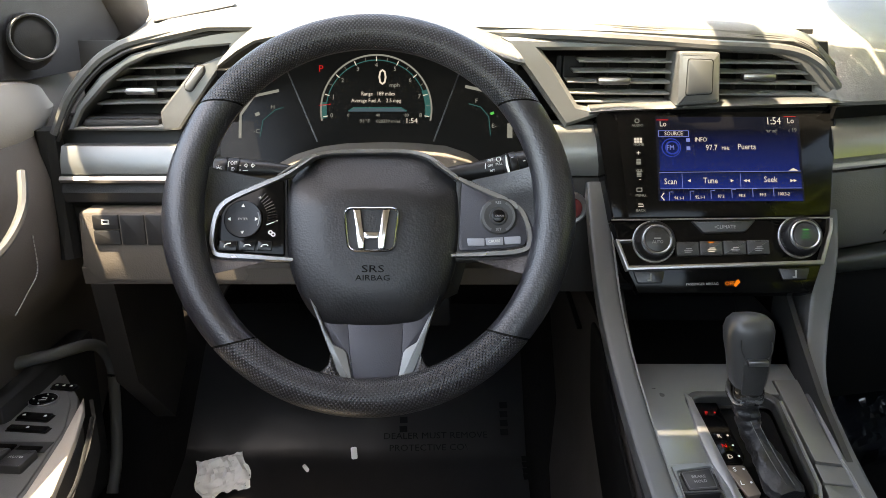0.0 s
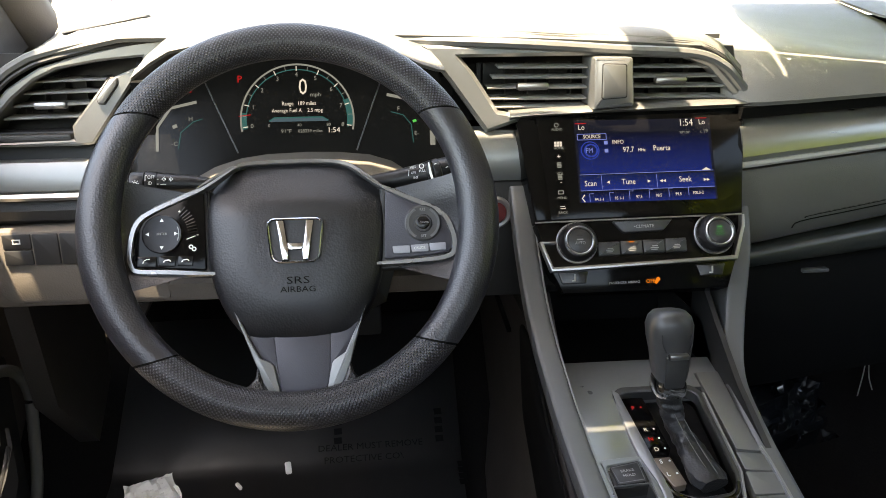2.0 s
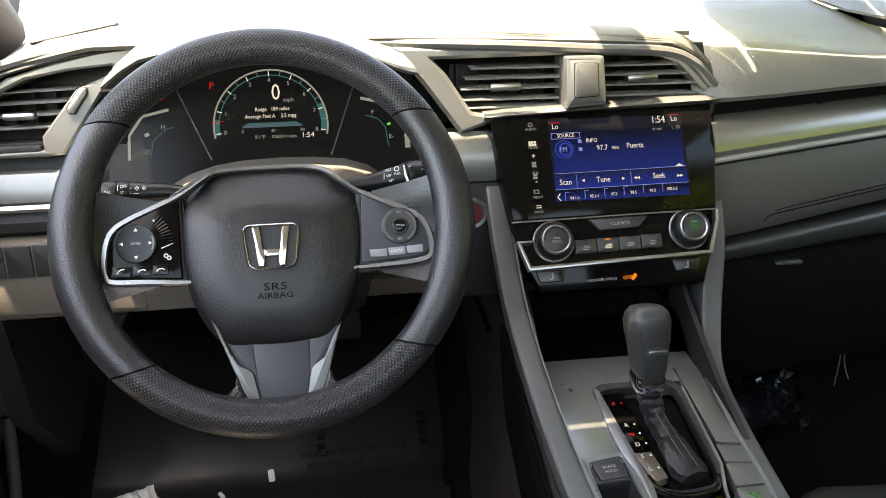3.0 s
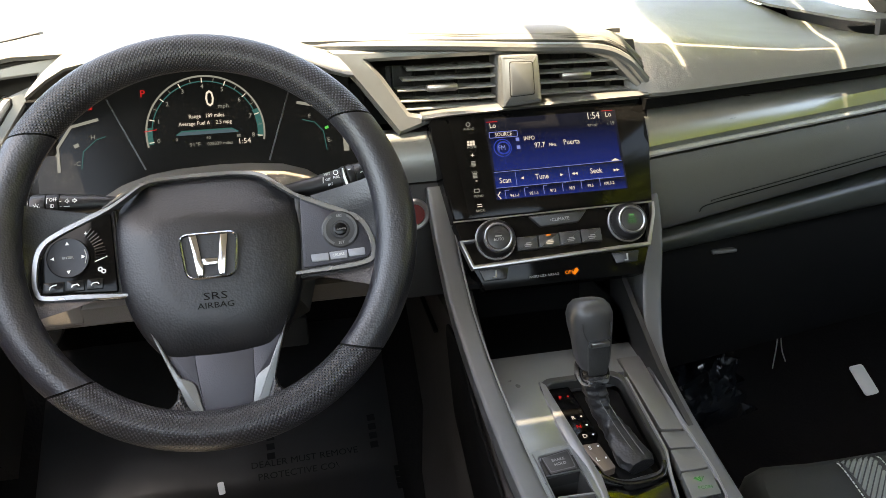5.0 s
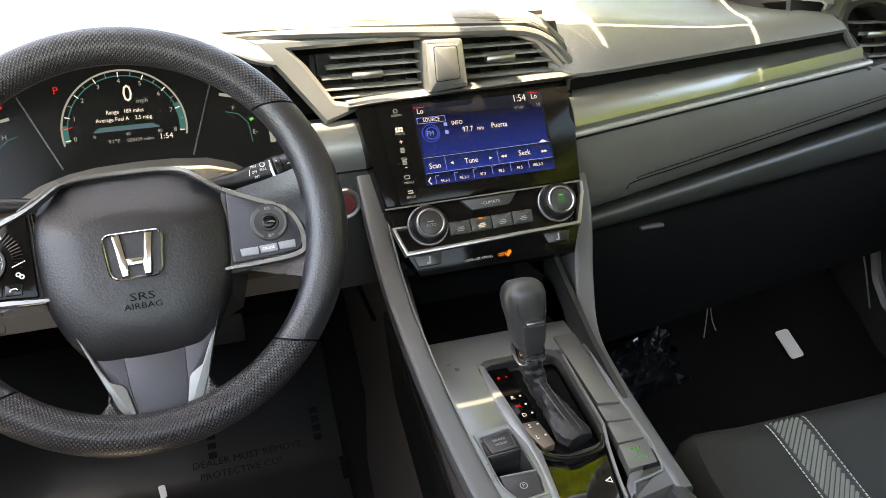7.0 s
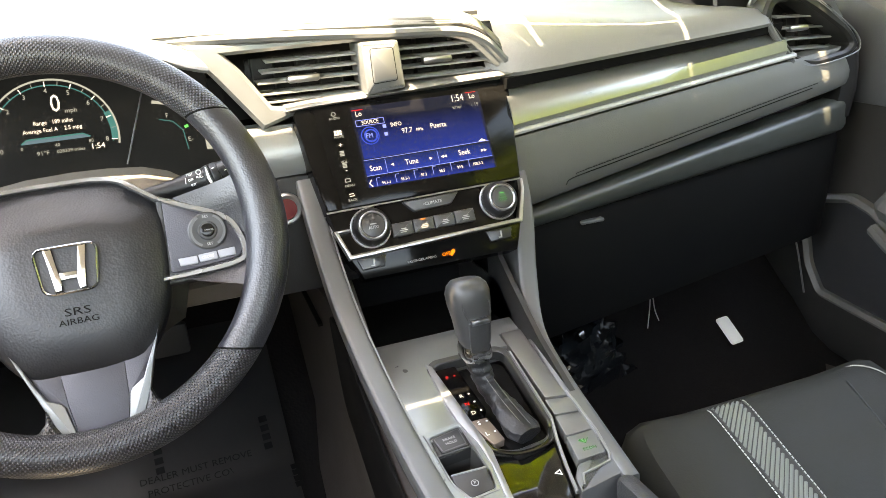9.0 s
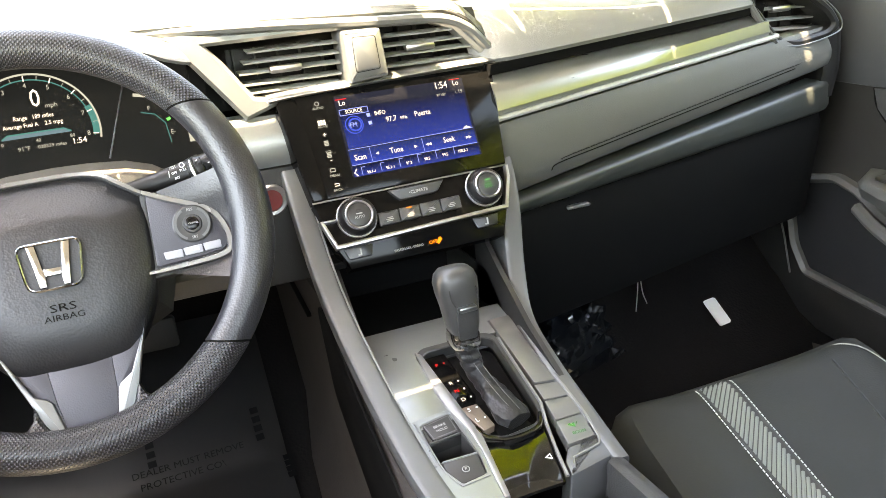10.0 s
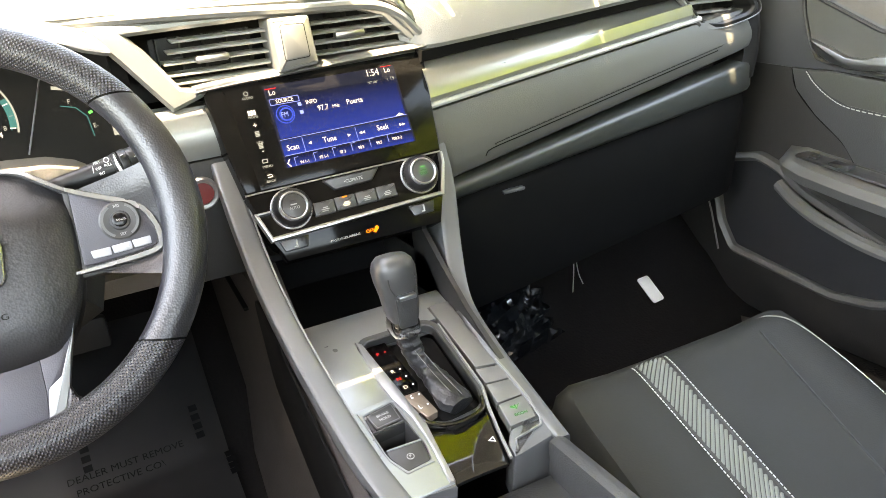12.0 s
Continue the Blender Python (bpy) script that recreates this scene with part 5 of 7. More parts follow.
part("icon", hollow(circle(0.0105, 24, -0.0615, 0.0215), circle(0.0094, 24, -0.0615, 0.0215), 0.0046, 0.0049, 0.0001), SCRM, radio)
part("icon", hollow(circle(0.0078, 24, -0.0605, 0.0215), circle(0.0060, 24, -0.0605, 0.0215), 0.0046, 0.0049, 0.0001), SCRM, radio)
lettering("FM", 0.0082, at(-0.0625, 0.0212, 0.005), SCRL, radio, "readout", width=0.84)
part("icon", plate(rect(0.0018, 0.012, -0.0605, 0.0085), 0.0046, 0.0049, 0), SCRBLUE, radio)
part("icon", plate([(0.0625, -0.0040), (0.0725, -0.0040), (0.0675, -0.0010)], 0.0046, 0.0050, 0), LITW, radio)
for s, x, y in (("Scan", -0.064, -0.0162), ("Tune", -0.0215, -0.0152), ("Seek", 0.0425, -0.0140)):
    lettering(s, 0.0090, at(x, y, 0.005), LITW, radio, "readout", width=0.84)
for x in (-0.0515, 0.0105):
    ribbon([(x, -0.0225, 0.005), (x, -0.0072, 0.005)], 0.0005, SCRL, radio, "rule")
for x, sgn, dbl in ((-0.0435, -1, 0), (0.001, 1, 0), (0.0195, -1, 1), (0.0645, 1, 1)):
    for k in range(dbl + 1):
        part("arrow", plate([(x + sgn * (0.0025 + 0.0035 * k), -0.0150), (x + sgn * (-0.001 + 0.0035 * k), -0.0133), (x + sgn * (-0.001 + 0.0035 * k), -0.0167)], 0.0047, 0.0050, 0), LITW, radio)
for i, s in enumerate(("94.1-1", "95.1-1", "97.3", "98.5", "99.5", "100.3-2")):
    x = -0.0555 + i * 0.0222
    y = -0.0342 + 0.0009 * i
    lettering(s, 0.0050, at(x, y, 0.005), LITW, radio, "readout", width=0.84)
    ribbon([(x - 0.0105, y - 0.0025, 0.0049), (x - 0.0105, y + 0.0068, 0.0049), (x - 0.006, y + 0.0068, 0.0049)], 0.0006, SCRL, radio, "rule")
ribbon([(-0.0715, -0.0285, 0.005), (-0.0745, -0.0325, 0.005), (-0.0715, -0.0365, 0.005)], 0.0012, LITW, radio, "rule")
for x, y, s in ((-0.097, 0.0462, "AUDIO"), (-0.0965, 0.0248, "HOME"), (-0.0970, -0.0038, "VOL"), (-0.0965, -0.0312, "MENU"), (-0.0968, -0.0475, "BACK")):
    lettering(s, 0.0040, at(x, y, 0.005), LITG, radio, "print")
part("icon", hollow(circle(0.0026, 14, -0.0972, 0.0515), circle(0.0019, 14, -0.0972, 0.0515), 0.0042, 0.0050, 0.0001), LITG, radio)
for i in range(3):
    for j in range(2):
        part("icon", plate(rect(0.0024, 0.0024, -0.0998 + 0.003 * i, 0.0312 - 0.003 * j), 0.0042, 0.005, 0), LITW, radio)
lettering("+", 0.0085, at(-0.097, 0.0152, 0.005), LITW, radio, "print")
lettering("-", 0.0085, at(-0.0965, -0.0132, 0.005), LITW, radio, "print")
for i in range(4):
    for y0 in (0.0035, -0.0100):
        part("icon", plate(rect(0.0048, 0.0010, -0.0972, y0 + 0.0016 * i), 0.0042, 0.005, 0), LITG, radio)
part("icon", hollow(rect(0.006, 0.0042, -0.0975, -0.0248), rect(0.0046, 0.0028, -0.0975, -0.0248), 0.0042, 0.005, 0.0001), LITG, radio)
ribbon([(-0.0995, -0.0405, 0.005), (-0.0945, -0.0405, 0.005), (-0.0940, -0.0430, 0.005), (-0.0995, -0.0430, 0.005)], 0.0008, LITW, radio, "icon")

CAPM = mat("knob_cap_plastic", (0.022, 0.022, 0.023), 0.4)
KNOBB = mat("knob_black", (0.010, 0.010, 0.011), 0.32)
climate = thing("climate_panel", "glossy black climate panel with two knobs and a silver rim", "climate control", SF)
part("fascia", plate([(-0.1265, -0.058), (0.1035, -0.0555), (0.092, -0.105), (0.080, -0.135), (-0.102, -0.135), (-0.113, -0.108)], -0.03, 0.0, 0.001), GLOSS, climate)
part("seam_line", tube([(-0.1275, -0.0570, 0.0015), (0.1035, -0.0545, 0.0015)], 0.0011, 6), BRIGHT, climate)
part("climate_key", plate(rounded([(-0.0435, -0.0585), (0.0245, -0.0570), (0.0125, -0.0705), (-0.0315, -0.0720)], 0.002), -0.001, 0.0055, 0.0015), BUTTON, climate, "grey climate key")
lettering("\u2022CLIMATE", 0.0052, at(-0.0090, -0.0655, 0.0057, 1), PRINT, climate, "print")
rimo = [(-0.1215, -0.0795), (-0.112, -0.1070), (0.087, -0.1010), (0.0990, -0.0685), (0.1005, -0.056), (0.1040, -0.056), (0.1030, -0.0690), (0.0910, -0.1055), (-0.1145, -0.1120), (-0.1255, -0.0795)]
part("silver_rim", plate(rimo, -0.002, 0.0085, 0.0012), BRIGHT, climate, "satin silver rim under the knobs")
part("rim_end", plate([(-0.1250, -0.0790), (-0.1080, -0.0790), (-0.1080, -0.0815), (-0.1230, -0.0815)], -0.002, 0.0085, 0.001), BRIGHT, climate)
for kx, ky, r, txt, lamp in ((-0.0835, -0.0805, 0.0208, "AUTO", None), (0.0705, -0.0755, 0.0208, "SYNC", GREEN)):
    kn = part("knob", turned([(0.0001, 0.0), (r, 0.0), (r, 0.006), (r * 0.96, 0.0115), (r * 0.82, 0.0155), (r * 0.66, 0.0165), (r * 0.62, 0.0155), (0.0001, 0.0155)], 40), KNOBB, climate, "round black knob with a bright ring", m=at(kx, ky))
    part("knob_ring", hollow(circle(r * 0.76, 36), circle(r * 0.64, 36), 0.0125, 0.0172, 0.0010), BRIGHT, kn, m=at(kx, ky))
    part("base_ring", hollow(circle(r * 1.10, 36), circle(r * 1.0, 36), -0.001, 0.0022, 0.0006), BRIGHT, kn, m=at(kx, ky))
    part("knob_cap", plate(circle(r * 0.62, 32), 0.014, 0.0162, 0.0006), CAPM, kn, m=at(kx, ky))
    lettering(txt, 0.0046, at(kx, ky - 0.0028, 0.0164), PRINT if lamp is None else GREEND, kn, "print", width=0.9)
    ribbon([(kx - 0.0035, ky + 0.0012, 0.0165), (kx + 0.0035, ky + 0.0012, 0.0165)], 0.0012, PRINT if lamp is None else GREEND, kn, "print")
    part("lamp", plate(rect(0.0060, 0.0013, kx, ky + 0.0052), 0.0160, 0.0165, 0), lamp or DARKP, kn)
    for i in range(36):
        a = math.tau * i / 36
        part("rib", box((kx + r * math.cos(a), ky + r * math.sin(a), 0.004), (0.0009, 0.0009, 0.007)), KNOBB, kn)
for i in range(4):
    x = -0.0490 + 0.0248 * i
    y = -0.0885 + 0.0006 * i
    k = part("key", plate(rounded(rect(0.0238, 0.0150, x, y), 0.0012), -0.001, 0.0042, 0.0012), BUTTON, climate)
    part("lamp", plate(rect(0.0060, 0.0014, x, y + 0.0062), 0.004, 0.0044, 0), AMBER if i == 1 else DARKP, k)
    for j in range(3):
        part("icon", plate(rect((0.007, 0.009, 0.006)[j], 0.0009, x + 0.0005 * j, y - 0.0036 + 0.0019 * j), 0.0040, 0.0045, 0), LITW if i == 1 else PRINT, k)
for x, y in ((-0.0905, -0.1185), (0.0615, -0.1150)):
    k = part("seat_heater_key", plate(rounded([(x - 0.016, y + 0.0062), (x + 0.017, y + 0.0068), (x + 0.013, y - 0.0062), (x - 0.012, y - 0.0065)], 0.0012), -0.001, 0.003, 0.001), KNOBB, climate)
    part("icon", plate([(x + 0.001, y + 0.004), (x + 0.0030, y + 0.004), (x + 0.0022, y - 0.004), (x - 0.002, y - 0.004), (x - 0.002, y - 0.0025), (x + 0.0006, y - 0.0025)], 0.0028, 0.0034, 0), PRINT, k)
lettering("PASSENGER AIRBAG", 0.0038, at(-0.0345, -0.1255, 0.0004, 1), PRINT, climate, "print")
lettering("OFF", 0.0058, at(-0.0055, -0.1250, 0.0004, 1), AMBER, climate, "lamp_letters")
part("lamp", plate([(0.0005, -0.1285), (0.0055, -0.1235), (0.0040, -0.1205), (0.0015, -0.1215), (-0.0015, -0.1265)], 0, 0.0005, 0), AMBER, climate)

# ---- middle console ----
DF = face_frame((0.37, -0.05, 0.388), 76)
cons = thing("center_console", "gunmetal middle console with a gear gate and side rails", "center console", DF)


def rail(spine, widths, name, label, left):
    rings = []
    pts = [Vector(p) for p in spline(spine, 6)]
    for i, p in enumerate(pts):
        d = (pts[min(i + 1, len(pts) - 1)] - pts[max(i - 1, 0)]).normalized()
        s = Vector((1, 0, 0))
        n = d.cross(s).normalized()
        w = lerp(*widths, i / (len(pts) - 1)) / 2
        prof = [(-w - 0.001, -0.014), (-w, -0.0034), (-w + 0.0006, -0.0014), (-w + 0.0022, -0.0003), (-w + 0.0050, 0.0), (w - 0.0055, 0.0), (w - 0.0024, -0.0004), (w - 0.0007, -0.0016), (w, -0.0038), (w + 0.0004, -0.009), (w + 0.001, -0.055), (w - 0.006, -0.055)]
        if not left:
            prof = [(-a, b) for a, b in reversed(prof)]
        rings.append([tuple(p + s * a + n * b) for a, b in prof])
    return part(name, loft(rings), CONS, cons, label, m=DF.inverted())


rail([(0.2365, 0.162, 0.612), (0.2390, 0.128, 0.552), (0.2440, 0.085, 0.490), (0.2500, 0.020, 0.442), (0.2565, -0.055, 0.404), (0.2625, -0.120, 0.380), (0.2700, -0.165, 0.364)], (0.0235, 0.024), "side_rail", "dark satin rail sweeping down from the stack", True)
rail([(0.4850, 0.160, 0.612), (0.4790, 0.120, 0.545), (0.4640, 0.085, 0.472), (0.4515, 0.045, 0.424), (0.4450, -0.02, 0.400), (0.4420, -0.09, 0.380), (0.4380, -0.165, 0.362)], (0.027, 0.015), "side_rail", "dark satin rail sweeping down from the stack", False)
# light grey for bright trim edges and for the painted rail highlight
EDGEM = mat("bright_edge_and_highlight", (0.20, 0.20, 0.20), 0.45, 0.3)
# thin bar painting the highlight along the left rail's inner edge
part("rail_highlight", tube(spline([(0.2478, 0.160, 0.612), (0.2503, 0.127, 0.5525), (0.2553, 0.084, 0.4905), (0.2613, 0.020, 0.4425), (0.2680, -0.055, 0.4045), (0.2742, -0.118, 0.3805)], 6), 0.0011, 6), EDGEM, cons, m=DF.inverted())
for x0, x1 in ((0.252, 0.2635), (0.440, 0.446)):
    part("rail_wall", loft([[(x, y, z) for x, z in ((x0, 0.36), (x0, za), (x1, za), (x1, 0.36))] for y, za in ((0.15, 0.52), (0.085, 0.470), (0.02, 0.425), (-0.055, 0.388), (-0.15, 0.358))]), DARKP, cons, m=DF.inverted())
# cubby and gate floor take near-black for the shade in their depth
part("cubby", hollow([(0.250, 0.39), (0.474, 0.39), (0.474, 0.512), (0.250, 0.512)], [(0.262, 0.4), (0.462, 0.4), (0.468, 0.504), (0.258, 0.504)], -0.30, -0.106, 0.002), VOID, cons, "open cubby under the climate panel, its depth shade painted black", m=DF.inverted() @ FACE)
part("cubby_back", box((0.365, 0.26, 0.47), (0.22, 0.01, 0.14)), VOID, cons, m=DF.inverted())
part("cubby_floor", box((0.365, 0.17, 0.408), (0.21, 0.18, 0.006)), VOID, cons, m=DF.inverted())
gate_o = rounded([(-0.056, 0.094), (-0.046, 0.103), (0.030, 0.103), (0.040, 0.092), (0.0335, -0.030), (0.0225, -0.052), (-0.020, -0.056), (-0.0375, -0.045), (-0.0500, -0.008)], 0.008)
gate_i = rounded([(-0.0505, 0.086), (-0.043, 0.094), (0.026, 0.094), (0.033, 0.086), (0.0275, -0.030), (0.0185, -0.0465), (-0.018, -0.051), (-0.034, -0.042), (-0.0455, -0.008)], 0.008)
part("deck", plate([(-0.112, -0.012), (-0.0530, -0.008), (-0.0545, 0.1005), (0.0440, 0.1005), (0.0440, 0.1225), (0.071, 0.1225), (0.085, 0.150), (-0.112, 0.150)], -0.02, -0.0008, 0.0003), DECKM, cons, "brushed gunmetal deck")
part("gate_frame", hollow(gate_o, gate_i, -0.01, 0.0022, 0.0012), DARKS, cons, "dark frame round the gear gate")
part("gate_rim", plate([(-0.0545, 0.0985), (-0.0490, 0.0915), (-0.0420, 0.0014), (-0.0385, -0.0447), (-0.0462, -0.118), (-0.0520, -0.118), (-0.0500, -0.090), (-0.0470, -0.060), (-0.0480, -0.030), (-0.0545, 0.0), (-0.0565, 0.03)], -0.008, 0.0034, 0.0014), BANDM, cons, "bright satin band along the gate")
part("gate_rim", tube([(x, y, 0.003) for x, y in ((0.0395, 0.085), (0.0335, -0.025), (0.0250, -0.052), (0.0170, -0.085), (0.0105, -0.118))], 0.0018, 6), EDGEM, cons)
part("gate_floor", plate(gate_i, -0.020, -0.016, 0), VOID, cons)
ind = part("gear_indicator", plate(rounded([(-0.0485, 0.084), (-0.026, 0.084), (-0.0215, 0.010), (-0.0265, 0.0005), (-0.0455, 0.0005)], 0.002), -0.006, 0.0025, 0.0006), GLOSS, cons, "glossy black gear indicator with lit letters")
# tan base paints the reflection in the lower end of the gloss indicator
part("low_range_plate", plate(rounded([(-0.0445, -0.0005), (-0.0255, -0.0005), (-0.0210, -0.0345), (-0.0340, -0.0375)], 0.002), -0.006, 0.0022, 0.0006), mat("tan_reflection_gloss", (0.19, 0.15, 0.12), 0.2, 0.3), cons, "gloss plate with the low gear letters, its tan reflection painted in")
for s, x, y, m_ in (("P", -0.0405, 0.0685, RED), ("R", -0.0375, 0.0365, LITW), ("N", -0.0365, 0.0235, RED), ("D", -0.0352, 0.0095, LITW), ("S", -0.0362, -0.0065, WHITE), ("L", -0.0345, -0.0225, WHITE)):
    lettering(s, 0.0070, at(x, y, 0.0028), m_, ind, "gear_letter")
    part("dot", plate(circle(0.0011, 8, x + 0.0085, y + 0.001), 0.0024, 0.0028, 0), m_ if s in "PR" else WHITE, ind)
GL = ((0.0, -0.0022), (0.10, -0.0010), (0.20, -0.0002), (0.32, 0.0002), (0.50, 0.0002), (0.72, -0.0004), (1.0, -0.0020))
part("rear_gloss_panel", sheet([[(lerp(a, b, k / 8), lerp(-0.0455 - 0.0105 * (1 - (2 * k / 8 - 1) ** 2), -0.1190, f), zz + 0.0008 - 0.0012 * (2 * k / 8 - 1) ** 2) for k in range(9)] for f, zz in GL for a, b in [(lerp(-0.0395, -0.0465, f), lerp(0.0235, 0.0085, f))]], 0.004), MIRB, cons, "glossy black panel behind the gate")
part("gate_heel", tube(spline([(-0.0400, -0.0300, 0.0015), (-0.0360, -0.0440, 0.0015), (-0.0200, -0.0545, 0.0015), (0.0, -0.0560, 0.0015), (0.0180, -0.0510, 0.0015), (0.0270, -0.0360, 0.0015)], 6), 0.0026, 10, flat=0.7), MIRB, cons, "glossy black rim behind the gear gate")
part("icon", hollow([(0.0030, -0.0895), (0.0100, -0.0862), (0.0092, -0.0935)], [(0.0048, -0.0897), (0.0092, -0.0877), (0.0086, -0.0920)], 0.0010, 0.0014, 0.0001), WHITE, cons)
# left group: hold key, tray, parking brake key
part("key_frame", hollow(rounded([(-0.1080, 0.0), (-0.0500, 0.0045), (-0.0450, -0.060), (-0.0465, -0.119), (-0.0975, -0.120), (-0.1045, -0.06)], 0.002), rounded([(-0.0885, -0.007), (-0.0545, -0.001), (-0.0510, -0.070), (-0.054, -0.0855), (-0.0785, -0.0885), (-0.0895, -0.061)], 0.003), -0.02, 0.0016, 0.0010), DECKM, cons, "satin panel round the brake keys")
part("key_bed", plate([(-0.0900, -0.0060), (-0.0530, -0.0005), (-0.0530, -0.0300), (-0.0870, -0.0330)], -0.014, -0.0012, 0.0003), DARKP, cons)
hk = part("hold_key", plate(rounded([(-0.0862, -0.0078), (-0.0570, -0.0022), (-0.0565, -0.0275), (-0.0835, -0.0302)], 0.002), -0.008, 0.0016, 0.0006), BUTTON, cons, "brake hold key")
hold_o = rounded([(-0.0855, -0.0095), (-0.0580, -0.0040), (-0.0575, -0.0258), (-0.0825, -0.0285)], 0.0015)
part("outline", hollow(hold_o, inset(hold_o, 0.0006) if area2(hold_o) > 0 else inset(hold_o, -0.0006), 0.0014, 0.0019, 0.0001), GREYBTN, hk)
lettering("BRAKE", 0.0044, at(-0.0710, -0.0140, 0.0018, 5), PRINT, hk, "print")
lettering("HOLD", 0.0044, at(-0.0705, -0.0195, 0.0018, 5), PRINT, hk, "print")
part("tray", plate([(-0.0895, -0.031), (-0.0545, -0.029), (-0.0515, -0.060), (-0.0885, -0.058)], -0.06, -0.035, 0), VOID, cons)
part("tray_wall", hollow([(-0.0905, -0.0300), (-0.0530, -0.0280), (-0.0500, -0.0610), (-0.0895, -0.0590)], [(-0.0885, -0.0320), (-0.0550, -0.0300), (-0.0522, -0.0595), (-0.0875, -0.0575)], -0.04, 0.0006, 0.0005), DARKS, cons)
bm = plate(rounded([(-0.0872, -0.0600), (-0.0525, -0.0610), (-0.0540, -0.0855), (-0.0790, -0.0880), (-0.0868, -0.0700)], 0.002), -0.020, 0.0022, 0.0012)
for v in bm.verts:
    if v.co.z > -0.01:
        v.co.z += 0.12 * (v.co.y + 0.0740)
pk = part("parking_brake_key", bm, BUTTON, cons, "parking brake switch")
part("key_lip", tube([(-0.0868, -0.0606, 0.0036), (-0.0530, -0.0616, 0.0036)], 0.0010, 6), EDGEM, pk, "bright upper lip")
for side in (((-0.0925, -0.0030, 0.0020), (-0.0905, -0.0300, 0.0020), (-0.0895, -0.0600, 0.0020), (-0.0880, -0.0720, 0.0020), (-0.0800, -0.0915, 0.0020)), ((-0.0800, -0.0915, 0.0020), (-0.0520, -0.0890, 0.0020))):
    part("edge_line", tube(side, 0.0010, 6), EDGEM, cons)
part("icon", hollow(circle(0.0036, 18, -0.0695, -0.0745), circle(0.0030, 18, -0.0695, -0.0745), 0.0020, 0.0026, 0.0001), PRINT, pk)
lettering("P", 0.0046, at(-0.0695, -0.0745, 0.0026), PRINT, pk, "print")
part("console_end", plate([(-0.100, -0.108), (-0.0465, -0.118), (-0.0465, -0.122), (-0.100, -0.118)], -0.06, 0.0, 0.002), CONS, cons)
# right group: three blank panels and the eco key
part("side_panel", plate(rounded([(0.0425, 0.006), (0.0660, 0.0015), (0.0670, 0.060), (0.0710, 0.122), (0.0455, 0.122)], 0.002), -0.01, 0.0012, 0.0008), KEYM, cons, "plain gunmetal side panel")
part("blank_key", plate(rounded([(0.0405, 0.0025), (0.0660, -0.0020), (0.0655, -0.0238), (0.0395, -0.0205)], 0.002), -0.01, 0.0014, 0.0009), KEYM, cons)
part("blank_key", plate(rounded([(0.0390, -0.0225), (0.0655, -0.0258), (0.0645, -0.0505), (0.0360, -0.0505)], 0.002), -0.01, 0.0014, 0.0009), KEYM, cons)
ek = part("eco_key", plate(rounded([(0.0355, -0.0525), (0.0645, -0.0525), (0.0605, -0.0825), (0.0310, -0.0835)], 0.002), -0.01, 0.0016, 0.001), KEYM, cons, "eco mode key with a green lit leaf")
lettering("ECON", 0.0050, at(0.0490, -0.0735, 0.0018, -3), GREEND, ek, "print")
for sx in (-1, 0, 1):
    part("leaf", plate([(0.0490, -0.0665), (0.0490 + 0.0045 * sx - 0.0012, -0.0615), (0.0490 + 0.0045 * sx + 0.0012, -0.0600)], 0.0014, 0.0019, 0), GREEND, ek)
part("edge_line", tube([(x, y, 0.002) for x, y in ((0.0670, 0.0065), (0.0680, -0.01), (0.0670, -0.055), (0.0625, -0.086), (0.0580, -0.0945), (0.0270, -0.1000), (0.0210, -0.1120))], 0.0014, 6), EDGEM, cons, "bright line round the right panels")
part("end_block", plate(rounded([(0.0300, -0.085), (0.0640, -0.083), (0.0715, -0.055), (0.0790, -0.05), (0.0760, -0.108), (0.0150, -0.118), (0.0180, -0.1)], 0.003), -0.055, 0.0008, 0.004), CONS, cons)
# cup tray behind and the tunnel below
part("rear_tray", box((0.335, -0.26, 0.315), (0.19, 0.2, 0.02), 0.006), PLASTIC, cons, m=DF.inverted())
part("rear_wall", box((0.43, -0.26, 0.335), (0.02, 0.2, 0.06), 0.008), PLASTIC, cons, m=DF.inverted())
part("rear_wall", box((0.265, -0.26, 0.335), (0.02, 0.2, 0.06), 0.008), PLASTIC, cons, m=DF.inverted())
part("tunnel_side", loft([[(x, y, z) for x, z in ((0.262, ztop), (0.246, ztop - 0.02), (0.244, 0.20), (0.215, 0.09), (0.262, 0.09))] for y, ztop in ((-0.30, 0.33), (-0.165, 0.345), (-0.06, 0.37), (0.05, 0.40), (0.12, 0.46), (0.2, 0.47), (0.5, 0.47), (0.7, 0.47))]), TUNNEL, cons, m=DF.inverted())
# flat black plate painting the shade of the recess under the rail
part("recess_shade_plate", plate(rounded([(-0.125, 0.335), (0.04, 0.39), (0.115, 0.44), (0.19, 0.44), (0.16, 0.33), (0.02, 0.25), (-0.11, 0.27)], 0.02), 0.0, 0.003, 0.001), VOID, cons, m=DF.inverted() @ Matrix(((0, 0, -1, 0.2455), (1, 0, 0, 0), (0, 1, 0, 0), (0, 0, 0, 1))))
part("tunnel_side", loft([[(x, y, z) for x, z in ((0.44, ztop), (0.462, ztop - 0.02), (0.470, 0.20), (0.49, 0.09), (0.44, 0.09))] for y, ztop in ((-0.30, 0.33), (-0.165, 0.34), (0.05, 0.39), (0.12, 0.46), (0.5, 0.47), (0.7, 0.47))]), DARKP, cons, m=DF.inverted())

# ---- shift lever ----
lever = thing("shift_lever", "black leather shift lever with a chrome collar", "shift lever")


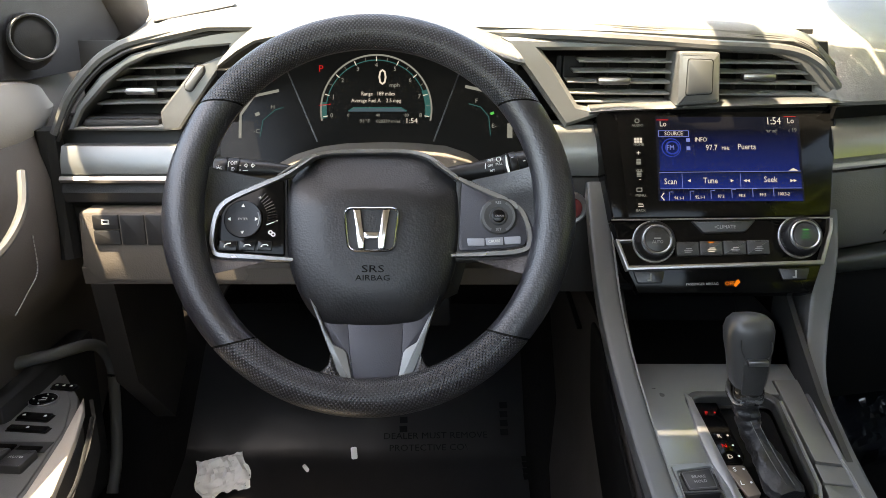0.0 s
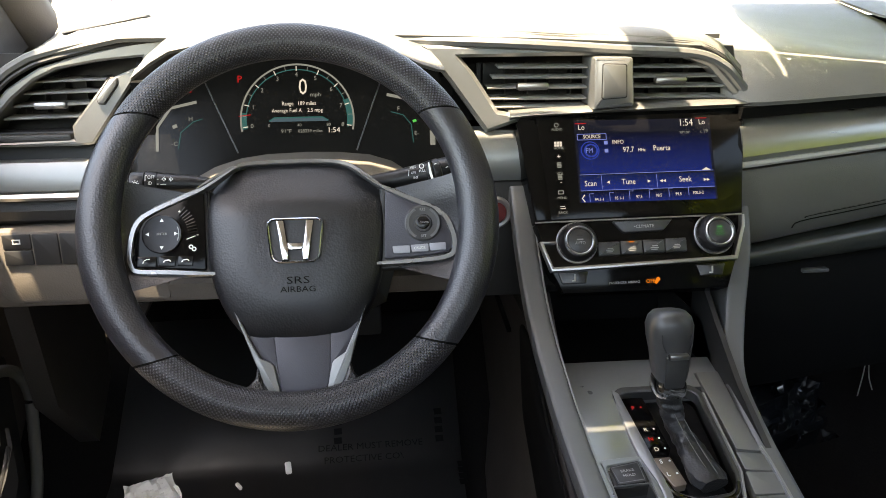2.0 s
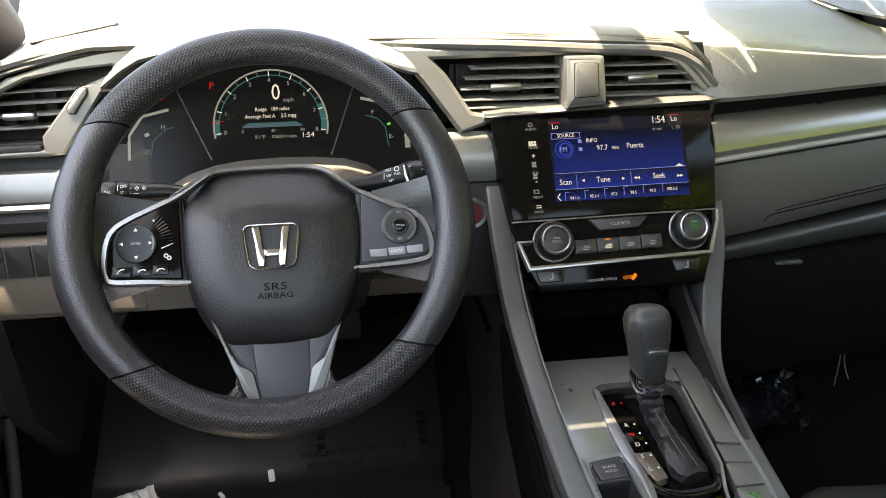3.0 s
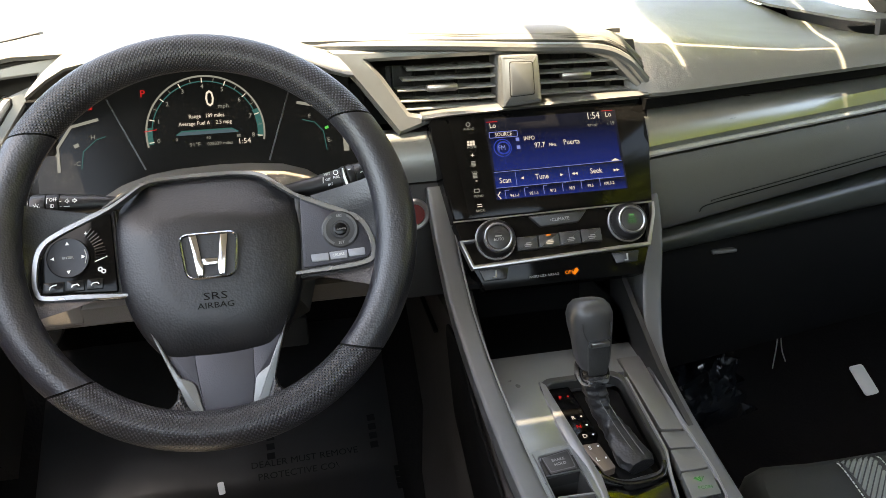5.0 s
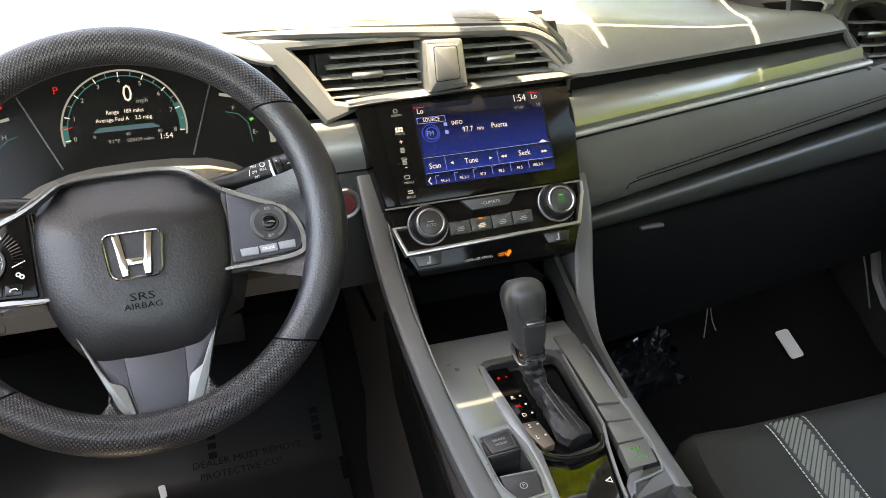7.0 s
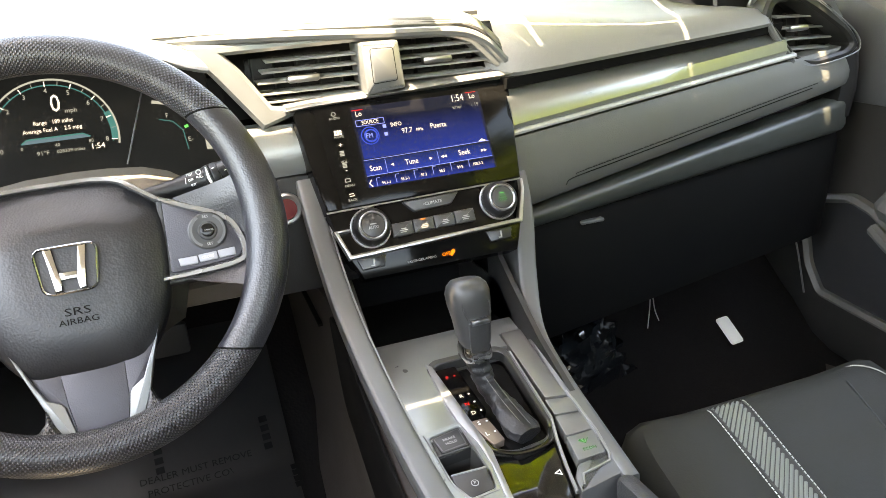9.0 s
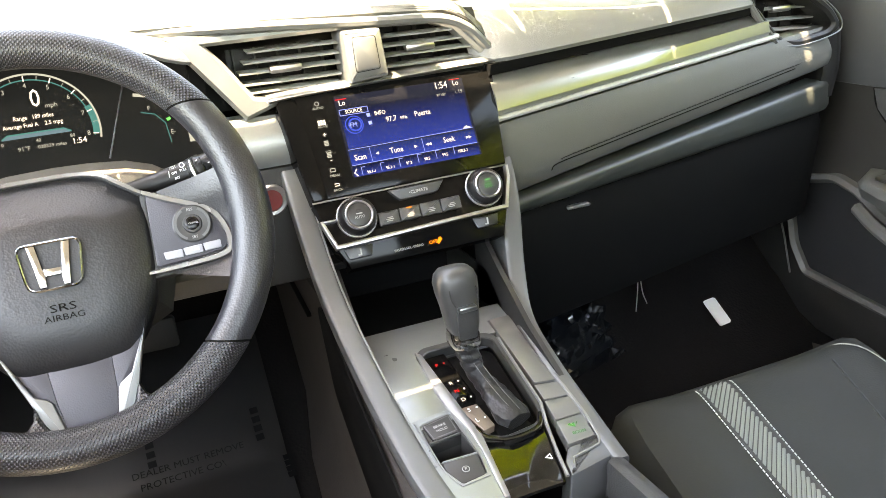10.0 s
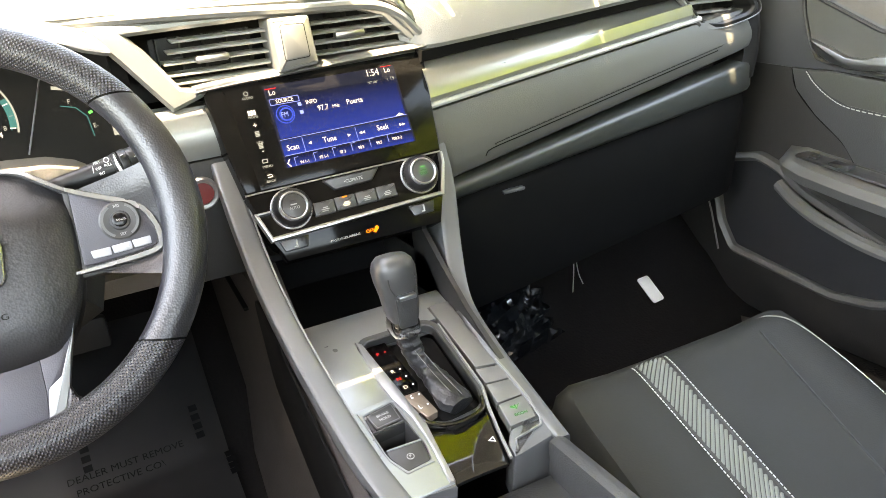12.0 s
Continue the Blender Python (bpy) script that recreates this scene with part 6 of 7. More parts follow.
def ring_at(cx, cy, z, w, d, r, tilt=0.0):
    return [(cx + x, cy + y + tilt * 0, z + tilt * y) for x, y in rounded(rect(w, d), r, 4)]


part("knob", loft([ring_at(0.3470, -0.028, 0.462, 0.027, 0.030, 0.009), ring_at(0.3465, -0.028, 0.470, 0.0315, 0.034, 0.012), ring_at(0.3460, -0.027, 0.488, 0.0350, 0.038, 0.014, -0.1),
                   ring_at(0.3450, -0.026, 0.503, 0.0390, 0.043, 0.016, -0.15), ring_at(0.3445, -0.025, 0.515, 0.0405, 0.044, 0.017, -0.2), ring_at(0.3445, -0.024, 0.523, 0.0365, 0.039, 0.016, -0.2),
                   ring_at(0.3445, -0.023, 0.5275, 0.028, 0.029, 0.012, -0.2), ring_at(0.3445, -0.023, 0.529, 0.016, 0.016, 0.007, -0.2)]), KNOBL, lever, "black leather shift knob")
part("release_button", box((0.3465, -0.0480, 0.4915), (0.0185, 0.008, 0.005), 0.0012), BRIGHT, lever, "satin release button")
part("knob_panel", plate(rounded([(-0.0095, -0.017), (0.0095, -0.017), (0.0110, 0.017), (-0.0110, 0.017)], 0.003), 0.0, 0.003, 0.001), PLASTIC, lever, m=face_frame((0.3465, -0.0435, 0.4745), -6))
for sx in (-1, 1):
    part("seam", tube(spline([(0.3445 + sx * 0.012, -0.040, 0.5200), (0.345 + sx * 0.0140, -0.0470, 0.505), (0.346 + sx * 0.0110, -0.0475, 0.495)]), 0.0006, 5), DARKP, lever)
part("collar", loft([ring_at(0.3465, -0.028, z, 0.030 * k, 0.032 * k, 0.010) for z, k in ((0.446, 0.92), (0.449, 1.0), (0.457, 1.0), (0.462, 0.94))]), CHROME, lever, "chrome collar")
bp = spline([(0.3465, -0.027, 0.4525), (0.3485, -0.029, 0.438), (0.3520, -0.036, 0.420), (0.3575, -0.053, 0.4065), (0.3625, -0.073, 0.3965), (0.3685, -0.097, 0.3870)], 12)
rings = []
for i, p in enumerate(bp):
    k = i / (len(bp) - 1)
    d = (Vector(bp[min(i + 1, len(bp) - 1)]) - Vector(bp[max(i - 1, 0)])).normalized()
    sd = d.cross(Vector((0, 0, 1))).normalized() if abs(d.z) < 0.98 else Vector((1, 0, 0))
    sd = Vector((1, 0.12, 0)).normalized() if k < 0.3 else sd if sd.x > 0 else -sd
    un = sd.cross(d).normalized()
    w = lerp(0.0140, 0.0082, min(1, k * 2.2)) + 0.0115 * max(0, k - 0.5) / 0.5 - 0.006 * max(0, k - 0.93) / 0.07
    h = lerp(0.0140, 0.009, k)
    ring = []
    for q in range(28):
        a = math.tau * q / 28
        f = 1 + 0.05 * math.sin(3 * a + 14 * k) + 0.05 * math.sin(7 * a - 19 * k) + 0.05 * math.sin(58 * k + 2 * math.sin(a)) * (1 if k < 0.75 else 0)
        ring.append(tuple(Vector(p) + sd * w * f * math.cos(a) + un * h * f * math.sin(a)))
    rings.append(ring)
part("boot", loft(rings), BOOT, lever, "creased black leather boot")
part("boot_skirt", plate(rounded([(0.3475, -0.110), (0.384, -0.106), (0.386, -0.03), (0.372, 0.03), (0.345, 0.03), (0.349, -0.04)], 0.008), 0.368, 0.376, 0.003), VOID, lever)
for sx in (-0.0035, 0.0035):
    part("stitching", tube([(x + sx, y - 0.004 + 0.002 * k, z + 0.0135 - 0.004 * k) for k, (x, y, z) in [(i / 44, bp[16 + i]) for i in range(len(bp) - 18)]], 0.0004, 5), DTHREAD, lever)

# ---- passenger seat ----
RIBG = mat("grey_ribbed_cloth", (0.13, 0.14, 0.125), 0.7)
seat = thing("passenger_seat", "black leatherette passenger seat with a ribbed grey strip and pale stitching", "car seat")


def seat_z(x, y):
    """Top of the cushion: falls to the rear, rolls over at the front, raised bolsters."""
    z = 0.335 + 0.25 * (y + 0.05)
    f = max(0.0, (y + 0.09) / 0.07)
    z -= 0.016 * f * f
    u = (x - (0.678 + 0.12 * (y + 0.05))) / 0.185
    z += 0.008 * max(0.0, abs(u) - 0.5) / 0.5 - 0.030 * max(0.0, abs(u) - 0.80) ** 2 / 0.04
    return z


def seat_x(u, y):
    return 0.670 + 0.12 * (y + 0.05) + u * (0.198 - 0.035 * max(0, (y + 0.10) / 0.08) ** 2)


ys = [-0.022, -0.026, -0.034, -0.045, -0.06, -0.08, -0.105, -0.14, -0.18, -0.23, -0.3, -0.38, -0.46]
us = [-1.0, -0.97, -0.9, -0.8, -0.65, -0.5, -0.3, -0.1, 0.1, 0.3, 0.5, 0.65, 0.8, 0.9, 0.97, 1.0]
rows = [[(seat_x(u, -0.03), -0.022, 0.14) for u in us]]
for i, y in enumerate(ys):
    drop = (0.05, 0.03, 0.016, 0.006, 0, 0)[i] if i < 6 else 0
    rows.append([(seat_x(u, y), y, seat_z(seat_x(u, y), y) - drop - (0.05 if abs(u) == 1 else 0.018 if abs(u) == 0.97 else 0)) for u in us])
part("cushion", sheet(rows), SEATV, seat)
part("seat_base", box((0.67, -0.27, 0.19), (0.33, 0.42, 0.14), 0.02), SEATD, seat)


def on_seat(x, y, h=0.0008):
    d = max(0.0, 0.016 - 0.55 * (-0.034 - y)) if y > -0.063 else 0.0
    return (x, y, seat_z(x, y) - d + h)


e0 = lambda y: 0.607 + 0.12 * (y + 0.05)
e1 = lambda y: 0.649 + 0.15 * (y + 0.05)
yy = [-0.036 - 0.0075 * i for i in range(54)]
part("ribbed_strip", sheet([[on_seat(lerp(e0(y), e1(y), k / 4), y, 0.0012) for k in range(5)] for y in yy]), DARKP, seat, "grey ribbed strip")
for i in range(1, 53):
    y = yy[i]
    rib = [on_seat(lerp(e0(y), e1(y), k / 5), min(-0.036, y + 0.040 * (k / 5) - 0.012), 0.0016) for k in range(6)]
    part("rib", tube(rib, 0.0017, 4, flat=0.6), RIBG, seat)
for e, d in ((e0, -0.003), (e1, 0.003)):
    part("piping", tube([on_seat(e(y), y, 0.0015) for y in yy], 0.0016, 5), SEATD, seat)
    for i in range(0, 80):
        y = -0.034 - 0.005 * i
        part("stitch", tube([on_seat(e(y) + d, y, 0.0014), on_seat(e(y - 0.0032) + d, y - 0.0032, 0.0014)], 0.0008, 4), THREAD, seat)
part("crease", tube([on_seat(0.779 + 0.28 * (y + 0.086), y, 0.0002) for y in yy[6:]], 0.0016, 5), DARKP, seat)
bs = spline([(0.800, -0.056, 0), (0.822, -0.078, 0), (0.831, -0.115, 0), (0.829, -0.165, 0), (0.815, -0.225, 0), (0.785, -0.32, 0), (0.76, -0.4, 0)], 16)
for i in range(0, len(bs) - 1):
    a, b = Vector(bs[i]), Vector(bs[i + 1])
    q = a.lerp(b, 0.62)
    part("stitch", tube([on_seat(a.x, a.y, 0.0012), on_seat(q.x, q.y, 0.0012)], 0.0008, 4), THREAD, seat)
part("backrest", box((0.67, -0.62, 0.55), (0.38, 0.12, 0.62), 0.05), SEATD, seat)
part("side_cover", box((0.474, -0.27, 0.23), (0.03, 0.36, 0.10), 0.012), PLASTIC, seat)


# ---- doors ----
def door(name, sx, x, label):
    """sx: +1 for the passenger's side; x: the inner face."""
    d = thing(name, label, "car door", kind="structure")
    X = lambda o: x - sx * o
    # main panel with a hollowed lower pocket
    panel = []
    for y in (-0.9, -0.5, -0.2, 0.0, 0.12, 0.24, 0.34, 0.45):
        prof = ((-0.03, 0.12), (0.0, 0.16), (0.012, 0.24), (0.01, 0.42), (0.0, 0.50), (0.004, 0.57), (0.006, 0.62), (-0.012, 0.70), (-0.03, 0.745), (-0.06, 0.75))
        if sx < 0:
            prof = ((-0.06, 0.12), (-0.045, 0.18), (-0.048, 0.30), (-0.046, 0.42), (-0.03, 0.45), (0.0, 0.49), (0.004, 0.55), (0.004, 0.61), (-0.012, 0.68), (-0.04, 0.745))
        panel.append([(X(o - (0.02 if y > 0.3 else 0)), y, z) for o, z in prof])
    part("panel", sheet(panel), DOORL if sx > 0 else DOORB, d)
    part("outer_skin", box((x + sx * 0.14, 0.05, 0.28), (0.02, 2.1, 0.95)), VOID, d)
    part("window_sill", tube([(X(-0.05), -0.9, 0.742), (X(-0.05), 0.25, 0.735), (X(-0.05), 0.36, 0.74)], 0.016, 8), DOORV, d)
    return d, X


# doors scaled about the camera's position so that they fit its view
LEFT_VIEW_FIT = Matrix.Translation((-0.0037, 0.0342, -0.0393)) @ Matrix.Scale(1.05, 4)
RIGHT_VIEW_FIT = Matrix.Translation((-0.0075, 0.0518, -0.0588)) @ Matrix.Scale(1.075, 4)
dl, X = door("door_1", -1, -0.385, "black driver's door panel with an armrest and window switches")
part("sill_roll", loft([[(X(o), y, z) for o, z in ((-0.02, 0.62), (0.014, 0.655), (0.022, 0.690), (0.012, 0.722), (-0.02, 0.735))] for y in (-0.5, -0.1, 0.06)] + [[(X(o - k * 0.022), y, lerp(z, 0.694, k)) for o, z in ((-0.02, 0.62), (0.014, 0.655), (0.022, 0.690), (0.012, 0.722), (-0.02, 0.735))] for y, k in ((0.11, 0.01), (0.140, 0.05), (0.165, 0.13), (0.184, 0.25), (0.198, 0.42), (0.207, 0.62), (0.212, 0.82), (0.2135, 0.97))]), TAUPE, dl, "upper door roll, lightened for the sun on it", m=LEFT_VIEW_FIT)
arm_pts = [(-0.424, 0.205), (-0.405, 0.195), (-0.352, 0.122), (-0.326, 0.062), (-0.300, -0.06), (-0.285, -0.25), (-0.285, -0.6), (-0.44, -0.6), (-0.44, 0.15)]
DOORG = mat("grey_door_plastic", (0.1, 0.1, 0.097), 0.55, bump=0.3, grain=900)
arm = part("armrest", plate(rounded(arm_pts, 0.012), 0.325, 0.370, 0.006), DOORG, dl, "padded armrest with window switches")
inner = [(-0.342, 0.108), (-0.316, 0.055), (-0.292, -0.06), (-0.278, -0.25), (-0.278, -0.6)]
# pale tone paints the band of sun along the armrest's inner edge
part("arm_pad", plate([(-0.3420, 0.112), (-0.3285, 0.0839), (-0.3090, 0.020), (-0.2856, -0.0740), (-0.2780, -0.25), (-0.3080, -0.25), (-0.3113, -0.0741), (-0.3240, 0.020)], 0.366, 0.3740, 0.003), TAUPE, arm, "padded edge of the armrest, painted pale for the sun on it")
sw = part("switch_plate", plate(rounded([(-0.415, 0.185), (-0.400, 0.178), (-0.353, 0.105), (-0.332, 0.045), (-0.318, -0.06), (-0.312, -0.2), (-0.41, -0.2), (-0.425, 0.1)], 0.008), 0.368, 0.3725, 0.0015), DOORG, arm)
part("arm_side", tube(spline([(-0.3182, 0.0775, 0.366), (-0.2967, 0.0133, 0.366), (-0.2730, -0.0757, 0.366), (-0.262, -0.25, 0.366)], 5), 0.0022, 8), BRIGHT, arm)
part("arm_wall", sheet([[(x, y, z) for z in (0.366, 0.345, 0.325)] for x, y in ((-0.3400, 0.120), (-0.3182, 0.0775), (-0.2967, 0.0133), (-0.2730, -0.0757), (-0.262, -0.25))], 0.004), DARKP, arm)
dial = part("mirror_dial", turned([(0.0001, 0), (0.0150, 0), (0.0150, 0.0030), (0.0138, 0.0040), (0.0105, 0.0032), (0.0001, 0.0036)], 32), PADBLK, sw, "black mirror dial with a bright rim", m=at(-0.383, 0.103, 0.3725))
part("dial_rim", hollow(circle(0.0156, 32), circle(0.0147, 32), 0, 0.0034, 0.0003), BRIGHT, dial, m=at(-0.383, 0.103, 0.3725))
for a in (0, 90, 180, 270):
    part("print", plate(circle(0.0010, 8), 0.0036, 0.0042, 0), WHITE, dial, m=at(-0.383 + 0.0108 * math.cos(radians(a)), 0.103 + 0.0108 * math.sin(radians(a)), 0.3725))
ribbon([(-0.3865, 0.0995, 0.3766), (-0.3795, 0.1010, 0.3766), (-0.3800, 0.1055, 0.3766), (-0.3855, 0.1060, 0.3766)], 0.0010, WHITE, dial, "print")


def door_key(name, x, y, w, h, turn, marks, r=0.003):
    """A black key in a thin dark seam, with pale marks."""
    part("seam", plate(rounded(rect(w + 0.0024, h + 0.0024), r), 0, 0.0008, 0.0002), VOID, sw, m=at(x, y, 0.3722, turn))
    k = part(name, plate(rounded(rect(w, h), r), 0, 0.0032, 0.0012), PADBLK, sw, m=at(x, y, 0.3725, turn))
    for u in marks:
        part("print", plate([(u - 0.0016, -0.0012), (u + 0.0016, -0.0012), (u + 0.0008, 0.0016), (u - 0.0008, 0.0016)], 0.0032, 0.0036, 0), WHITE, k, m=at(x, y, 0.3725, turn))


door_key("lock_switch", -0.3755, 0.137, 0.030, 0.0115, -8, (-0.009, 0.0, 0.009), 0.0055)
door_key("window_switch", -0.3735, 0.066, 0.036, 0.0145, -6, (-0.012, 0.012))
door_key("window_switch", -0.3680, 0.041, 0.044, 0.0095, -6, (0.0,), 0.002)
for x, y in ((-0.372, -0.022), (-0.344, -0.026)):
    k = part("window_switch", plate(rounded(rect(0.0255, 0.030), 0.002), 0, 0.0085, 0.0020), BUTTON, sw, m=at(x, y, 0.3725, -4))
    part("key_front", plate(rect(0.0235, 0.012), 0.004, 0.0060, 0.0006), PADBLK, k, m=at(x + 0.001, y + 0.0195, 0.3725, -4))
    lettering("AUTO", 0.0052, at(x, y, 0.3815, -4), WHITE, k, "print")
part("switch_well", plate(rect(0.062, 0.02, -0.360, 0.006), 0.372, 0.3735, 0.0005), DARKP, sw)
part("pocket_rim", tube(spline([(-0.445, 0.140, 0.398), (-0.400, 0.1650, 0.402), (-0.386, 0.1900, 0.399), (-0.386, 0.2314, 0.386), (-0.386, 0.2596, 0.3690), (-0.386, 0.2793, 0.3406), (-0.386, 0.2819, 0.3056), (-0.386, 0.264, 0.2132), (-0.386, 0.235, 0.165)], 8), 0.0075, 16), DOORG, dl)
part("pocket", box((-0.412, 0.16, 0.28), (0.03, 0.22, 0.23), 0.01), DARKP, dl)
for i in range(26):
    p = Vector(spline([(X(0.0065), 0.1260, 0.560), (X(0.0065), 0.1240, 0.5206), (X(0.005), 0.1002, 0.5026), (X(0.004), 0.0732, 0.4872)], 26)[i * 3])
    q = Vector(spline([(X(0.0065), 0.1260, 0.560), (X(0.0065), 0.1240, 0.5206), (X(0.005), 0.1002, 0.5026), (X(0.004), 0.0732, 0.4872)], 26)[i * 3 + 2])
    part("stitch", tube([p, q], 0.0007, 4), THREAD, dl)
part("door_pull", tube(spline([(X(0.02), 0.10, 0.635), (X(0.03), 0.07, 0.60), (X(0.03), 0.02, 0.572), (X(0.02), -0.05, 0.56)], 5), 0.005, 8), CONS, dl)
# speaker pod in the mirror corner
CORNER = mat("dark_corner_trim", (0.011, 0.010, 0.0095), 0.65, bump=0.2, grain=900)
pod = thing("tweeter_pod", "small round speaker pod in the mirror corner", "speaker")
PF = Matrix.Translation((-0.399, 0.228, 0.765)) @ Matrix.Scale(1.12, 4) @ Vector((0.62, -0.74, 0.12)).to_track_quat("Z", "Y").to_matrix().to_4x4()
part("ring", hollow(circle(0.0236, 36), circle(0.0212, 36), -0.012, 0.004, 0.0010), CONS, pod, m=PF)
part("grille", turned([(0.0001, -0.006), (0.0213, -0.006), (0.0213, -0.003), (0.0150, 0.0000), (0.0001, 0.0010)], 32), DARKP, pod, m=PF)
part("base", loft([[(x * k, y * k, z) for x, y in circle(0.025, 24)] for z, k in ((-0.055, 0.9), (-0.04, 1.2), (-0.025, 1.12), (-0.012, 0.96))]), CORNER, pod, m=PF)
part("corner_cover", loft([[(x, y, z) for y, z in ((0.12, 0.722), (0.12, 0.80), (0.20, 0.822), (0.67, 0.855), (0.640, 0.815), (0.545, 0.764), (0.388, 0.719), (0.253, 0.716))] for x in (-0.46, -0.425)]), CORNER, pod, "dark trim of the mirror corner")

dl.matrix_basis = LEFT_VIEW_FIT
dr, X = door("door_2", 1, 1.095, "black passenger's door panel with a pocket, armrest and chrome handle")
prim = rounded([(0.300, 0.398), (0.272, 0.432), (0.2, 0.446), (0.155, 0.432), (0.11, 0.40), (-0.06, 0.34), (-0.12, 0.28), (-0.02, 0.245), (0.05, 0.236), (0.255, 0.262), (0.285, 0.31)], 0.012)
YZ = Matrix(((0, 0, -1, 1.086), (1, 0, 0, 0), (0, 1, 0, 0), (0, 0, 0, 1)))
part("pocket_rim", hollow(prim, inset(prim, 0.013) if area2(prim) > 0 else inset(prim, -0.013), -0.01, 0.018, 0.006), RIMV, dr, "raised rim of the door pocket", m=YZ)
part("pocket", plate(inset(prim, 0.0115) if area2(prim) > 0 else inset(prim, -0.009), -0.004, 0.004, 0.0), mat("pocket_liner", (0.013, 0.013, 0.015), 0.7), dr, "dark liner of the door pocket", m=YZ)
arm = part("armrest", loft([[(1.095, y + 0.01, z - 0.02), (1.03 - w, y, z - 0.022), (1.022 - w, y - 0.004, z - 0.006), (1.03 - w, y - 0.008, z + 0.004), (1.095, y, z + 0.012)] for y, z, w in ((0.15, 0.452, -0.04), (0.12, 0.453, -0.012), (0.08, 0.448, 0.0), (0.0, 0.440, 0.008), (-0.1, 0.430, 0.012), (-0.5, 0.42, 0.012))]), RIMV, dr, "padded armrest")
part("switch_plate", plate(rounded([(1.045, 0.105), (1.075, 0.105), (1.068, -0.2), (1.032, -0.2)], 0.004), 0.0, 0.003, 0.001), BRIGHT, arm, "satin switch plate", m=pose(0, 0, 0.4500, 0, 0, 0) @ Matrix(((1, 0, 0, 0), (0, 1, 0, 0), (0, 0.11, 1, 0), (0, 0, 0, 1))))
part("window_switch", box((1.052, 0.030, 0.4585), (0.016, 0.034, 0.007), 0.002), BUTTON, arm)
part("lock_switch", box((1.055, 0.078, 0.4625), (0.012, 0.012, 0.005), 0.0015), BUTTON, arm)
part("arm_lip", tube(spline([(1.04, 0.125, 0.415), (1.03, 0.08, 0.395), (1.022, 0.02, 0.378), (1.02, -0.08, 0.36), (1.02, -0.3, 0.35)], 5), 0.010, 8), RIMV, arm)
UPPERV = mat("smooth_upper_vinyl", (0.046, 0.047, 0.050), 0.5, bump=0.2, grain=1000)
INSERT = mat("door_insert_cloth", (0.040, 0.041, 0.042), 0.75, bump=0.35, grain=900)
PADDED = mat("door_pad_leatherette", (0.060, 0.062, 0.055), 0.5, bump=0.25, grain=900)
R = lambda pts: [((y - 0.0518) / 1.075, (z + 0.0588) / 1.075) for y, z in pts]  # height and depth along the car, before the door's view-fitted scaling
part("upper_panel", plate(R([(0.40, 0.579), (0.2984, 0.5742), (0.2098, 0.5692), (0.1388, 0.5693), (0.0506, 0.5615), (-0.15, 0.545), (-0.15, 0.585), (0.0567, 0.6380), (0.1650, 0.6850), (0.30, 0.742), (0.40, 0.765)]), -0.006, 0.008, 0.004), UPPERV, dr, "smooth upper door panel", m=YZ)
part("insert", plate(R([(0.2119, 0.5672), (0.2025, 0.5346), (0.1636, 0.4957), (0.1141, 0.4597), (0.0901, 0.4295), (0.0804, 0.4042), (-0.25, 0.38), (-0.25, 0.535), (0.0506, 0.5600), (0.1388, 0.5678)]), -0.008, 0.0020, 0.0015), INSERT, dr, "dark cloth insert", m=YZ)
part("padded_insert", plate(R([(0.1796, 0.5660), (0.1627, 0.5468), (0.136, 0.5288), (0.1056, 0.517), (0.046, 0.5108), (-0.25, 0.500), (-0.25, 0.533), (0.0506, 0.5590), (0.1388, 0.5668)]), -0.004, 0.0055, 0.0030), PADDED, dr, "stitched leatherette pad", m=YZ)
part("insert_seam", tube([(1.0855, p[0], p[1]) for p in spline([(*q, 0) for q in R([(0.2119, 0.5672), (0.2025, 0.5346), (0.1636, 0.4957), (0.1141, 0.4597), (0.0901, 0.4295), (0.0804, 0.4042)])], 6)], 0.0016, 6), VOID, dr)
part("upper_slope", sheet([[(1.086 - o, *q) for o, q in zip((0.0070, 0.002, -0.02, -0.06), ((a[0], a[1] - 0.002), (a[0], a[1] + 0.012), (a[0], a[1] + 0.028), (a[0], a[1] + 0.040)))] for a in R([(-0.30, 0.545), (-0.15, 0.585), (0.0567, 0.6380), (0.1650, 0.6850), (0.30, 0.742), (0.42, 0.775)])]), PILLAR, dr, "sloping shoulder of the door under the window")
ins = [(1.0812, p[0], p[1]) for p in spline([(*q, 0) for q in R([(0.1815, 0.5640), (0.1640, 0.5450), (0.1370, 0.5268), (0.1060, 0.5150), (0.046, 0.5085), (-0.05, 0.5040)])], 18)]
for i in range(0, len(ins) - 2, 3):
    part("stitch", tube([ins[i], ins[i + 2]], 0.0008, 4), THREAD, dr)
hb = rounded(R([(0.1900, 0.6900), (0.1880, 0.6721), (0.1855, 0.6503), (0.1745, 0.6114), (0.1600, 0.5840), (0.1227, 0.5745), (0.0512, 0.5660), (-0.12, 0.545), (-0.12, 0.590), (0.0567, 0.6330), (0.1600, 0.6780), (0.1780, 0.6930)]), 0.005)
hi = inset(hb, 0.0045 if area2(hb) > 0 else -0.0045)
part("handle_bowl", plate(hi, 0.0070, 0.0092, 0.0), mat("handle_recess_plastic", (0.055, 0.056, 0.053), 0.55, bump=0.15), dr, "dark recess of the door handle", m=YZ)
part("handle_rim", hollow(hb, hi, 0.004, 0.0145, 0.002), DARKP, dr, "black rim round the handle recess", m=YZ)
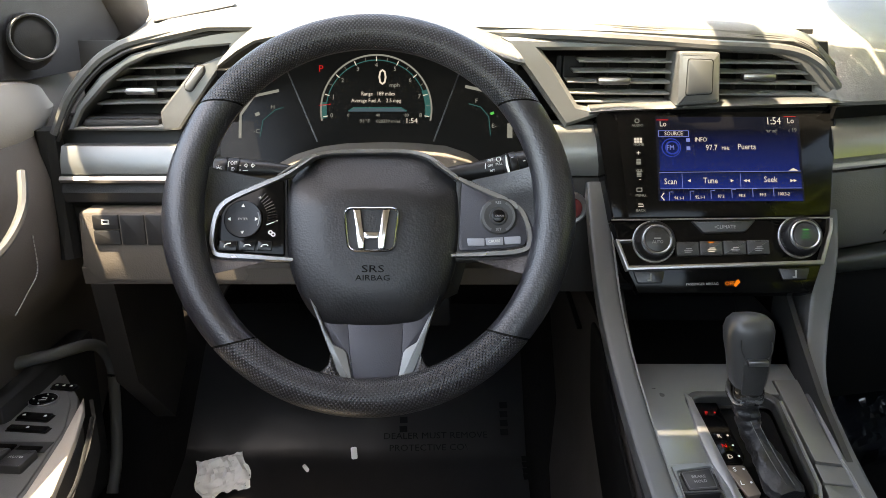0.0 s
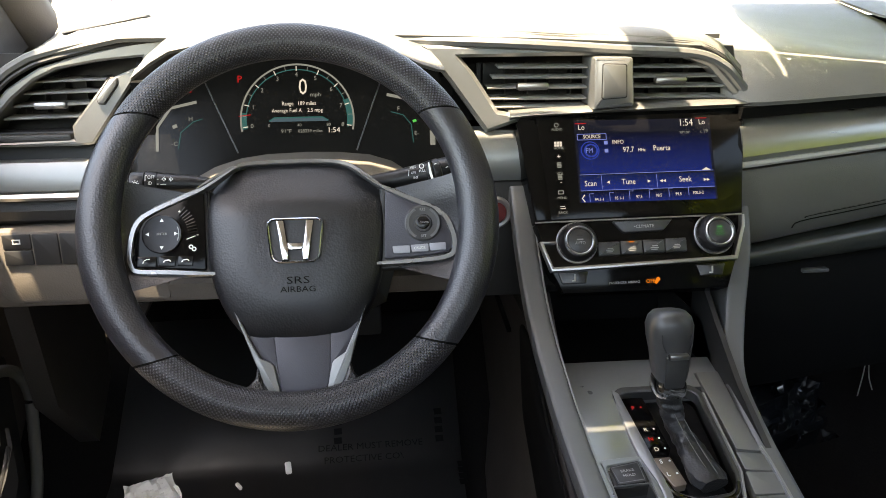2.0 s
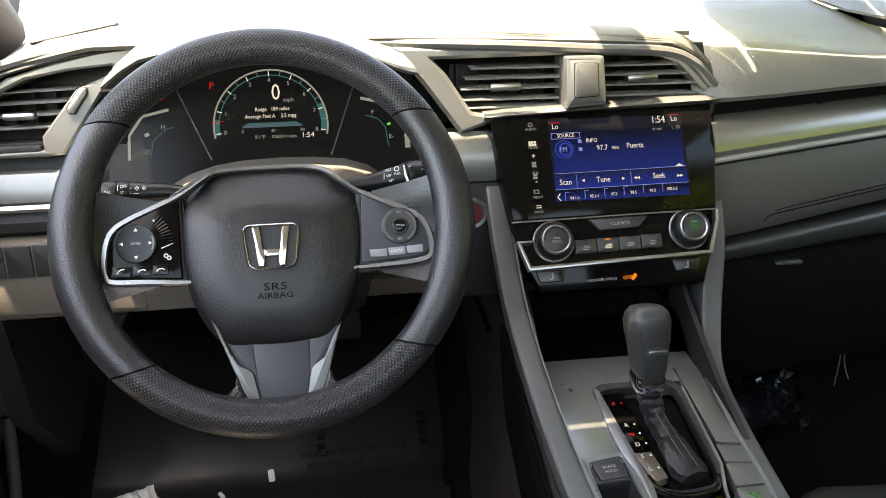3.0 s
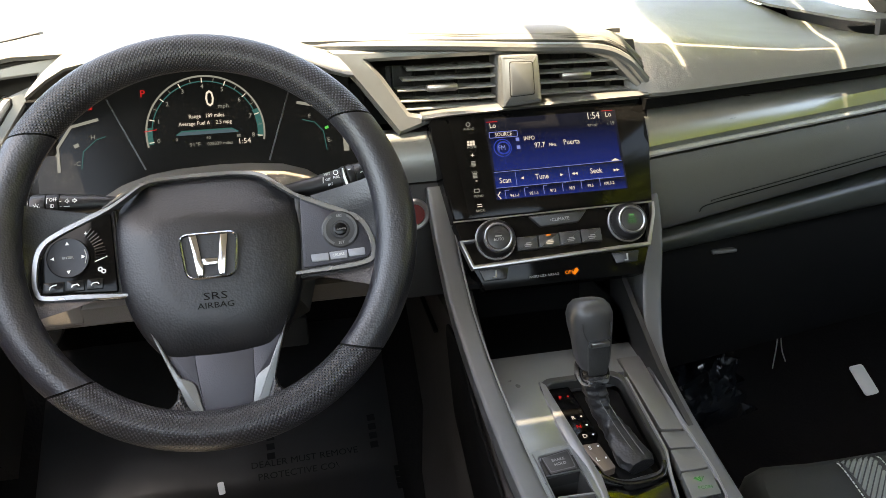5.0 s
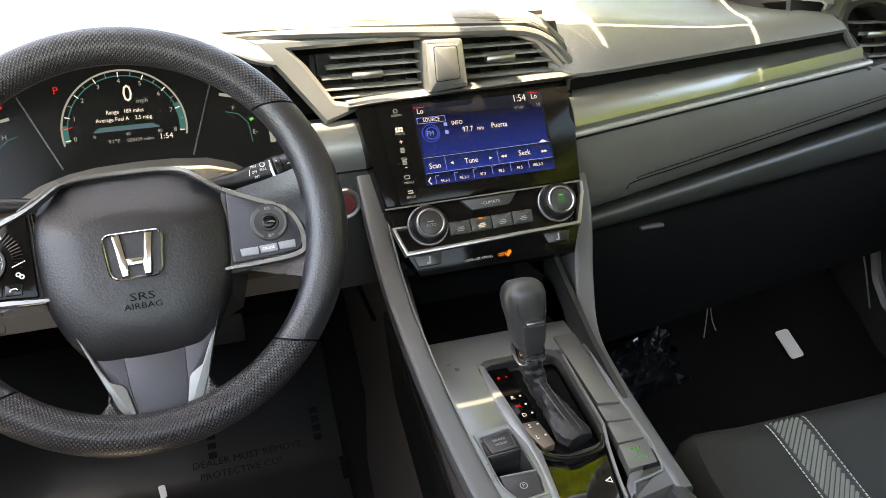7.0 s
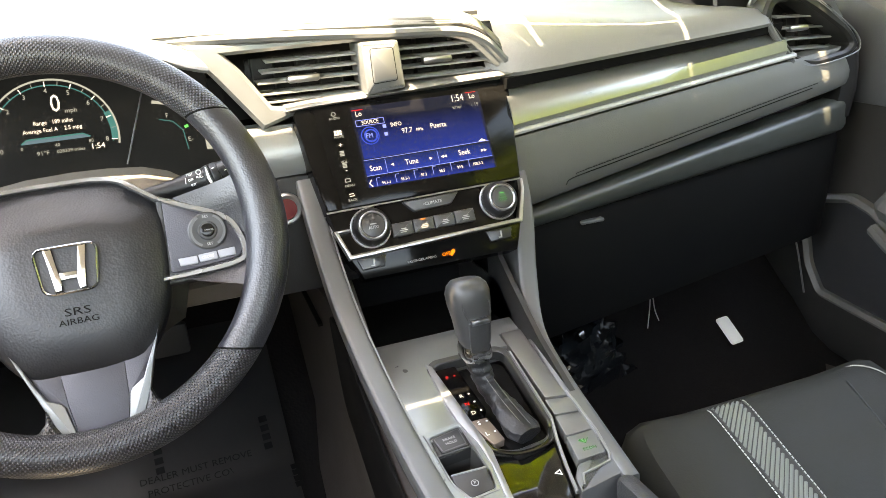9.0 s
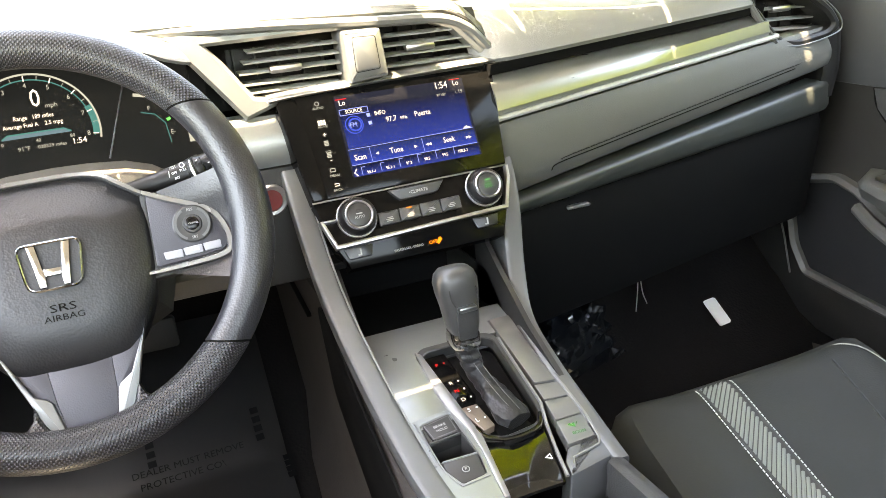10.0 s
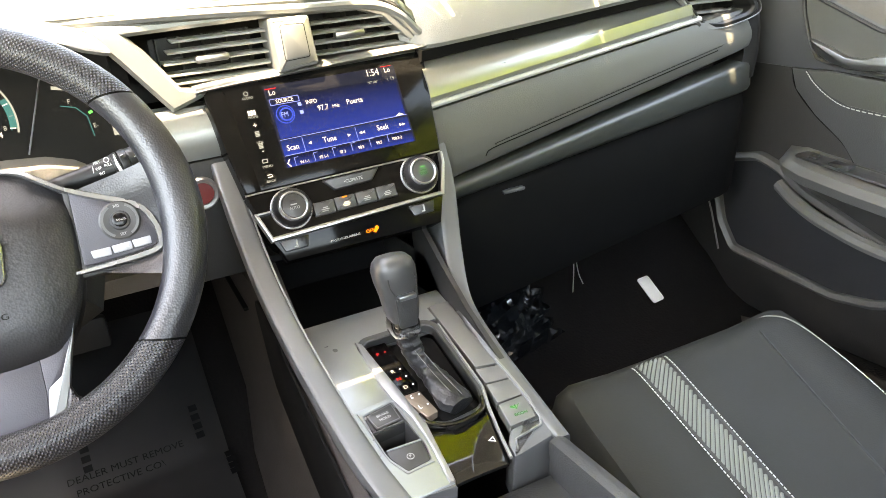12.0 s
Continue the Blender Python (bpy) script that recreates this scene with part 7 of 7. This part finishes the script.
lev = R([(0.1680, 0.6165), (0.1324, 0.6040), (0.1028, 0.5915), (0.0761, 0.5890), (0.0536, 0.5946), (0.0300, 0.5960), (-0.05, 0.588), (-0.05, 0.566), (0.0300, 0.5735), (0.052, 0.5760), (0.0703, 0.5736), (0.1017, 0.5762), (0.131, 0.5835), (0.1580, 0.5985)])
part("door_pull", plate(rounded(lev, 0.003), 0.0080, 0.0190, 0.0018), BRIGHT, dr, "satin chrome door handle", m=YZ)
# thin chrome bar modelling the glint along the door seal
part("sill_glint", tube([(1.075, 0.315, 0.368), (1.076, 0.30, 0.32), (1.078, 0.286, 0.255)], 0.0016, 6), BRIGHT, dr, "bright bar standing in for a glint on the door seal")
part("scuff_plate", tube([(1.05, 0.62, 0.27), (1.055, 0.45, 0.17), (1.06, 0.25, 0.145), (1.06, 0.0, 0.135), (1.06, -0.4, 0.135)], 0.016, 8, flat=0.7), TUNNEL, dr)

dr.matrix_basis = RIGHT_VIEW_FIT

# ---- floor things ----
SCRAPS = ((-0.072, 0.365, 12, 0.85), (-0.142, 0.340, 60, 0.6))
fm = thing("floor_sheet", "dark protective paper sheet with print on the driver's floor", "floor mat")


def sheet_z(x, y):
    """Height of the sheet: flat under the seat, then up the toe board, with soft wrinkles."""
    z = 0.09 + 0.002 * max(0.0, min(1.0, (y - 0.1) / 0.12)) if y < 0.22 else 0.092 + 0.307 * (y - 0.22) if y < 0.36 else 0.135 + 0.879 * (y - 0.36)
    return z + 0.0055 + 0.003 * noise.noise(Vector((9 * x, 7 * y, 0.3))) + 0.0022 * abs(noise.noise(Vector((30 * x + 12 * y, 22 * y - 9 * x, 1.7))))


part("paper", sheet([[(x, y, sheet_z(x, y)) for x in [-0.33 + 0.0130 * i for i in range(41)]] for y in [-0.3 + 0.02 * i for i in range(21)] + [0.11 + 0.011 * i for i in range(42)]], 0.001), MATP, fm)
INK = mat("faded_black_ink", (0.004, 0.004, 0.004), 0.7, spec=0.1)
for body, x, y in (("DEALER MUST REMOVE", 0.052, 0.3850), ("PROTECTIVE COVER", 0.052, 0.3715)):
    lettering(body, 0.0140, Matrix.Translation((x, y, sheet_z(x, y) + 0.0030)) @ pose(0, 0, 0, 41.3, 0, 2), INK, fm, "print", width=1.1)
for x, y, n in ((0.002, 0.405, 3), (0.158, 0.407, 4), (0.189, 0.342, 4)):
    for k in range(n):
        v = y + 0.011 * (k - (n - 1) / 2)
        part("print_bar", plate(rect(0.012, 0.010), 0, 0.0004, 0), INK, fm, m=Matrix.Translation((x, v, sheet_z(x, v) + 0.0026)) @ pose(0, 0, 0, 41.3 if v > 0.36 else 17, 0, 6))
# white sheet added in place of the sun patch on the driver's floor
crumple = bmesh.new()
bmesh.ops.create_grid(crumple, x_segments=18, y_segments=18, size=0.034)
for v in crumple.verts:
    v.co.x += 0.018 * noise.noise(v.co * 22)
    v.co.z = 0.014 * abs(noise.noise(v.co * 55)) + 0.004 * noise.noise(v.co * 130)
tagged(part("floor_sun_patch", crumple, PAPER, m=Matrix.Translation((-0.262, 0.322, 0.136)) @ pose(0, 0, 0, 22, 0, 28)), "crumpled white sheet standing in for the sun patch on the driver's floor", "paper")
for x, y, a, k in SCRAPS:
    tagged(part("paper_scrap", plate(rounded(rect(0.011 * k, 0.022 * k), 0.003), 0, 0.0015, 0.0004), PAPER, m=Matrix.Translation((x, y, sheet_z(x, y) + 0.003)) @ pose(0, 0, 0, 41, 0, a)), "tiny torn scrap of white paper on the floor sheet", "paper scrap", "scraps on the floor")
# white plate added in place of the light patch on the passenger carpet
tagged(part("bright_floor_patch", plate(rounded(rect(0.030, 0.056), 0.006), 0, 0.002, 0.0005), PAPER, m=Matrix.Translation((1.007, 0.387, 0.1620)) @ pose(0, 0, 0, 41, 0, 8)), "small white plate standing in for the bright patch on the carpet", "paper tag")
bag = bmesh.new()
bmesh.ops.create_grid(bag, x_segments=26, y_segments=26, size=0.085)
for v in bag.verts:
    r = Vector((v.co.x, v.co.y, 0)).length / 0.085
    v.co.z = 0.05 * abs(noise.noise(v.co * 28)) + 0.03 * noise.noise(v.co * 60) + 0.04 * max(0, 1 - r * r)
tagged(part("plastic_bag", bag, mat("black_film", (0.008, 0.01, 0.012), 0.18, spec=0.8), m=Matrix.Translation((0.70, 0.42, 0.19)) @ pose(0, 0, 0, 42, 0, 15)), "crumpled shiny black plastic bag on the carpet", "plastic bag")
tagged(part("wire", tube(spline([(0.853, 0.420, 0.190), (0.858, 0.42, 0.235), (0.860, 0.42, 0.285), (0.863, 0.42, 0.262), (0.868, 0.42, 0.225), (0.877, 0.42, 0.200)], 6), 0.0010, 6), PRINT), "thin pale wire loop standing on the dark carpet", "wire")
pedal = thing("brake_pedal", "black rubber brake pedal under the dashboard", "pedal")
part("pad", box((0.03, 0.50, 0.33), (0.09, 0.02, 0.05), 0.006), DARKP, pedal)
part("arm", tube([(0.03, 0.51, 0.34), (0.03, 0.56, 0.46), (0.03, 0.58, 0.6)], 0.008, 8), DARKP, pedal)

# unseen trees and hedge beside the car, added for the green reflections in the trim
def foliage(name, label, category, centre, radii, n, leaf, seed, kind="", material=None):
    rnd = random.Random(seed)
    top = thing(name, label, category, at(*centre), kind=kind)
    bm = bmesh.new()
    for _ in range(n):
        d = Vector((rnd.gauss(0, 1), rnd.gauss(0, 1), rnd.gauss(0, 1))).normalized() * (0.55 + 0.5 * rnd.random() ** 0.6)
        c = Vector((d.x * radii[0], d.y * radii[1], d.z * radii[2]))
        c += 0.25 * min(radii) * Vector((noise.noise(c * 0.9), noise.noise(c * 0.9 + Vector((7, 0, 0))), noise.noise(c * 0.9 + Vector((0, 7, 0)))))
        a = Vector((rnd.gauss(0, 1), rnd.gauss(0, 1), rnd.gauss(0, 1) * 0.5)).normalized() * leaf
        b = a.cross(Vector((rnd.gauss(0, 1), rnd.gauss(0, 1), rnd.gauss(0, 1)))).normalized() * leaf * 0.55
        v = [bm.verts.new(c + q) for q in (-a, -b * 0.9, a, b)]
        bm.faces.new(v)
    part("crown", bm, material or LIME, top, smooth=False)
    return top


tree = foliage("tree", "broad tree with dense green leaves", "tree", (8.5, -7.5, 3.2), (3.2, 3.5, 2.6), 7000, 0.25, 3, material=LEAF)
BARK = mat("bark", (0.12, 0.09, 0.07), 0.9, bump=0.6, grain=60)
part("trunk", tube([(0.1, 0.1, -3.5), (0.0, 0.05, -2.0), (0.05, 0.0, -0.8), (0, 0, 0.9)], lambda t: 0.13 - 0.09 * t, 10), BARK, tree)
for k in range(6):
    a = math.tau * k / 6
    part("limb", tube([(0, 0, -1.2 + 0.2 * k), (0.5 * math.cos(a), 0.5 * math.sin(a), -0.6 + 0.2 * k), (1.1 * math.cos(a), 1.1 * math.sin(a), 0.2 * k)], lambda t: 0.05 - 0.035 * t, 6), BARK, tree)
hedge = foliage("hedge", "tall yellow-green hedge, unseen, added for the lime reflection in the trim", "hedge", (4.2, -3.6, 0.85), (0.6, 2.6, 1.35), 8000, 0.09, 5)
part("stem", tube([(0, -2.0, -0.7), (0.1, 0, -0.3), (0, 2.0, -0.6)], 0.05, 6), BARK, hedge)
for k, (x, y) in enumerate(((9.0, 0.5), (6.5, -14.0))):
    t2 = copy_thing(tree, at(x, y, 3.2, 70 * (k + 1)))
